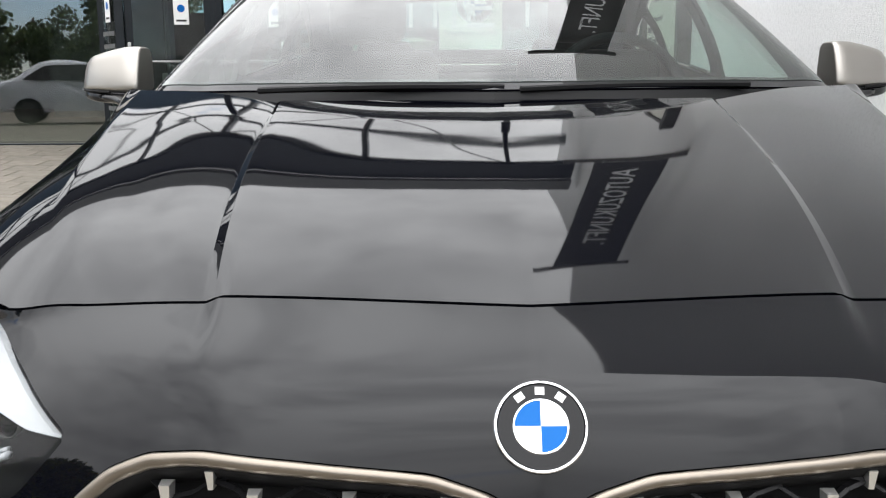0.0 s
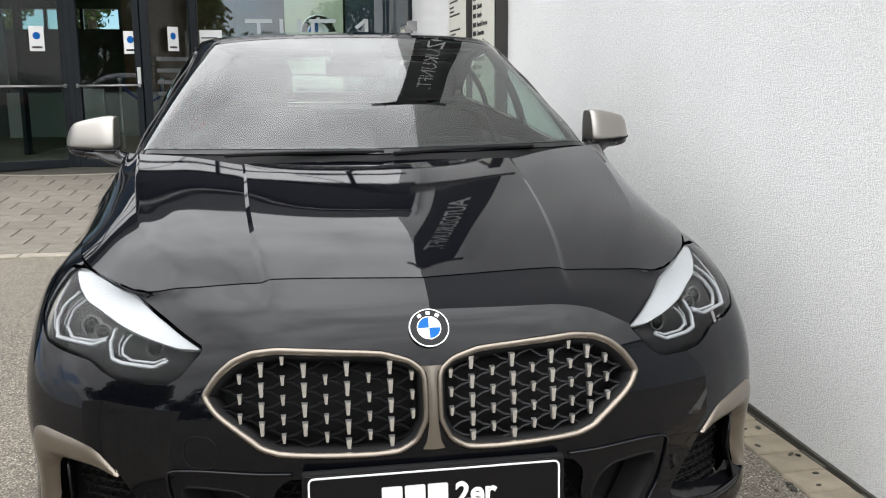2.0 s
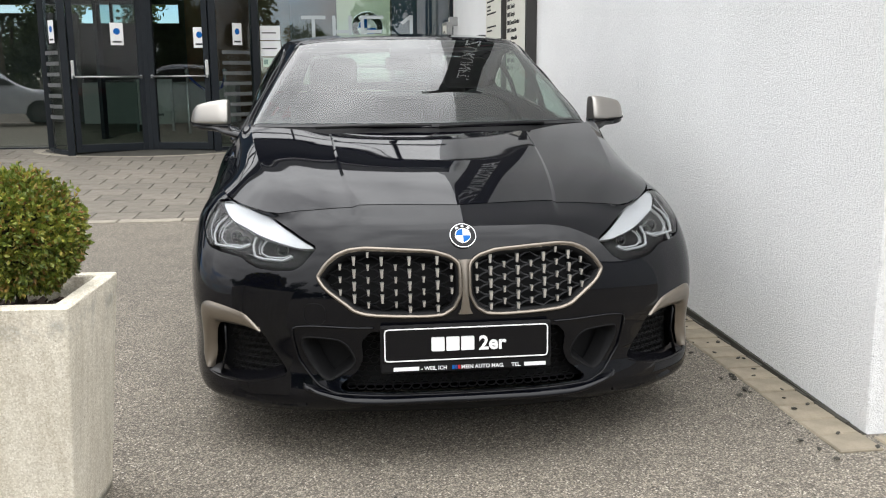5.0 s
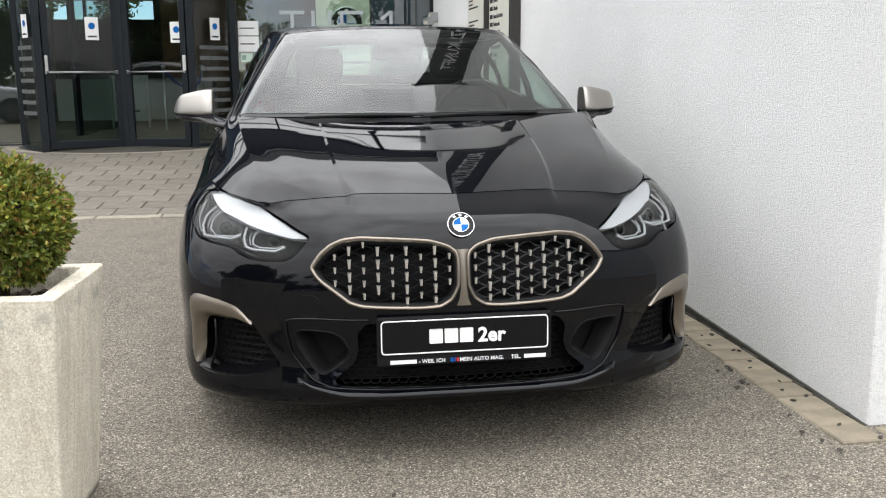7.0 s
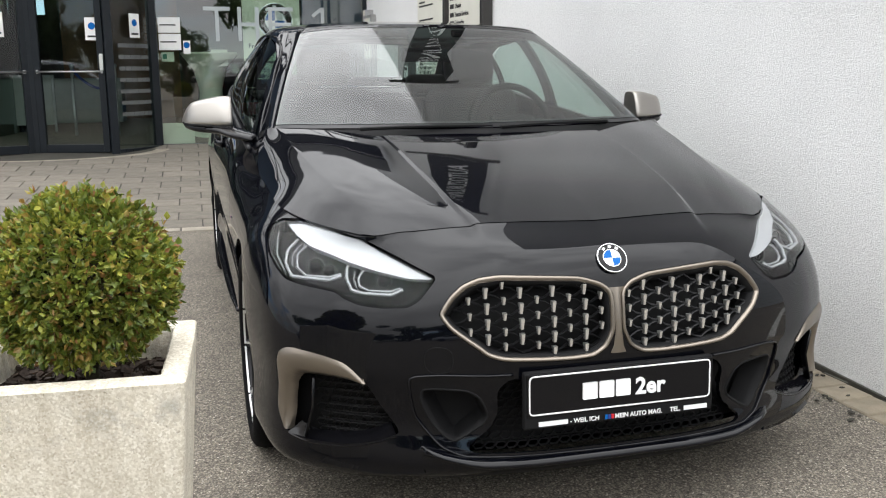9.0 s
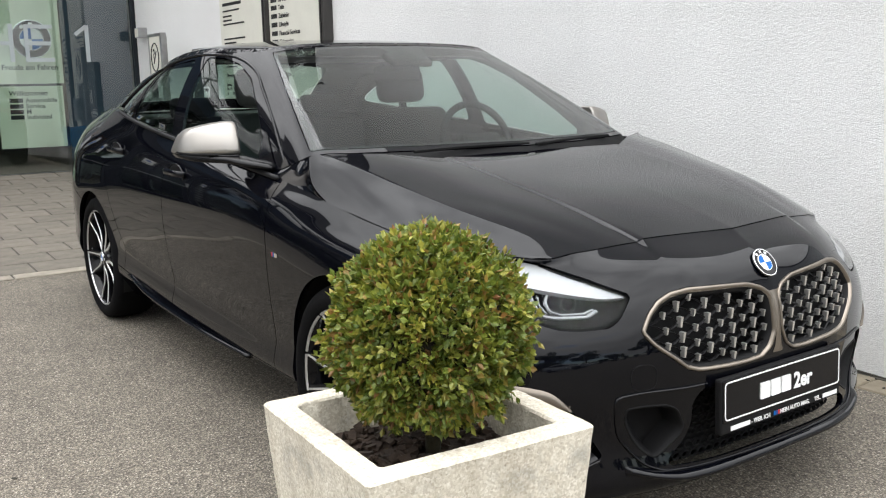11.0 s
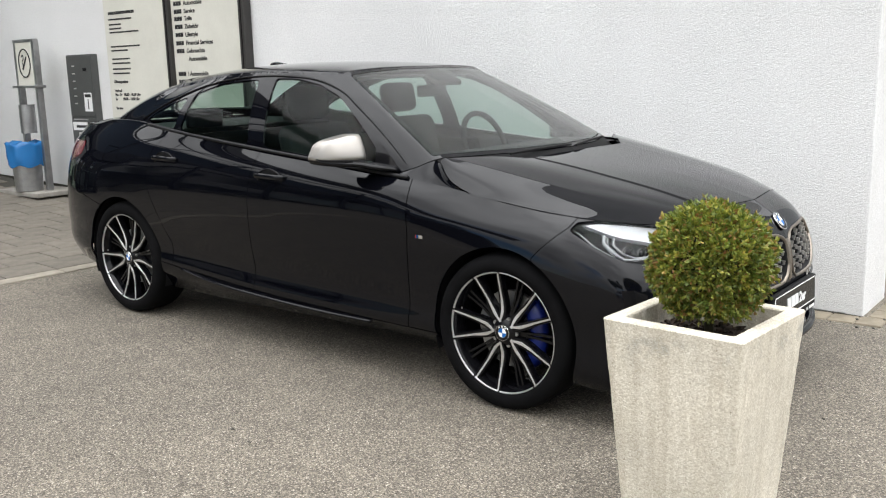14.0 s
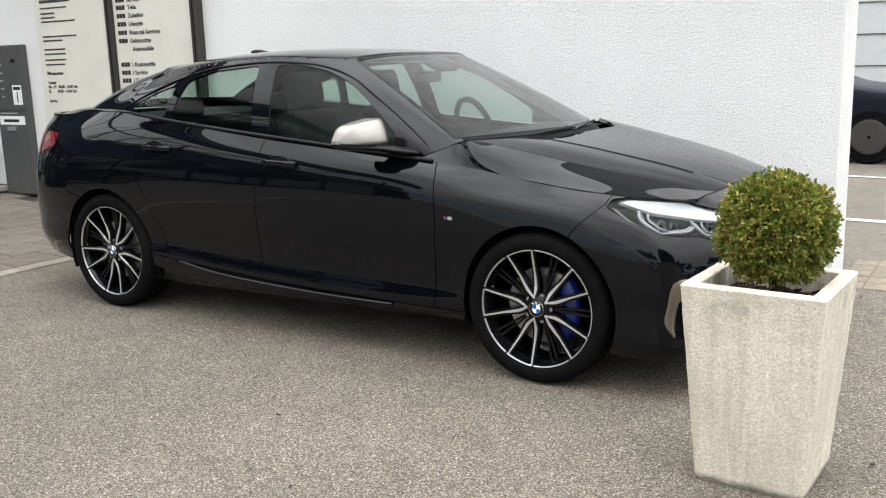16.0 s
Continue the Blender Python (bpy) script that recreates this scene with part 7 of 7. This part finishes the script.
# painted bay lines and a strip of slabs at the end of the wall
for name, x0, x1, y0, y1 in (("bay_line", 2.05, 5.6, -.22, -.10), ("bay_line", 3.6, 3.72, -.1, 5.0), ("bay_line", 6.3, 6.4, -.6, 5.0)):
    bm = bmesh.new()
    vs = [bm.verts.new((x, y, rise(y) + .004)) for x, y in ((x0, y0), (x1, y0), (x1, y1), (x0, y1))]
    bm.faces.new(vs)
    ob = part(name, bm, LINEPAINT, None, "worn white bay line painted on asphalt")
    tagged(ob, category="road marking", kind="structure")


# ---- paving, kerb and gutter pieces ----
def slab_mesh(name, lx, ly, h=.05, b=.004):
    bm = box_bm(-lx / 2, lx / 2, -ly / 2, ly / 2, -h, 0)
    bmesh.ops.bevel(bm, geom=[e for e in bm.edges if e.verts[0].co.z > -.001 and e.verts[1].co.z > -.001], offset=b, segments=1, affect="EDGES")
    me = bpy.data.meshes.new(name)
    bm.to_mesh(me)
    bm.free()
    return me


paving = thing("pavement", "pale grey concrete slab paving before the entrance", "paving", Matrix(), "structure")
me = slab_mesh("paving_slab", .3435, .2975, b=.003)
me.materials.append(SLAB)
far_v, far_f = [], []
for r in range(16):
    y = 4.955 + r * .303
    if y > 9.3:
        break
    for c in range(-32, 9):
        x = c * .352 - 1.524 + (.176 if r % 2 else 0)
        if x > 1.371 - .031 * y - .172:
            continue
        z = rise(y) + .010 + random.uniform(-.0015, .0015)
        if x < -6.6:
            i = len(far_v)
            far_v += [(x + sx * .171, y + sy * .148, rise(y + sy * .148) + .008) for sx, sy in ((-1, -1), (1, -1), (1, 1), (-1, 1))]
            far_f.append((i, i + 1, i + 2, i + 3))
            continue
        ob = new("paving_slab", me)
        ob.parent = paving
        ob.matrix_local = Matrix.Translation((x, y, z)) @ Matrix.Rotation(slope(y) + random.uniform(-.002, .002), 4, "X") @ Matrix.Rotation(random.uniform(-.003, .003), 4, "Z")
rest = mesh_object("far_slabs", far_v, far_f, SLAB, paving)
tagged(rest, kind="stuff")
bm = bmesh.new()
for y0 in [4.69 + .3 * i for i in range(16)]:
    a = [bm.verts.new((x, y, rise(y) + .003)) for x, y in ((-12, y0), (1.3, y0), (1.3, y0 + .3), (-12, y0 + .3))]
    bm.faces.new(a)
part("slab_bed", bm, DIRT, paving)
kerb = thing("edging", "flush pale edging stones between asphalt and paving", "kerb", Matrix(), "structure")
me = slab_mesh("edging_stone", .49, .115, .06, .005)
me.materials.append(KERB)
for c in range(-24, 3):
    ob = new("edging_stone", me)
    ob.parent = kerb
    ob.matrix_local = Matrix.Translation((c * .5 + .1, 4.735, rise(4.735) + .010)) @ Matrix.Rotation(slope(4.8), 4, "X")
gutter = thing("gutter", "row of tan concrete setts along the wall", "gutter", Matrix(), "structure")
me = slab_mesh("sett", .152, .134, .05, .005)
me.materials.append(SETT)
for k in range(34):
    y = .035 + k * .138
    ob = new("sett", me)
    ob.parent = gutter
    ob.matrix_local = Matrix.Translation((1.371 - .031 * y - .092, y, rise(y) + .007 + random.uniform(-.002, .002))) @ Matrix.Rotation(radians(1.78) + random.uniform(-.02, .02), 4, "Z")
for k in range(5):
    for r in range(2):
        ob = new("sett", me)
        ob.parent = gutter
        ob.matrix_local = Matrix.Translation((1.46 + k * .158, .01 - r * .138, rise(0) + .006 + random.uniform(-.002, .002)))
# leaves and grit lying on the gutter and asphalt
litter = bmesh.new()
for k in range(70):
    if k < 46:
        y = random.uniform(-.1, 2.2)
        x = 1.371 - .031 * y - random.uniform(.0, .26)
    else:
        x, y = random.uniform(-3.5, 1.2), random.uniform(-1.8, 4.2)
    s = random.uniform(.004, .011)
    m = Matrix.Translation((x, y, rise(y) + .010)) @ Euler((random.uniform(-.3, .3), random.uniform(-.3, .3), random.uniform(0, 6.3))).to_matrix().to_4x4()
    bmesh.ops.create_icosphere(litter, subdivisions=1, radius=1, matrix=m @ Matrix.Diagonal((s * 1.5, s, s * .45, 1)))
lit = part("leaf_litter", litter, DIRT, None, "dry leaf crumbs scattered on the ground")
tagged(lit, category="litter", kind="stuff")
